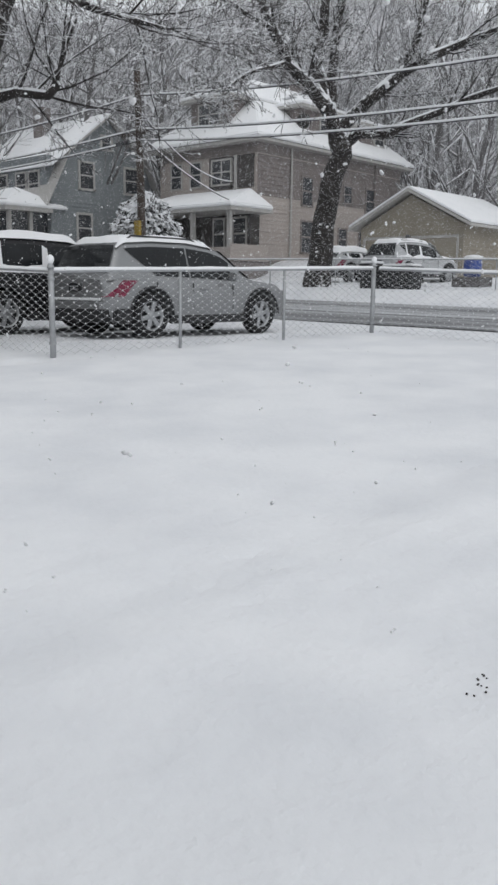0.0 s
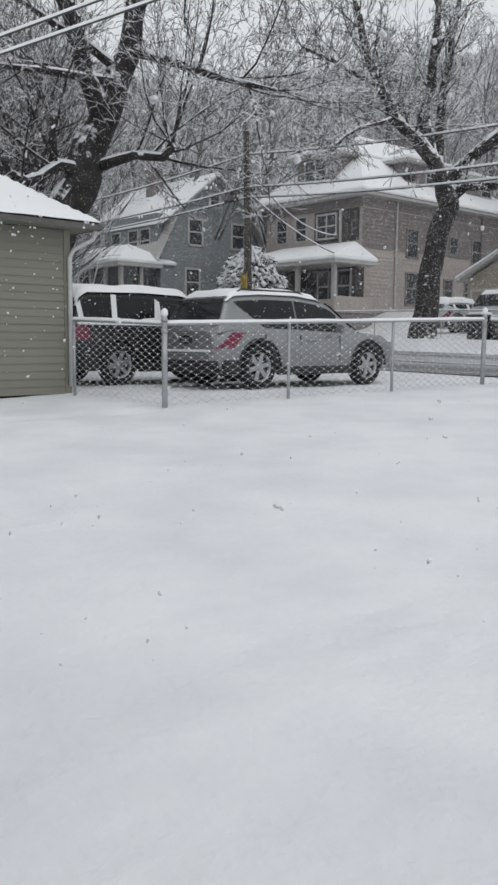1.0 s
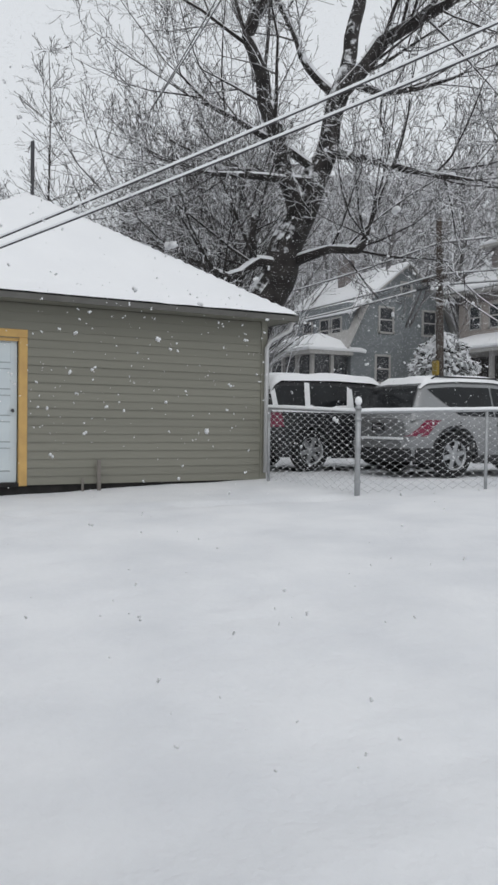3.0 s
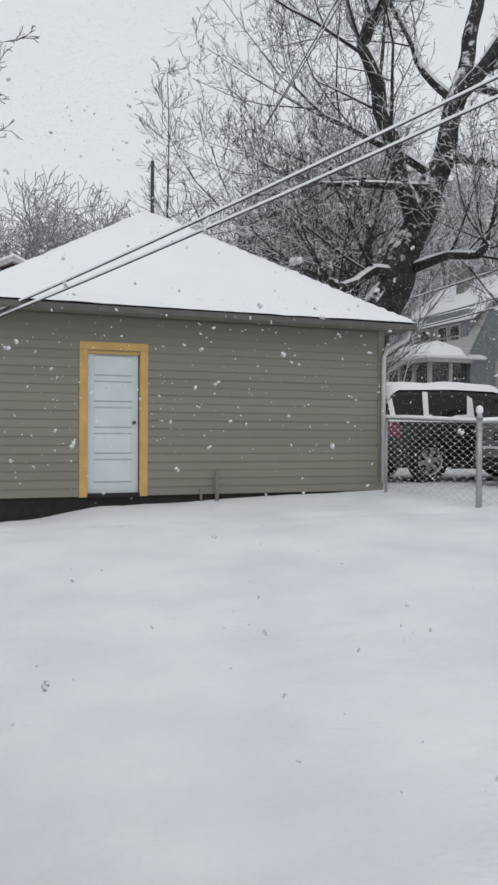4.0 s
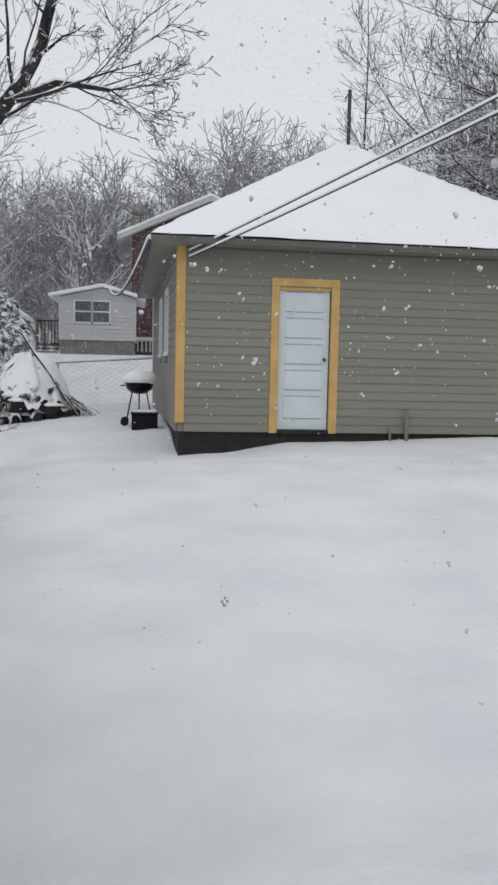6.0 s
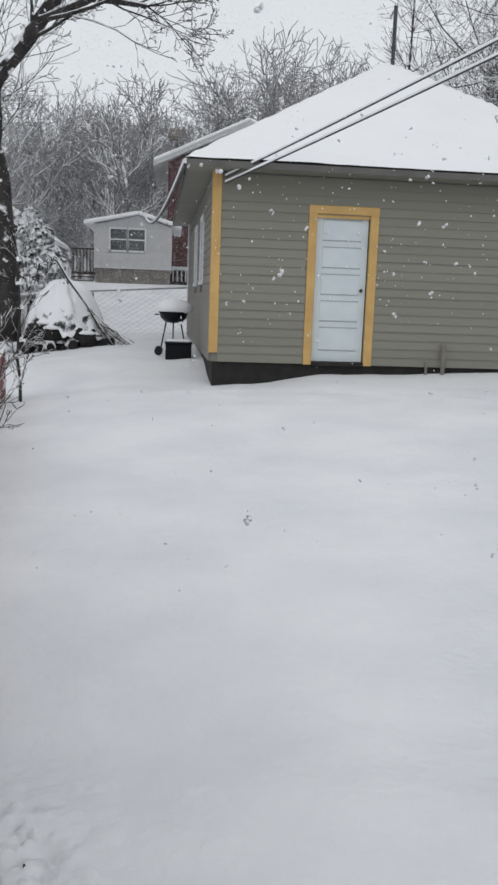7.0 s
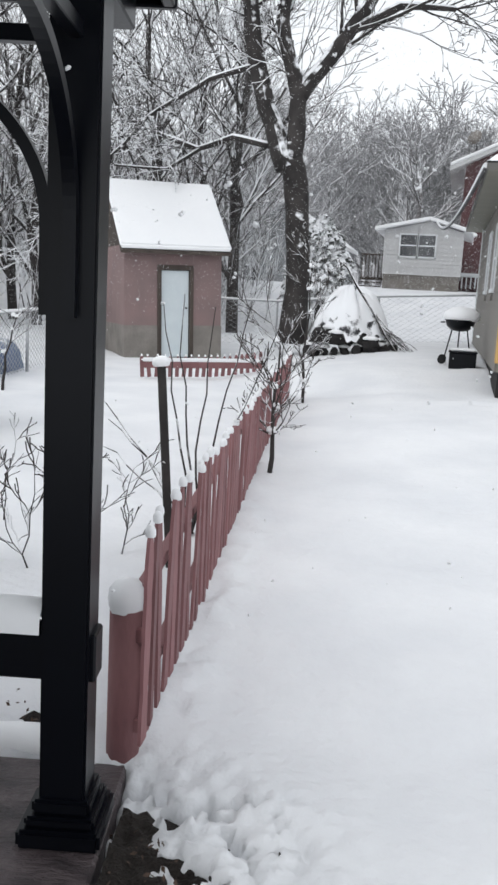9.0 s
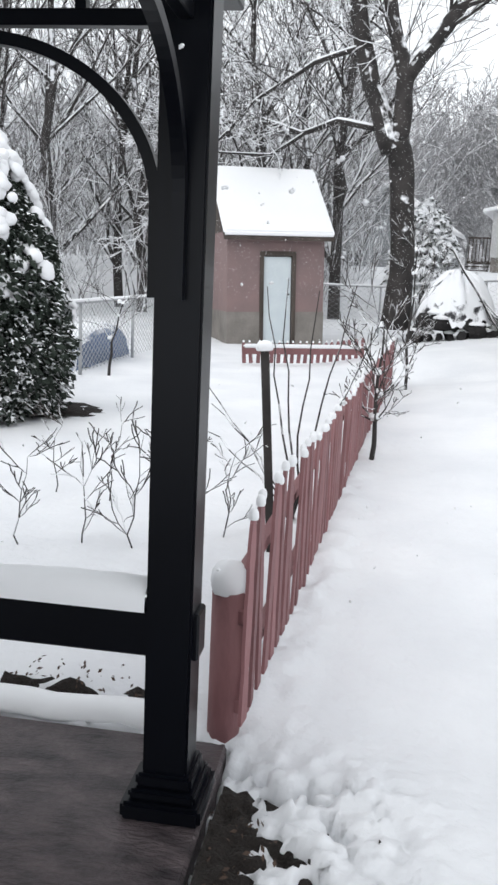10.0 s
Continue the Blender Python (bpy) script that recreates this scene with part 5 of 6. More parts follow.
            (ya, za), (yb, zb) = s[1], s[2]
            for t in (lo, hi):
                xx = x - slant * (t - lo) * (1 - i / k)
                (ya, za), (yb, zb) = section(xx)[1], section(xx)[2]
                g.v.append((xx, side * (ya + (yb - ya) * t + 0.008), za + (zb - za) * t))
        g.f = [(2 * i, 2 * i + 2, 2 * i + 3, 2 * i + 1) for i in range(k)]
        return g

    panes = ((0.16, 0.95, 0.06, 0.93, 0.72), (0.99, 2.05, 0.05, 0.93, 0.0))
    if boxy:
        panes = ((-0.78, -0.08, 0.08, 0.92, 0.0), (0.0, 0.9, 0.06, 0.92, 0.0), (0.98, 2.0, 0.05, 0.92, 0.0))
    for side in (-1, 1):
        for a in panes:
            part("side_window", pane(*a[:4], side, a[4]), TINT, car, "dark tinted side window")
        part("mirror", Geo().box(1.86, side * (Wd + 0.01), 1.02, 1.98, side * (Wd + 0.20), 1.18), paint, car, "door mirror", bevel=0.03, seg=2)
        for x in (0.05, 1.15):
            part("door_handle", Geo().box(x, side * (Wd - 0.005), 0.86, x + 0.2, side * (Wd + 0.03), 0.895), paint, car, bevel=0.01)
        for x in (0.12, 0.98, 2.02):
            part("door_gap", Geo().box(x, side * (Wd - 0.03), 0.5, x + 0.006, side * (Wd - 0.006), 0.98), TRIM, car)
        part("sill_cladding", Geo().box(0.45, side * (Wd - 0.11), 0.25, wb - 0.45, side * (Wd - 0.004), 0.40), TRIM, car, "black sill cladding", bevel=0.02)
        for x in (0, wb):
            make_wheel(car, x, side * (Wd - 0.135), side)
            arch = Geo().tube([(x + 0.49 * math.cos(a), side * (Wd - 0.012), 0.40 + 0.49 * math.sin(a)) for a in [math.pi * (i / 16) for i in range(17)]], 0.026, 6)
            part("arch_trim", arch, TRIM, car, smooth=True)
        lamp = Geo()
        zs = (0.72, 0.80, 0.90, 1.0) if not boxy else (0.85, 0.95, 1.05, 1.12)
        for i, z in enumerate(zs):
            sl = 0.0 if boxy else 0.115 * i * (0.6 + 0.13 * i)
            xa, xb = rear + 0.06 + sl, rear + 0.34 - 0.02 * i + sl
            lamp.v += [(xa - 0.07, side * (spline(half, xa) - 0.09), z), (xa, side * (spline(half, xa) + 0.03), z), (xb, side * (spline(half, xb) + 0.02), z)]
        lamp.f = [(i * 3 + j, i * 3 + j + 1, i * 3 + j + 4, i * 3 + j + 3) for i in range(3) for j in range(2)]
        part("tail_light", lamp, LAMP_RED, car, "red wrap-round tail light")
    # rear glass and windscreen lie on the sloping ends of the cab
    for a, b, nm in ((roof[0], (-0.50, spline(roof, -0.50)), "rear_window") if not boxy else (roof[0], roof[1], "rear_window"), ((1.84, spline(roof, 1.84)), roof[-1], "windscreen")):
        g = Geo()
        d = -1 if nm == "rear_window" else 1
        for i in range(9):
            t = 0.06 + 0.88 * i / 8
            x = a[0] + (b[0] - a[0]) * t
            s = section(x)
            yw = s[2][0] - 0.06
            z = spline(roof, x)
            g.v += [(x + d * 0.012, -yw, z - 0.006), (x + d * 0.014, -yw * 0.5, z + 0.008), (x + d * 0.014, yw * 0.5, z + 0.008), (x + d * 0.012, yw, z - 0.006)]
        g.f = [(i * 4 + j, i * 4 + j + 1, i * 4 + j + 5, i * 4 + j + 4) for i in range(8) for j in range(3)]
        part(nm, g, TINT, car, "dark tinted glass")
    for side in (-1, 1):
        part("corner_cladding", Geo().box(rear + 0.14, side * (Wd - 0.12), 0.28, -0.44, side * (Wd + 0.004), 0.52), TRIM, car, "black cladding behind the wheel", bevel=0.03, seg=2)
    part("rear_bumper", Geo().box(rear - 0.05, -Wd + 0.17, 0.42, rear + 0.12, Wd - 0.17, 0.66), paint, car, bevel=0.04, seg=3)
    part("bumper_snow", Geo().box(rear - 0.045, -Wd + 0.22, 0.655, rear + 0.06, Wd - 0.22, 0.70), ROOF_SNOW, car, bevel=0.018, seg=2)
    part("lower_valance", Geo().box(rear - 0.055, -Wd + 0.13, 0.28, rear + 0.36, Wd - 0.13, 0.56), TRIM, car, "black lower bumper", bevel=0.05, seg=2)
    part("front_bumper", Geo().box(front - 0.16, -Wd + 0.34, 0.34, front + 0.03, Wd - 0.34, 0.62), paint, car, bevel=0.05, seg=3)
    plate = part("number_plate", Geo().box(rear - 0.035, -0.17, 0.80, rear + 0.02, 0.17, 0.95), TRIM, car, "dark recessed plate with pale bars", bevel=0.006)
    for k in range(2):
        part("plate_bar", Geo().box(rear - 0.039, -0.12, 0.83 + 0.05 * k, rear - 0.034, 0.12, 0.855 + 0.05 * k), ALLOY, plate)
    if not low:
        for s in (-1, 1):
            part("roof_rail", Geo().tube([(-0.3, s * Wd * 0.62, H - 0.03), (-0.2, s * Wd * 0.63, H + 0.03), (1.2, s * Wd * 0.63, H + 0.03), (1.35, s * Wd * 0.62, H - 0.03)], 0.016, 6), TRIM, car)

    def top(u, v):
        xa, xb = (-0.62, 1.72) if not boxy else (-0.86, 1.85)
        x = lerp(xa, xb, u)
        w = section(x)[2][0] + 0.0
        e = min(step(0, 0.10, u), step(1, 0.92, u), step(0, 0.10, v), step(1, 0.90, v))
        return (x, lerp(-w, w, v), spline(roof, x) - 0.05 * (abs(2 * v - 1) ** 4) + 0.004 + snow * e * (1 + 0.35 * noise.noise(Vector((x * 2.3, v * 4, 2)))))

    us = [i / 30 for i in range(31)]
    part("roof_snow", Geo().grid(top, us, us), ROOF_SNOW, car, "thick snow on the roof", smooth=True)
    if hood_snow:
        def bonnet(u, v):
            x = lerp(2.5, front - 0.1, u)
            e = min(step(0, 0.12, u), step(1, 0.85, u), step(0, 0.1, v), step(1, 0.9, v))
            return (x, lerp(-0.84, 0.84, v) * (1 - 0.1 * u), spline(belt, x) + 0.02 + snow * 1.2 * e)
        part("bonnet_snow", Geo().grid(bonnet, us, us), ROOF_SNOW, car, smooth=True)
        def screen(u, v):
            x = lerp(1.8, 2.6, u)
            e = min(step(0, 0.1, v), step(1, 0.9, v))
            return (x, lerp(-0.72, 0.72, v), spline(roof, x) + 0.02 + snow * 0.7 * e)
        part("windscreen_snow", Geo().grid(screen, us, us), ROOF_SNOW, car, smooth=True)
    if side_snow:
        rng = random.Random(5)
        for side in (-1, 1):
            g = Geo()
            for a in ((-0.86, 2.0, 0.0, 0.16), (-0.12, 0.02, 0.0, 1.0), (0.86, 1.02, 0.0, 0.9), (-0.86, -0.72, 0.0, 1.0)):
                q = pane(*a, side)
                b = len(g.v)
                g.v += [(x + 0.10 * noise.noise(Vector((z * 6, x * 3, 1))), y + side * (0.016 + 0.012 * rng.random()), z + (0.11 * noise.noise(Vector((x * 4.5, z * 3, side))) if k % 2 else 0)) for k, (x, y, z) in enumerate(q.v)]
                g.f += [tuple(b + i for i in f) for f in q.f]
            part("window_snow", g, ROOF_SNOW, car, "snow stuck to the window edges")
    return car


suv("silver crossover with snow on its roof on the driveway", pose(10.04, 11.96, 0.62, 0, 0, -1.0), SILVER, H=1.74, snow=0.075)
suv("black SUV with snow-caked windows parked by the garage", pose(8.62, 14.4, 0.62, 0, 0, 0.0), BLACK_PAINT, L=4.95, H=1.80, Wd=0.98, snow=0.11, side_snow=1.0, boxy=1.0)
suv("white SUV with snow-caked windows across the street", pose(31.6, 19.9, gz(32, 19.9), 0, 0, -6), PALE_PAINT, H=1.75, snow=0.12, hood_snow=True, side_snow=1.0)
suv("low car buried in snow across the street", pose(31.4, 22.8, gz(32, 22.8) - 0.05, 0, 0, -2), PALE_PAINT, H=1.42, snow=0.2, hood_snow=True, side_snow=1.0, low=True)


# ---- porch shelter ----
def shelter():
    g = thing("garden_shelter", "black steel shelter with square post and curved brackets", "shelter", pose(-0.936, 1.994, 0, 0, 0, 12))
    h = 0.062
    po = part("post", Geo().box(-h, -h, 0, h, h, 2.55), BLACK_STEEL, g, "square black steel post", bevel=0.006, seg=2)
    part("post_base", Geo().box(-0.112, -0.112, 0, 0.112, 0.112, 0.055), BLACK_STEEL, po, bevel=0.01, seg=2)
    part("base_moulding", Geo().box(-0.094, -0.094, 0.055, 0.094, 0.094, 0.085).box(-0.078, -0.078, 0.085, 0.078, 0.078, 0.125), BLACK_STEEL, po, bevel=0.008, seg=2)
    part("eave_beam", Geo().box(-3.2, -0.05, 2.185, 0.10, 0.05, 2.30), BLACK_STEEL, g, bevel=0.005)
    part("side_beam", Geo().box(-0.05, -3.0, 2.187, 0.05, 0.42, 2.30), BLACK_STEEL, g, bevel=0.005)
    part("upper_rail", Geo().box(-3.2, -0.018, 2.03, -h, 0.018, 2.068), BLACK_STEEL, g, bevel=0.003)
    part("side_rail", Geo().box(-0.018, -3.0, 2.03, 0.018, -h, 2.068), BLACK_STEEL, g, bevel=0.003)
    for x in (-0.27, -0.85, -1.45):
        part("spindle", Geo().box(x - 0.014, -0.014, 2.06, x + 0.014, 0.014, 2.19), BLACK_STEEL, g)
    arc = [(-h - 0.47 + 0.47 * math.cos(a), 2.02 - 0.40 + 0.40 * math.sin(a)) for a in [math.pi / 2 * i / 20 for i in range(21)]]
    fl = Geo()
    for k, (x, z) in enumerate(arc):
        nx, nz = math.cos(math.pi / 2 * k / 20), math.sin(math.pi / 2 * k / 20)
        fl.v += [(x - nx * 0.03, -0.016, z - nz * 0.03), (x, -0.016, z), (x, 0.016, z), (x - nx * 0.03, 0.016, z - nz * 0.03)]
    fl.f = [(k * 4 + j, k * 4 + (j + 1) % 4, k * 4 + 4 + (j + 1) % 4, k * 4 + 4 + j) for k in range(20) for j in range(4)]
    fl.box(-h - 0.03, -0.016, 1.40, -h, 0.016, 1.63)
    b1 = fl.mesh("bracket", BLACK_STEEL)
    part("bracket", b1, None, g, "curved black bracket")
    part("bracket", b1, None, g, "curved black bracket", at=Matrix.Rotation(radians(90), 4, "Z"))
    rf = Geo()
    rf.v = [(-3.6, 0.45, 2.30), (0.12, 0.45, 2.30), (0.12, -3.4, 2.30), (-3.6, -3.4, 2.30), (-1.7, -1.45, 3.3)]
    rf.v += [(x, y, z + 0.04) for x, y, z in rf.v]
    rf.f = [(0, 1, 4), (1, 2, 4), (2, 3, 4), (3, 0, 4), (6, 5, 9), (7, 6, 9), (8, 7, 9), (5, 8, 9), (0, 5, 6, 1), (1, 6, 7, 2), (2, 7, 8, 3), (3, 8, 5, 0)]
    part("roof", rf, BLACK_STEEL, g, "dark metal shelter roof")
    part("gutter_lip", Geo().box(-3.65, 0.45, 2.26, 0.16, 0.48, 2.36).box(0.12, -3.4, 2.26, 0.155, 0.45, 2.36), BLACK_STEEL, g, bevel=0.006)
    sn = Geo()
    sn.v = [(-3.6, 0.46, 2.36), (0.13, 0.46, 2.36), (0.13, -3.4, 2.36), (-3.6, -3.4, 2.36), (-1.7, -1.45, 3.4)]
    sn.v += [(x * 0.98 - 0.02, y * 0.98 - 0.02, z + 0.08) for x, y, z in sn.v]
    sn.f = list(rf.f)
    part("roof_snow", sn, ROOF_SNOW, g, "snow on the shelter roof")
    part("low_rail", Geo().box(-3.2, -0.045, 0.452, 0.078, 0.045, 0.585), BLACK_STEEL, g, "broad black low rail", bevel=0.006)

    def rail_snow(u, v):
        x = lerp(-3.2, -h - 0.005, u)
        a = math.pi * v
        hgt = 0.075 * (1 + 0.25 * noise.noise(Vector((x * 3, 1, 0))) + 0.1 * noise.noise(Vector((x * 11, 2, 0))))
        return (x, -0.062 * math.cos(a), 0.583 + hgt * math.sin(a) ** 0.6)

    part("rail_snow", Geo().grid(rail_snow, [i / 90 for i in range(91)], [i / 12 for i in range(13)]), ROOF_SNOW, g, "rounded bank of snow on the rail", smooth=True)


shelter()
slab_geo = Geo().box(-3.6, -5.0, -0.30, 0.13, 0.33, 0.0)
single("patio_slab", slab_geo, DECK, "dark wet concrete patio slab under the shelter", "patio", kind="structure", bevel=0.01, at=pose(-0.954, 1.99, 0, 0, 0, 12))
edge_pts = [(-3.6 + 0.10 * i, 2.36 + (-3.6 + 0.11 * i + 0.9) * 0.21 + 0.012 * math.sin(i * 1.7), 0.02 + 0.012 * noise.noise(Vector((i * 0.37, 3, 0)))) for i in range(26)]
single("edging_log", Geo().tube(edge_pts, [0.048 + 0.01 * noise.noise(Vector((i * 0.6, 0, 4))) for i in range(26)], 10), ROOF_SNOW, "snow-covered edging along the patio", "edging", smooth=True)
soil = Geo().grid(lambda x, y: (x, y + (x + 1.0) * 0.21, 0.022 + 0.06 * noise.noise(Vector((x * 17, y * 17, 0))) - 0.10 * step(0.03, 0.15, abs(y - 2.50))), spaced((-1.75, -0.98, 0.03)), spaced((2.36, 2.68, 0.02)))
single("leaf_litter", soil, SOIL, "strip of dark leaf litter beside the patio", "soil", kind="structure", smooth=True)
soil2 = Geo().grid(lambda x, y: (x - (y - 2.0) * 0.21, y, -0.004 + 0.035 * noise.noise(Vector((x * 24, y * 24, 3))) - 0.03 * step(-0.3, 0.0, x) - 0.03 * step(1.9, 2.1, y) + 0.012 * step(-0.66, -0.74, x)), spaced((-0.80, 0.05, 0.015)), spaced((0.6, 2.15, 0.02)))
single("bare_soil", soil2, SOIL, "bare dark soil between snow and patio slab", "soil", kind="structure", smooth=True)


def dead_leaves():
    rng = random.Random(12)
    g = Geo()
    spots = []
    for _ in range(60):
        x = rng.uniform(-1.7, -1.02)
        spots.append((x, 2.5 + (x + 1) * 0.21 + rng.uniform(-0.1, 0.1), 0.06))
    for _ in range(150):
        y = rng.uniform(0.9, 2.0)
        spots.append((-0.80 - (y - 2.0) * 0.21 + rng.uniform(0.0, 0.2), y, 0.015))
    spots += [(2.66 + rng.gauss(0, 0.06), 1.03 + rng.gauss(0, 0.02), 0.10) for _ in range(10)]
    for x, y, z in spots:
        m = pose(x, y, z + rng.uniform(0, 0.03), rng.uniform(-60, 60), rng.uniform(-60, 60), rng.uniform(0, 360)) @ Matrix.Scale(rng.uniform(0.25, 0.6), 4)
        b = len(g.v)
        g.v += [tuple(m @ Vector(p)) for p in ((-0.02, 0, 0), (0, -0.011, 0.004), (0.022, 0, 0.006), (0, 0.011, 0.004))]
        g.f += [(b, b + 1, b + 2), (b, b + 2, b + 3)]
    single("dead_leaves", g, mat("brown_leaves", (0.085, 0.05, 0.034), 0.8, var=0.3, scale=20), "scattered dead brown leaves in the snow", "leaves", kind="stuff")
    q = Geo()
    for x0, y0, n, sx, sy in ((-0.50, 1.5, 110, 0.16, 0.25), (2.66, 1.03, 9, 0.05, 0.02)):
        for _ in range(n):
            x, y = x0 + rng.gauss(0, sx), y0 + rng.gauss(0, sy)
            a = rng.uniform(0, 6.28)
            z = ground_point(x, y)[2]
            L = rng.uniform(0.003, 0.013)
            q.tube([(x, y, z - 0.01), (x + math.cos(a) * L * 0.4, y + math.sin(a) * L * 0.4, z + L * 0.5), (x + math.cos(a) * L, y + math.sin(a) * L, z + L * 0.6)], [0.005, 0.004, 0.002], 4)
    single("dead_stalks", q, mat("black_stalks", (0.03, 0.025, 0.022), 0.9), "short dark plant stubs poking through the snow", "plants", kind="stuff")


dead_leaves()


# ---- pink picket fence ----
def fence_line(t):
    return lerp(-0.86, -2.2, t), lerp(2.28, 11.3, t)


def snow_cap(r, h, seed, n=8):
    g = Geo()
    rings = [(1.05, 0.0), (1.22, 0.25), (1.12, 0.62), (0.72, 0.9), (0.15, 1.0)]
    rng = random.Random(seed)
    off = [rng.uniform(0.85, 1.15) for _ in range(n)]
    for k, z in rings:
        g.v += [(r * k * off[i] * math.cos(6.283 * i / n), r * k * off[i] * math.sin(6.283 * i / n), z * h) for i in range(n)]
    g.f = [(k * n + i, k * n + (i + 1) % n, (k + 1) * n + (i + 1) % n, (k + 1) * n + i) for k in range(len(rings) - 1) for i in range(n)]
    g.f.append(tuple((len(rings) - 1) * n + i for i in range(n)))
    return g


def picket_fence():
    f = thing("picket_fence", "dusty pink wooden picket fence with snow on the tips", "fence")
    half = [(0.030, 0.0), (0.030, 0.10), (0.024, 0.17), (0.031, 0.25), (0.031, 0.40), (0.024, 0.47), (0.031, 0.53), (0.026, 0.59), (0.016, 0.645)]
    prof = [(-x, z) for x, z in half] + [(0.0, 0.68)] + [(x, z) for x, z in reversed(half)]
    me = Geo().prism(prof, 0.011, Matrix.Translation((0, -0.0055, 0))).mesh("picket", PINK)
    caps = [snow_cap(0.0135, 0.036, s).mesh("picket_snow", ROOF_SNOW, True) for s in (1, 2, 3, 4)]
    ang = math.degrees(math.atan2(11.3 - 2.28, -2.2 + 0.86))
    rng = random.Random(6)
    n = 80
    for i in range(n):
        t = i / (n - 1)
        x, y = fence_line(t)
        z = gz(x, y) - 0.02 + 0.10 * step(0.2, 0.0, t)
        at = pose(x + 0.03, y, z, rng.gauss(0, 0.8), 0, ang + rng.gauss(0, 2.5))
        p = part("picket", me, None, f, at=at @ Matrix.Scale(1 + rng.gauss(0, 0.015), 4))
        part("picket_snow", caps[i % 4], None, p, at=Matrix.Translation((0, 0, 0.655)))
    for k in (0.16, 0.50):
        a, b = fence_line(0.015), fence_line(1)
        part("rail", Geo().tube([(a[0] - 0.02, a[1], gz(*a) + k), (lerp(a[0], b[0], 0.3) - 0.015, lerp(a[1], b[1], 0.3), gz(-1.3, 5) + k), (b[0] - 0.015, b[1], gz(*b) + k)], 0.026, 4), PINK, f)
    # stop post at the near end
    po = part("end_post", Geo().tube([(-0.930, 2.380, -0.1), (-0.930, 2.380, 0.50)], 0.053, 28), PINK, f, "round pink end post", smooth=True)
    part("post_snow", snow_cap(0.052, 0.10, 9, 18), ROOF_SNOW, po, at=Matrix.Translation((-0.930, 2.380, 0.495)), smooth=True)
    for z in (0.10, 0.40):
        part("bracket", Geo().box(-0.890, 2.350, z, -0.845, 2.390, z + 0.05), PINK, po, bevel=0.005)
    s = thing("garden_edging_fence", "low pink picket edging heaped with snow", "fence")
    a, b = Vector((-4.62, 12.1, 0)), Vector((-3.1, 13.5, 0))
    n = 19
    short = Geo().prism([(-0.03, 0), (0.03, 0), (0.03, 0.28), (0, 0.34), (-0.03, 0.28)], 0.018, Matrix.Translation((0, -0.009, 0))).mesh("picket", PINK, bevel=0.002)
    an = math.degrees(math.atan2(b.y - a.y, b.x - a.x))
    for i in range(n):
        p = a.lerp(b, i / (n - 1))
        q = part("picket", short, None, s, at=pose(p.x, p.y, gz(p.x, p.y) + 0.03, 0, rng.gauss(0, 3), an))
        part("picket_snow", caps[i % 4], None, q, at=Matrix.Translation((0, 0, 0.32)))
    g0 = gz(-3.85, 12.8)
    for z0, z1 in ((0.17, 0.27),):
        part("rail", slab((a.x, a.y - 0.05, g0 + z0), (b.x, b.y - 0.05, g0 + z0), (b.x, b.y - 0.015, g0 + z0), (a.x, a.y - 0.015, g0 + z0), z1 - z0), PINK, s)
        part("rail_snow", slab((a.x, a.y - 0.09, g0 + z1), (b.x, b.y - 0.09, g0 + z1), (b.x, b.y + 0.0, g0 + z1), (a.x, a.y + 0.0, g0 + z1), 0.06), ROOF_SNOW, s, bevel=0.02, seg=2)


picket_fence()


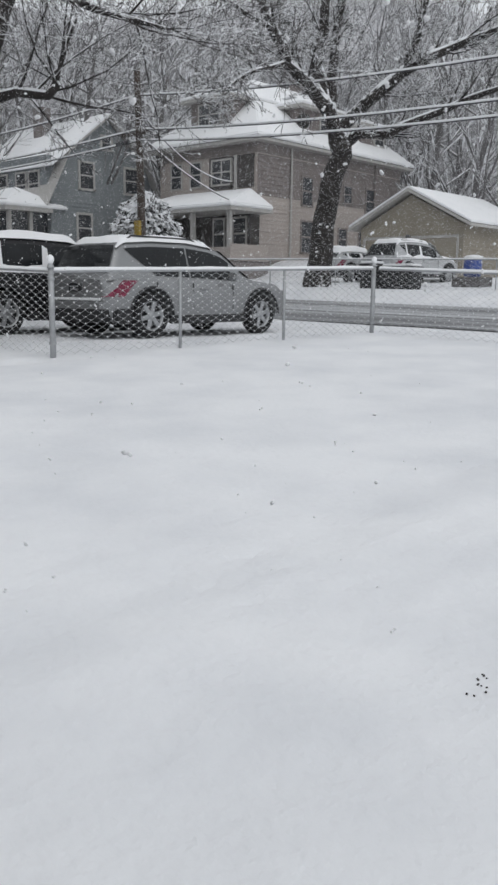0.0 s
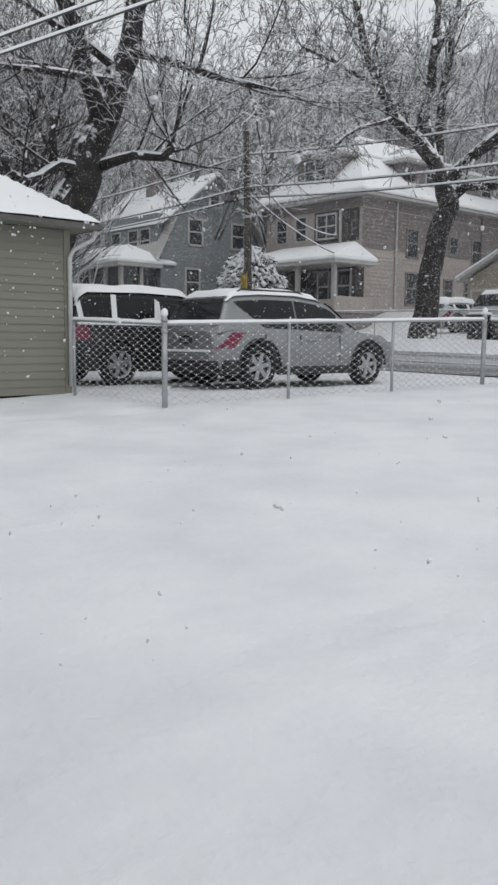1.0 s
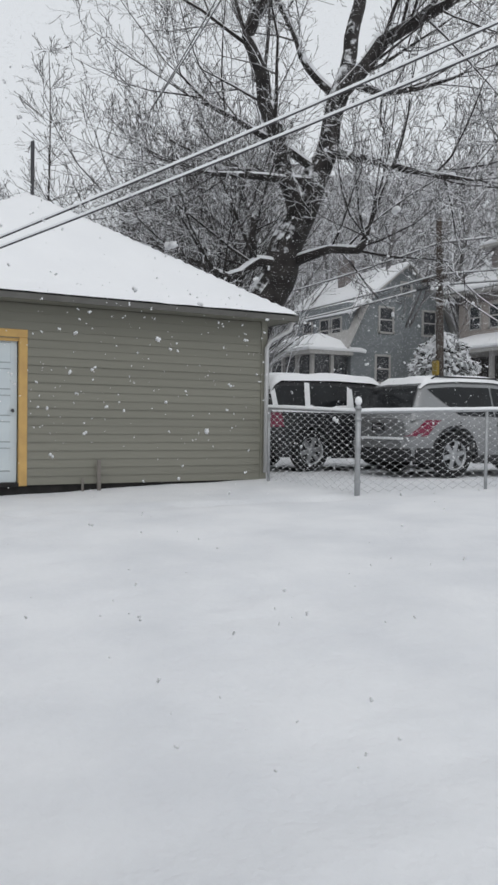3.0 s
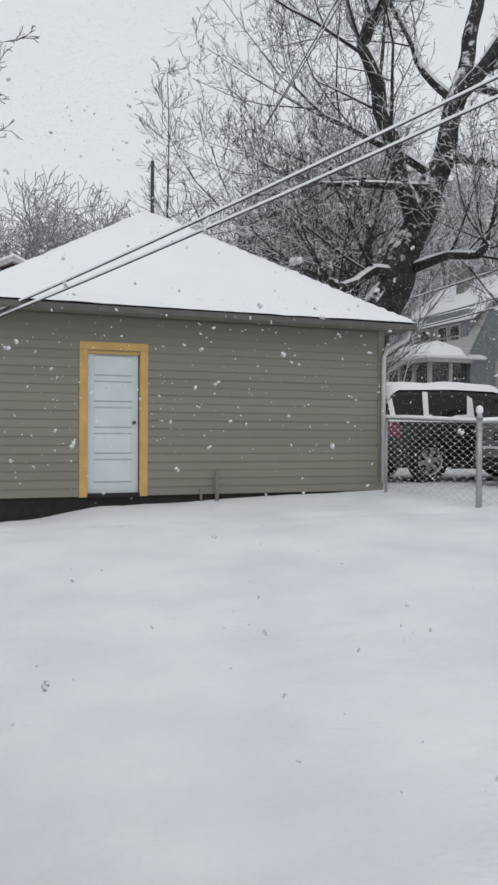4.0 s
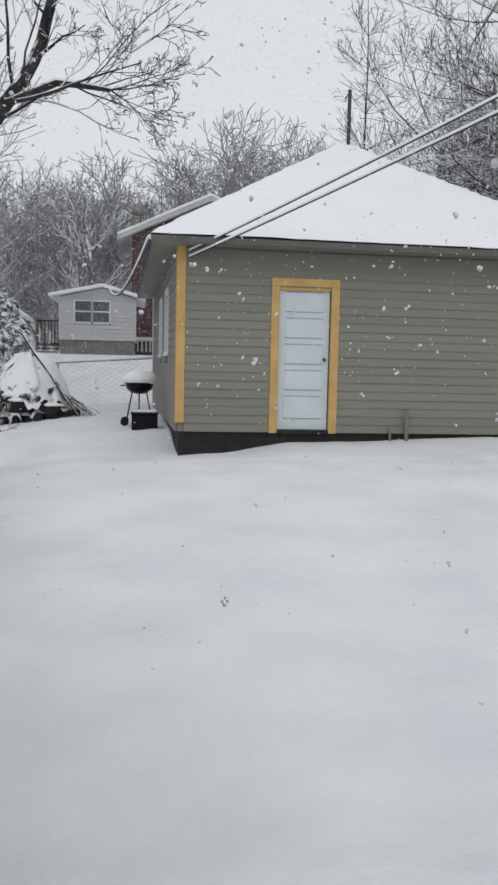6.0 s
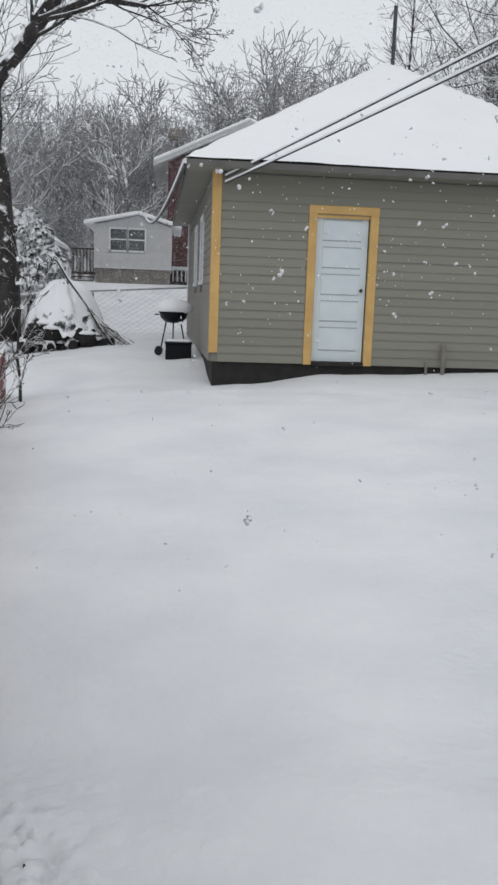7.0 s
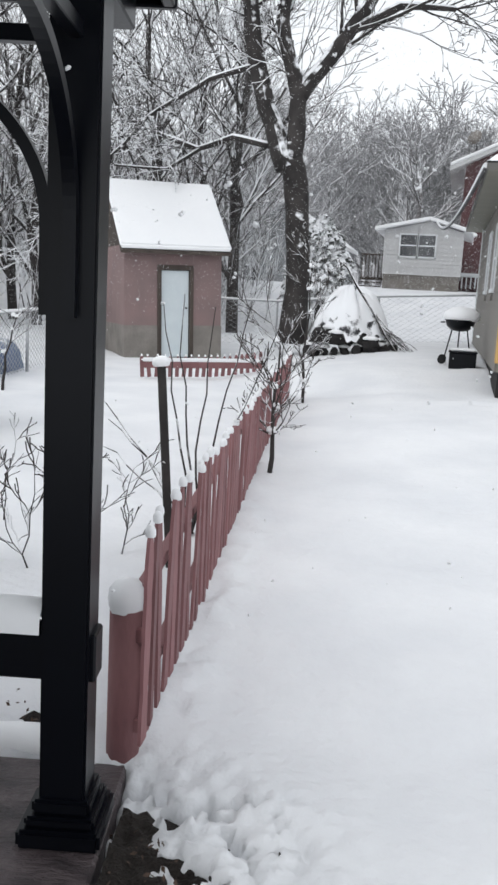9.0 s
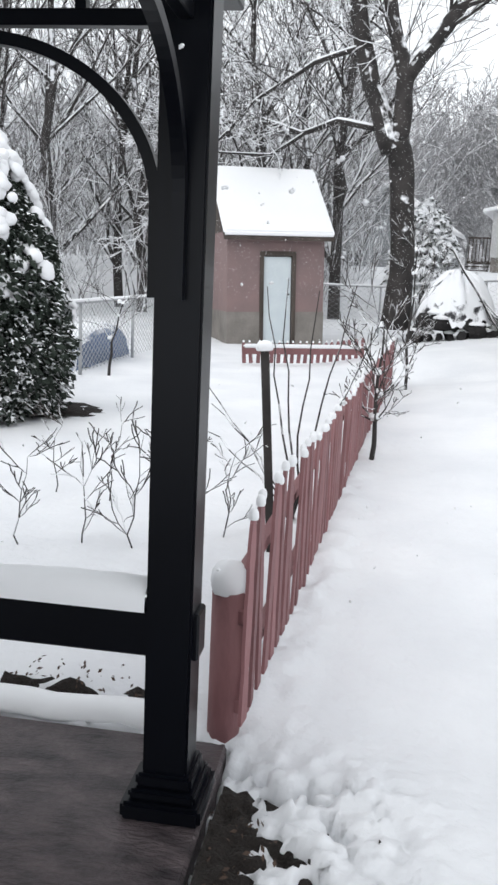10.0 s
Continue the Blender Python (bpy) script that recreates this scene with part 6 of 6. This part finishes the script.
# ---- garden shed ----
def shed():
    h = thing("garden_shed", "small pink stucco shed with a pale door and snow-covered gable roof", "shed", pose(-6.22, 15.3, 0.1, 0, 0, 35) @ Matrix(((0.955, 0, 0, 0), (0, 1, 0, 0), (0.065, 0, 1.03, 0), (0, 0, 0, 1))))
    W, D, E, A = 2.05, 2.3, 2.1, 3.25
    w = Geo().prism([(0, 0.62), (0.70, 0.62), (0.70, 1.72), (1.42, 1.72), (1.42, 0.62), (W, 0.62), (W, E), (0, E)], 0.14, Matrix.Identity(4))
    part("front_wall", w, SHED_PINK, h)
    part("back_wall", Geo().box(0, D - 0.14, 0.62, W, D, E), SHED_PINK, h)
    for x in (0, W - 0.14):
        part("side_wall", Geo().box(x, 0.14, 0.62, x + 0.14, D - 0.14, E), SHED_PINK, h)
        m = Matrix.Translation((x, 0, 0)) @ Matrix.Rotation(radians(90), 4, "Z") @ Matrix.Diagonal((1, -1, 1, 1))
        part("gable_boards", Geo().prism([(0, E), (D, E), (D / 2, A - 0.08)], 0.14, m), WEATHERED, h, "weathered dark gable boards")
    part("base", Geo().box(-0.01, -0.01, -0.2, 0.70, 0.15, 0.62).box(1.42, -0.01, -0.2, W + 0.01, 0.15, 0.62).box(-0.01, 0.15, -0.2, 0.15, D, 0.62).box(W - 0.15, 0.15, -0.2, W + 0.01, D, 0.62), CONCRETE, h, "bare block base course")
    part("door_frame", Geo().box(0.68, -0.03, -0.05, 0.76, 0.1, 1.75).box(1.36, -0.03, -0.05, 1.44, 0.1, 1.75).box(0.76, -0.03, 1.66, 1.36, 0.1, 1.75), WEATHERED, h, "dark door frame")
    d = part("door", Geo().box(0.77, 0.02, 0.02, 1.35, 0.06, 1.65), DOOR_WHITE, h, "pale blank door, closed", bevel=0.005)
    part("handle", Geo().tube([(1.29, 0.02, 0.95), (1.29, -0.03, 0.95)], 0.018, 8), CABLE, d)
    for s in (0, 1):
        a, b = ((-0.24, E - 0.16), (D / 2, A)) if s == 0 else ((D / 2, A), (D + 0.24, E - 0.16))
        part("roof_slope", slab((-0.12, a[0], a[1]), (W + 0.12, a[0], a[1]), (W + 0.12, b[0], b[1]), (-0.12, b[0], b[1]), 0.06), WEATHERED, h)
        part("roof_snow", slab((-0.13, a[0] - 0.02, a[1] + 0.06), (W + 0.13, a[0] - 0.02, a[1] + 0.06), (W + 0.13, b[0], b[1] + 0.06), (-0.13, b[0], b[1] + 0.06), 0.10), ROOF_SNOW, h, "smooth slab of snow", bevel=0.03, seg=2)


shed()


# ---- saplings, whips and roses ----
def sapling(name, label, x, y, h, r, seed, n=16, spread=0.75, lean=0.0, z=None, mat_twig=None, low=0.35, length=0.35, levels=2):
    rng = random.Random(seed)
    base = Vector((x, y, (gz(x, y) if z is None else z) - 0.03))
    pts = [Vector((lean * (i / 6) ** 1.5 + rng.gauss(0, 0.012), rng.gauss(0, 0.012), h * i / 6)) for i in range(7)]
    rad = [r * (1 - 0.12 * i) for i in range(7)]
    forks = []
    for k in range(n):
        i = rng.randint(max(1, int(low * 6)), 6)
        a = rng.uniform(0, 6.28)
        forks.append((i, (math.cos(a) * spread, math.sin(a) * spread, rng.uniform(0.4, 1.1)), h * length * rng.uniform(0.5, 1.1), rad[i] * 0.55))
    t = thing(name, label, "sapling", Matrix.Translation(base))
    part("stem", Geo().tube(pts, rad, 9), BARK, t, smooth=True)
    fine = Geo()
    for fork in forks:
        c, f = grow(rng, [(pts, rad, [fork])], levels, 0.6, 0.10, (3, 4, 3), (3, 3), 0.5, 0.0035, 0.12, stem=False)
        part("branch", c, mat_twig or SAPLING, t, smooth=True)
        b = len(fine.v)
        fine.v += f.v
        fine.f += [tuple(b + i for i in q) for q in f.f]
        e = Vector(pts[fork[0]])
        if r > 0.015 and rng.random() < 0.6:
            part("fork_snow", snow_cap(rng.uniform(0.014, 0.026), rng.uniform(0.03, 0.05), fork[0]), ROOF_SNOW, t, smooth=True, at=Matrix.Translation(e + Vector(fork[1]) * rng.uniform(0.01, 0.06)))
    if fine.v:
        tagged(part("twig_spray", fine, mat_twig or SAPLING, t, smooth=True), "fine snowy twigs", kind="stuff")


SAPLING = snowy("sapling_bark", (0.05, 0.04, 0.036), cover=0.66, scale=6, soft=0.1)
sapling("fruit_sapling", "young bare fruit tree with snow in its forks", -1.28, 6.12, 1.02, 0.021, 61, 24, 1.0, low=0.34, length=0.56, levels=3)
sapling("fruit_sapling", "slim bare fruit tree beside the picket fence", -1.88, 10.7, 1.75, 0.022, 62, 22, 0.55, low=0.3, length=0.36, levels=3)
sapling("fruit_sapling", "small bare tree with snow along its branches by the garden fence", -5.5, 9.5, 0.95, 0.022, 66, 12, 0.95, 0.2, low=0.5, length=0.62, levels=2)
for i, (az, r, h) in enumerate(((35.9, 4.25, 0.48), (31.5, 4.2, 0.5), (28.2, 4.1, 0.62), (25.4, 4.3, 0.6), (21.8, 4.3, 0.5), (33.6, 5.2, 0.45), (29.8, 5.0, 0.5))):
    p = polar(az, r)
    sapling("rose_bush", "bare thorny rose stems poking through snow", p.x, p.y, h, 0.0045, 80 + i, 9, 0.85, 0.05, length=0.5, low=0.1, levels=2)


def whips():
    rng = random.Random(17)
    p0 = polar(17.2, 4.7)
    t = thing("whip_shrub", "long thin arching whips of a bare shrub", "shrub", Matrix.Translation((p0.x, p0.y, gz(p0.x, p0.y))))
    for dx, dz, bend in ((-0.62, 0.85, 0.1), (-0.70, 0.62, 0.25), (-0.10, 1.35, 0.0), (-0.22, 1.3, 0.0), (0.08, 1.3, 0.02), (0.30, 1.35, 0.05), (0.45, 1.2, 0.02), (-0.5, 0.7, 0.2)):
        pts = [Vector((dx * (k / 8) ** (1 + bend) + rng.gauss(0, 0.01), rng.gauss(0, 0.02), dz * k / 8 - bend * 0.4 * (k / 8) ** 3)) for k in range(9)]
        part("whip", Geo().tube(pts, [0.008 - 0.0007 * k for k in range(9)], 5), BARK, t, smooth=True)
    p = polar(18.5, 4.1)
    s = thing("garden_stake", "dark weathered stake with a cap of snow", "stake", pose(p.x, p.y, gz(p.x, p.y), 0, -4.5, 20))
    part("stake", Geo().box(-0.021, -0.021, -0.1, 0.021, 0.021, 1.02), BARK, s, bevel=0.004)
    part("stake_snow", snow_cap(0.034, 0.05, 5), ROOF_SNOW, s, at=Matrix.Translation((0, 0, 1.015)), smooth=True)


whips()


def clump_tree(name, label, x, y, z, prof, seed, n, size, material, category="tree", clumps=0):
    """A dense crown of many small tilted leaf sprays within a profile of (height, radius)."""
    rng = random.Random(seed)
    g = Geo()
    for _ in range(n):
        h = rng.uniform(prof[0][0], prof[-1][0])
        R = spline(prof, h)
        a = rng.uniform(0, 6.283)
        lump = 1 + 0.28 * noise.noise(Vector((math.cos(a) * 1.7, math.sin(a) * 1.7, h * 1.9)) + Vector((seed, 0, 0)))
        r = R * lump * (rng.uniform(0.45, 1.0) ** 0.5)
        s = size * rng.uniform(0.6, 1.4)
        m = pose(r * math.cos(a), r * math.sin(a), h, rng.gauss(0, 35), rng.gauss(20, 30), math.degrees(a) + rng.gauss(0, 30))
        b = len(g.v)
        for q in ((-0.5, 0, 0.1), (0, -0.34, 0), (0.6, 0, -0.16), (0, 0.34, 0), (0.0, 0, 0.2)):
            g.v.append(tuple(m @ (Vector(q) * s)))
        g.f += [(b, b + 1, b + 4), (b + 1, b + 2, b + 4), (b + 2, b + 3, b + 4), (b + 3, b, b + 4)]
    t = thing(name, label, category, Matrix.Translation((x, y, z)))
    part("trunk", Geo().tube([(0, 0, -0.2), (0, 0, prof[-1][0] * 0.8)], [0.09, 0.03], 8), BARK, t)
    part("crown", g, material, t)
    for i in range(clumps):
        u = rng.random() ** 0.6
        h = lerp(prof[0][0] + 0.9, prof[-1][0] - 0.05, u)
        a = rng.uniform(0, 6.283)
        R = spline(prof, h) * rng.uniform(0.86, 1.06)
        ca, g2 = math.degrees(a), Geo()
        for k in range(5):
            b, q = len(g2.v), snow_cap(rng.uniform(0.035, 0.075), rng.uniform(0.05, 0.09), i * 5 + k, 9)
            m = pose(R * math.cos(a), R * math.sin(a), h, 0, 0, ca) @ pose(rng.gauss(0.0, 0.03) + 0.012 * k, rng.gauss(0, 0.06), -0.035 * k, rng.gauss(0, 14), 30 + 9 * k, 0)
            g2.v += [tuple(m @ Vector(p)) for p in q.v]
            g2.f += [tuple(b + n0 for n0 in f0) for f0 in q.f]
        part("snow_clump", g2, ROOF_SNOW, t, smooth=True)
    return t


clump_tree("evergreen_shrub", "dense dark evergreen heaped with clumps of snow", -5.05, 6.35, gz(-5, 6.3), [(0.02, 0.72), (0.6, 0.92), (1.4, 0.75), (2.0, 0.5), (2.55, 0.1)], 4, 17000, 0.075, EVERGREEN, "shrub", clumps=105)
def soil_ring(x, y):
    def at(u, v):
        a = u * 6.2832
        k = v * (1 + 0.25 * noise.noise(Vector((math.cos(a) * 1.5, math.sin(a) * 1.5, 5))))
        px, py = x + math.cos(a) * 0.55 * k, y + math.sin(a) * 0.42 * k
        return (px, py, gz(px, py) + 0.03 * (1 - v) + 0.025 * noise.noise(Vector((px * 9, py * 9, 0))) + 0.012)
    single("bare_soil", Geo().grid(at, [i / 40 for i in range(41)], [0.02 + 0.98 * i / 8 for i in range(9)]), SOIL, "bare dark soil under the evergreen", "soil", kind="structure", smooth=True)


soil_ring(-4.57, 6.85)
clump_tree("snowy_bush", "leafy bush thickly coated with snow before the houses", 27.2, 30.9, 2.0, [(0, 1.3), (1.0, 1.75), (2.3, 1.6), (3.3, 1.1), (3.9, 0.3)], 5, 4200, 0.26, snowy("snowed_leaves", (0.05, 0.05, 0.045), cover=1.12, scale=3), "bush")
# needles under the snow have a paler colour that stands for haze
clump_tree("spruce", "dark conifer dusted with snow behind the yard tree", -4.35, 26.5, 1.0, [(0.2, 1.15), (1.1, 1.1), (2.2, 0.7), (2.9, 0.1)], 6, 2600, 0.26, snowy("hazed_snowy_spruce", (0.11, 0.118, 0.108), cover=0.92, scale=2.5))


# ---- brush heap, grill and boxes ----
def brush_heap():
    rng = random.Random(31)
    h = thing("brush_heap", "tarped heap of logs and brush under snow", "heap", pose(-2.12, 17.2, gz(-2.12, 17.2) - 0.02) @ Matrix.Diagonal((1.05, 1.15, 1.2, 1)))

    def tarp(u, v):
        a, r = u * 6.2832, v
        R = 0.74 + 0.12 * noise.noise(Vector((math.cos(a) * 1.6, math.sin(a) * 1.6, 7)))
        crease = (1 - abs(math.sin(a * 3.0 + 0.7 + 0.4 * math.sin(a * 2)))) ** 5
        rough = noise.noise(Vector((math.cos(a) * 4, math.sin(a) * 4, r * 3)))
        x, y = math.cos(a) * R * r * 1.05, math.sin(a) * R * r * 0.9
        z = 1.14 * (1 - 0.62 * r ** 2.3) - 0.42 * crease * r ** 0.7 * (1.1 - r) + 0.16 * rough * r
        z -= 0.30 * step(0.86, 1.0, r) * (0.5 + 0.9 * noise.noise(Vector((math.cos(a) * 5, math.sin(a) * 5, 2))))
        return (x, y, z)

    part("tarp_snow", Geo().grid(tarp, [i / 120 for i in range(121)], [0.02 + 0.98 * i / 26 for i in range(27)]), snowy("snowed_tarp", (0.05, 0.05, 0.055), cover=0.84, scale=4.0, soft=0.06), h, "snow-covered tarpaulin with dark folds", smooth=True)
    for i in range(24):
        a = math.pi + math.pi * (i + rng.random()) / 24
        k = rng.uniform(0.50, 0.82)
        x, y = math.cos(a) * k, math.sin(a) * k * 0.9
        z = rng.uniform(0.02, 0.5) * (1.35 - k)
        r = rng.uniform(0.06, 0.15)
        d = Vector((math.cos(a) + rng.gauss(0, 0.6), math.sin(a) + rng.gauss(0, 0.6), rng.gauss(0, 0.3))) * rng.uniform(0.10, 0.2)
        part("log", Geo().tube([Vector((x, y, z)) - d, Vector((x, y, z)) - d * 0.2, Vector((x, y, z)) + d], [r * 0.9, r * 1.1, r * 0.8], 7), LOG, h)
        if i % 3:
            part("log_snow", snow_cap(r * 0.95, 0.06, i), ROOF_SNOW, h, at=Matrix.Translation((x, y, z + r * 0.75)) @ Matrix.Diagonal((1.3, 1, 1, 1)), smooth=True)
    for i in range(22):
        a = rng.uniform(-0.45, 0.2)
        L = rng.uniform(0.4, 0.95)
        p = [Vector((0.45 + L * k / 5, -0.35 + a * L * k / 5 + rng.gauss(0, 0.03), 0.6 * (1 - k / 5) ** 1.2 + 0.04 + rng.uniform(0, 0.10))) for k in range(6)]
        part("brush_branch", Geo().tube(p, [0.014, 0.012, 0.01, 0.008, 0.006, 0.004], 5), BARK, h)
    part("pole", Geo().tube([(-0.28, -0.3, 1.52), (-0.1, -0.35, 1.42), (0.12, -0.42, 1.12), (0.42, -0.5, 0.78), (0.72, -0.52, 0.36), (1.0, -0.55, 0.05)], [0.012, 0.02, 0.024, 0.022, 0.018, 0.012], 7), BARK, h, "long branch leaning over the heap", smooth=True)


LOG = mat("dark_wet_log", (0.022, 0.02, 0.02), 0.9, var=0.4, scale=9, fine=50, bump=0.8)


def grill():
    g = thing("kettle_grill", "black kettle grill with a dome of snow", "grill", pose(0.02, 14.3, gz(0, 14.3)) @ Matrix.Scale(0.86, 4))
    bowl = Geo()
    rings = [(0.05, 0.62), (0.16, 0.64), (0.25, 0.72), (0.28, 0.83)]
    n = 20
    for r, z in rings:
        bowl.v += [(r * math.cos(6.283 * i / n), r * math.sin(6.283 * i / n), z) for i in range(n)]
    bowl.f = [(k * n + i, k * n + (i + 1) % n, (k + 1) * n + (i + 1) % n, (k + 1) * n + i) for k in range(3) for i in range(n)] + [tuple(range(n))]
    part("bowl", bowl, BLACK_STEEL, g, smooth=True)
    part("snow_dome", snow_cap(0.26, 0.27, 2, 16), ROOF_SNOW, g, "rounded dome of snow", smooth=True, at=Matrix.Translation((0, 0, 0.82)))
    part("rim", Geo().tube([(0.285 * math.cos(6.283 * i / 24), 0.285 * math.sin(6.283 * i / 24), 0.83) for i in range(25)], 0.012, 6), BLACK_STEEL, g)
    for a in (0.5, 2.6, 4.7):
        part("leg", Geo().tube([(0.16 * math.cos(a), 0.16 * math.sin(a), 0.66), (0.30 * math.cos(a), 0.30 * math.sin(a), 0.02)], 0.014, 6), BLACK_STEEL, g)
    part("side_handle", Geo().tube([(-0.28, -0.08, 0.78), (-0.36, -0.06, 0.78), (-0.36, 0.06, 0.78), (-0.28, 0.08, 0.78)], 0.012, 6), BLACK_STEEL, g)
    for y in (-0.2, 0.2):
        part("wheel", Geo().tube([(-0.28, y - 0.02, 0.08), (-0.28, y + 0.02, 0.08)], 0.08, 14), TYRE, g)
    b = thing("storage_box", "black lidded box with snow on its lid beside the garage", "box", pose(0.10, 13.75, gz(0.1, 13.75) - 0.02) @ Matrix.Scale(0.72, 4))
    part("body", Geo().box(-0.28, -0.22, 0, 0.3, 0.22, 0.36), BLACK_STEEL, b, bevel=0.02)
    part("lid", Geo().box(-0.3, -0.24, 0.36, 0.32, 0.24, 0.40), BLACK_STEEL, b, bevel=0.01)
    part("lid_snow", Geo().box(-0.27, -0.2, 0.39, 0.28, 0.2, 0.46), ROOF_SNOW, b, bevel=0.03, seg=3)


def bins():
    for x, y, w, h in ((28.1, 16.75, 1.25, 0.72), (27.7, 17.75, 0.6, 0.8)):
        b = thing("storage_bin", "dark storage bin topped with snow across the street", "bin", pose(x - 1.6, y - 0.5, gz(x - 1.6, y - 0.5)))
        part("body", Geo().box(-0.35, -w / 2, -0.1, 0.35, w / 2, h), TRIM, b, bevel=0.03)
        part("lid", Geo().box(-0.4, -w / 2 - 0.05, h, 0.4, w / 2 + 0.05, h + 0.07), TRIM, b, bevel=0.02)
        part("lid_snow", Geo().box(-0.37, -w / 2, h + 0.06, 0.37, w / 2, h + 0.17), ROOF_SNOW, b, bevel=0.04, seg=2)
    b = thing("blue_barrel", "bright blue barrel with snow on its lid", "barrel", pose(30.0, 15.3, gz(30, 15.3)))
    part("stand", Geo().box(-0.5, -0.6, -0.1, 0.5, 0.6, 0.35), mat_shade, b, bevel=0.03)
    part("body", Geo().tube([(0, 0, 0.35), (0, 0, 0.5), (0, 0, 0.9), (0, 0, 1.05)], [0.3, 0.34, 0.34, 0.3], 20), mat("blue_plastic", (0.03, 0.07, 0.30), 0.4, var=0.1), b, smooth=True)
    part("lid_snow", snow_cap(0.29, 0.16, 3, 14), ROOF_SNOW, b, smooth=True, at=Matrix.Translation((0, 0, 1.03)))
    t = thing("blue_tarp", "blue tarpaulin bundle behind the garden fence", "tarp", pose(-6.62, 10.9, gz(-6.6, 10.9), 0, 0, 14) @ Matrix.Diagonal((0.5, 3.0, 1.15, 1)))
    part("cover", Geo().grid(lambda u, v: (1.0 * (u - 0.5), 0.9 * (v - 0.5), 0.5 * max(0.0, math.sin(math.pi * u) * math.sin(math.pi * v)) ** 0.22 + 0.05 * noise.noise(Vector((u * 5, v * 5, 0)))), [i / 16 for i in range(17)], [i / 16 for i in range(17)]), snowy("blue_tarpaulin", (0.15, 0.20, 0.32), cover=0.50, scale=3), t, smooth=True)


brush_heap()
grill()
bins()


# ---- snow in the air ----
def falling_snow():
    rng = random.Random(99)
    g = Geo()
    for _ in range(7000):
        r = 1.3 + 12 * rng.random()
        c = polar(rng.uniform(-68, 44), r, 1.5 + r * rng.uniform(-0.42, 0.42))
        if rng.random() > 0.25 + 0.75 * step(-0.06, 0.0, (c.z - 1.5) / r) or c.z < gz(c.x, c.y) + 0.15 or (c.x > 0.1 and c.y > 11.0) or (c.x < -0.6 and c.y < 2.6):
            continue
        s = rng.uniform(0.0020, 0.0048) * (1.6 if rng.random() < 0.1 else 1)
        for lump in range(2):
            b = len(g.v)
            o = c + Vector((rng.gauss(0, 1), rng.gauss(0, 1), rng.gauss(0, 1))) * s * 0.7 * lump
            for k, z in ((0.6, -0.75), (1.0, 0.0), (0.6, 0.75)):
                g.v += [tuple(o + Vector((math.cos(1.257 * i + z) * k, math.sin(1.257 * i + z) * k, z)) * s * rng.uniform(0.6, 1.2)) for i in range(5)]
            g.f += [(b + k * 5 + i, b + k * 5 + (i + 1) % 5, b + k * 5 + 5 + (i + 1) % 5, b + k * 5 + 5 + i) for k in range(2) for i in range(5)]
            g.f += [tuple(b + i for i in reversed(range(5))), tuple(b + 10 + i for i in range(5))]
    single("falling_snow", g, ROOF_SNOW, "loose white snowflakes drifting through the air", "snowfall", kind="stuff", smooth=True)


falling_snow()


def distant_snowfall():
    """Thick snowfall farther off: small folded flakes, 14 to 34 metres away."""
    r0 = np.random.default_rng(7)
    n = 380000
    az, r = np.radians(r0.uniform(-68, 44, n)), r0.uniform(14, 34, n)
    c = np.stack([-np.sin(az) * r, np.cos(az) * r, 1.5 + r * np.tan(np.radians(r0.uniform(-1.5, 28, n)))], 1)
    size = r * r0.uniform(0.0002, 0.00046, n)
    u = r0.normal(size=(n, 3))
    u /= np.linalg.norm(u, axis=1)[:, None]
    w = np.cross(u, r0.normal(size=(n, 3)))
    w /= np.linalg.norm(w, axis=1)[:, None]
    k = np.cross(u, w)
    sz = size[:, None]
    v = np.stack([c + u * sz, c + w * sz + k * sz * 0.4, c - u * sz, c - w * sz + k * sz * 0.4], 1).reshape(-1, 3)
    b = np.arange(n)[:, None] * 4
    f = np.concatenate([b + [0, 1, 2], b + [0, 2, 3]])
    me = bpy.data.meshes.new("distant_snowfall")
    me.from_pydata(v.tolist(), [], f.tolist())
    me.materials.append(ROOF_SNOW)
    single("distant_snowfall", me, None, "veil of small snowflakes falling over the street and woods", "snowfall", kind="stuff")


distant_snowfall()
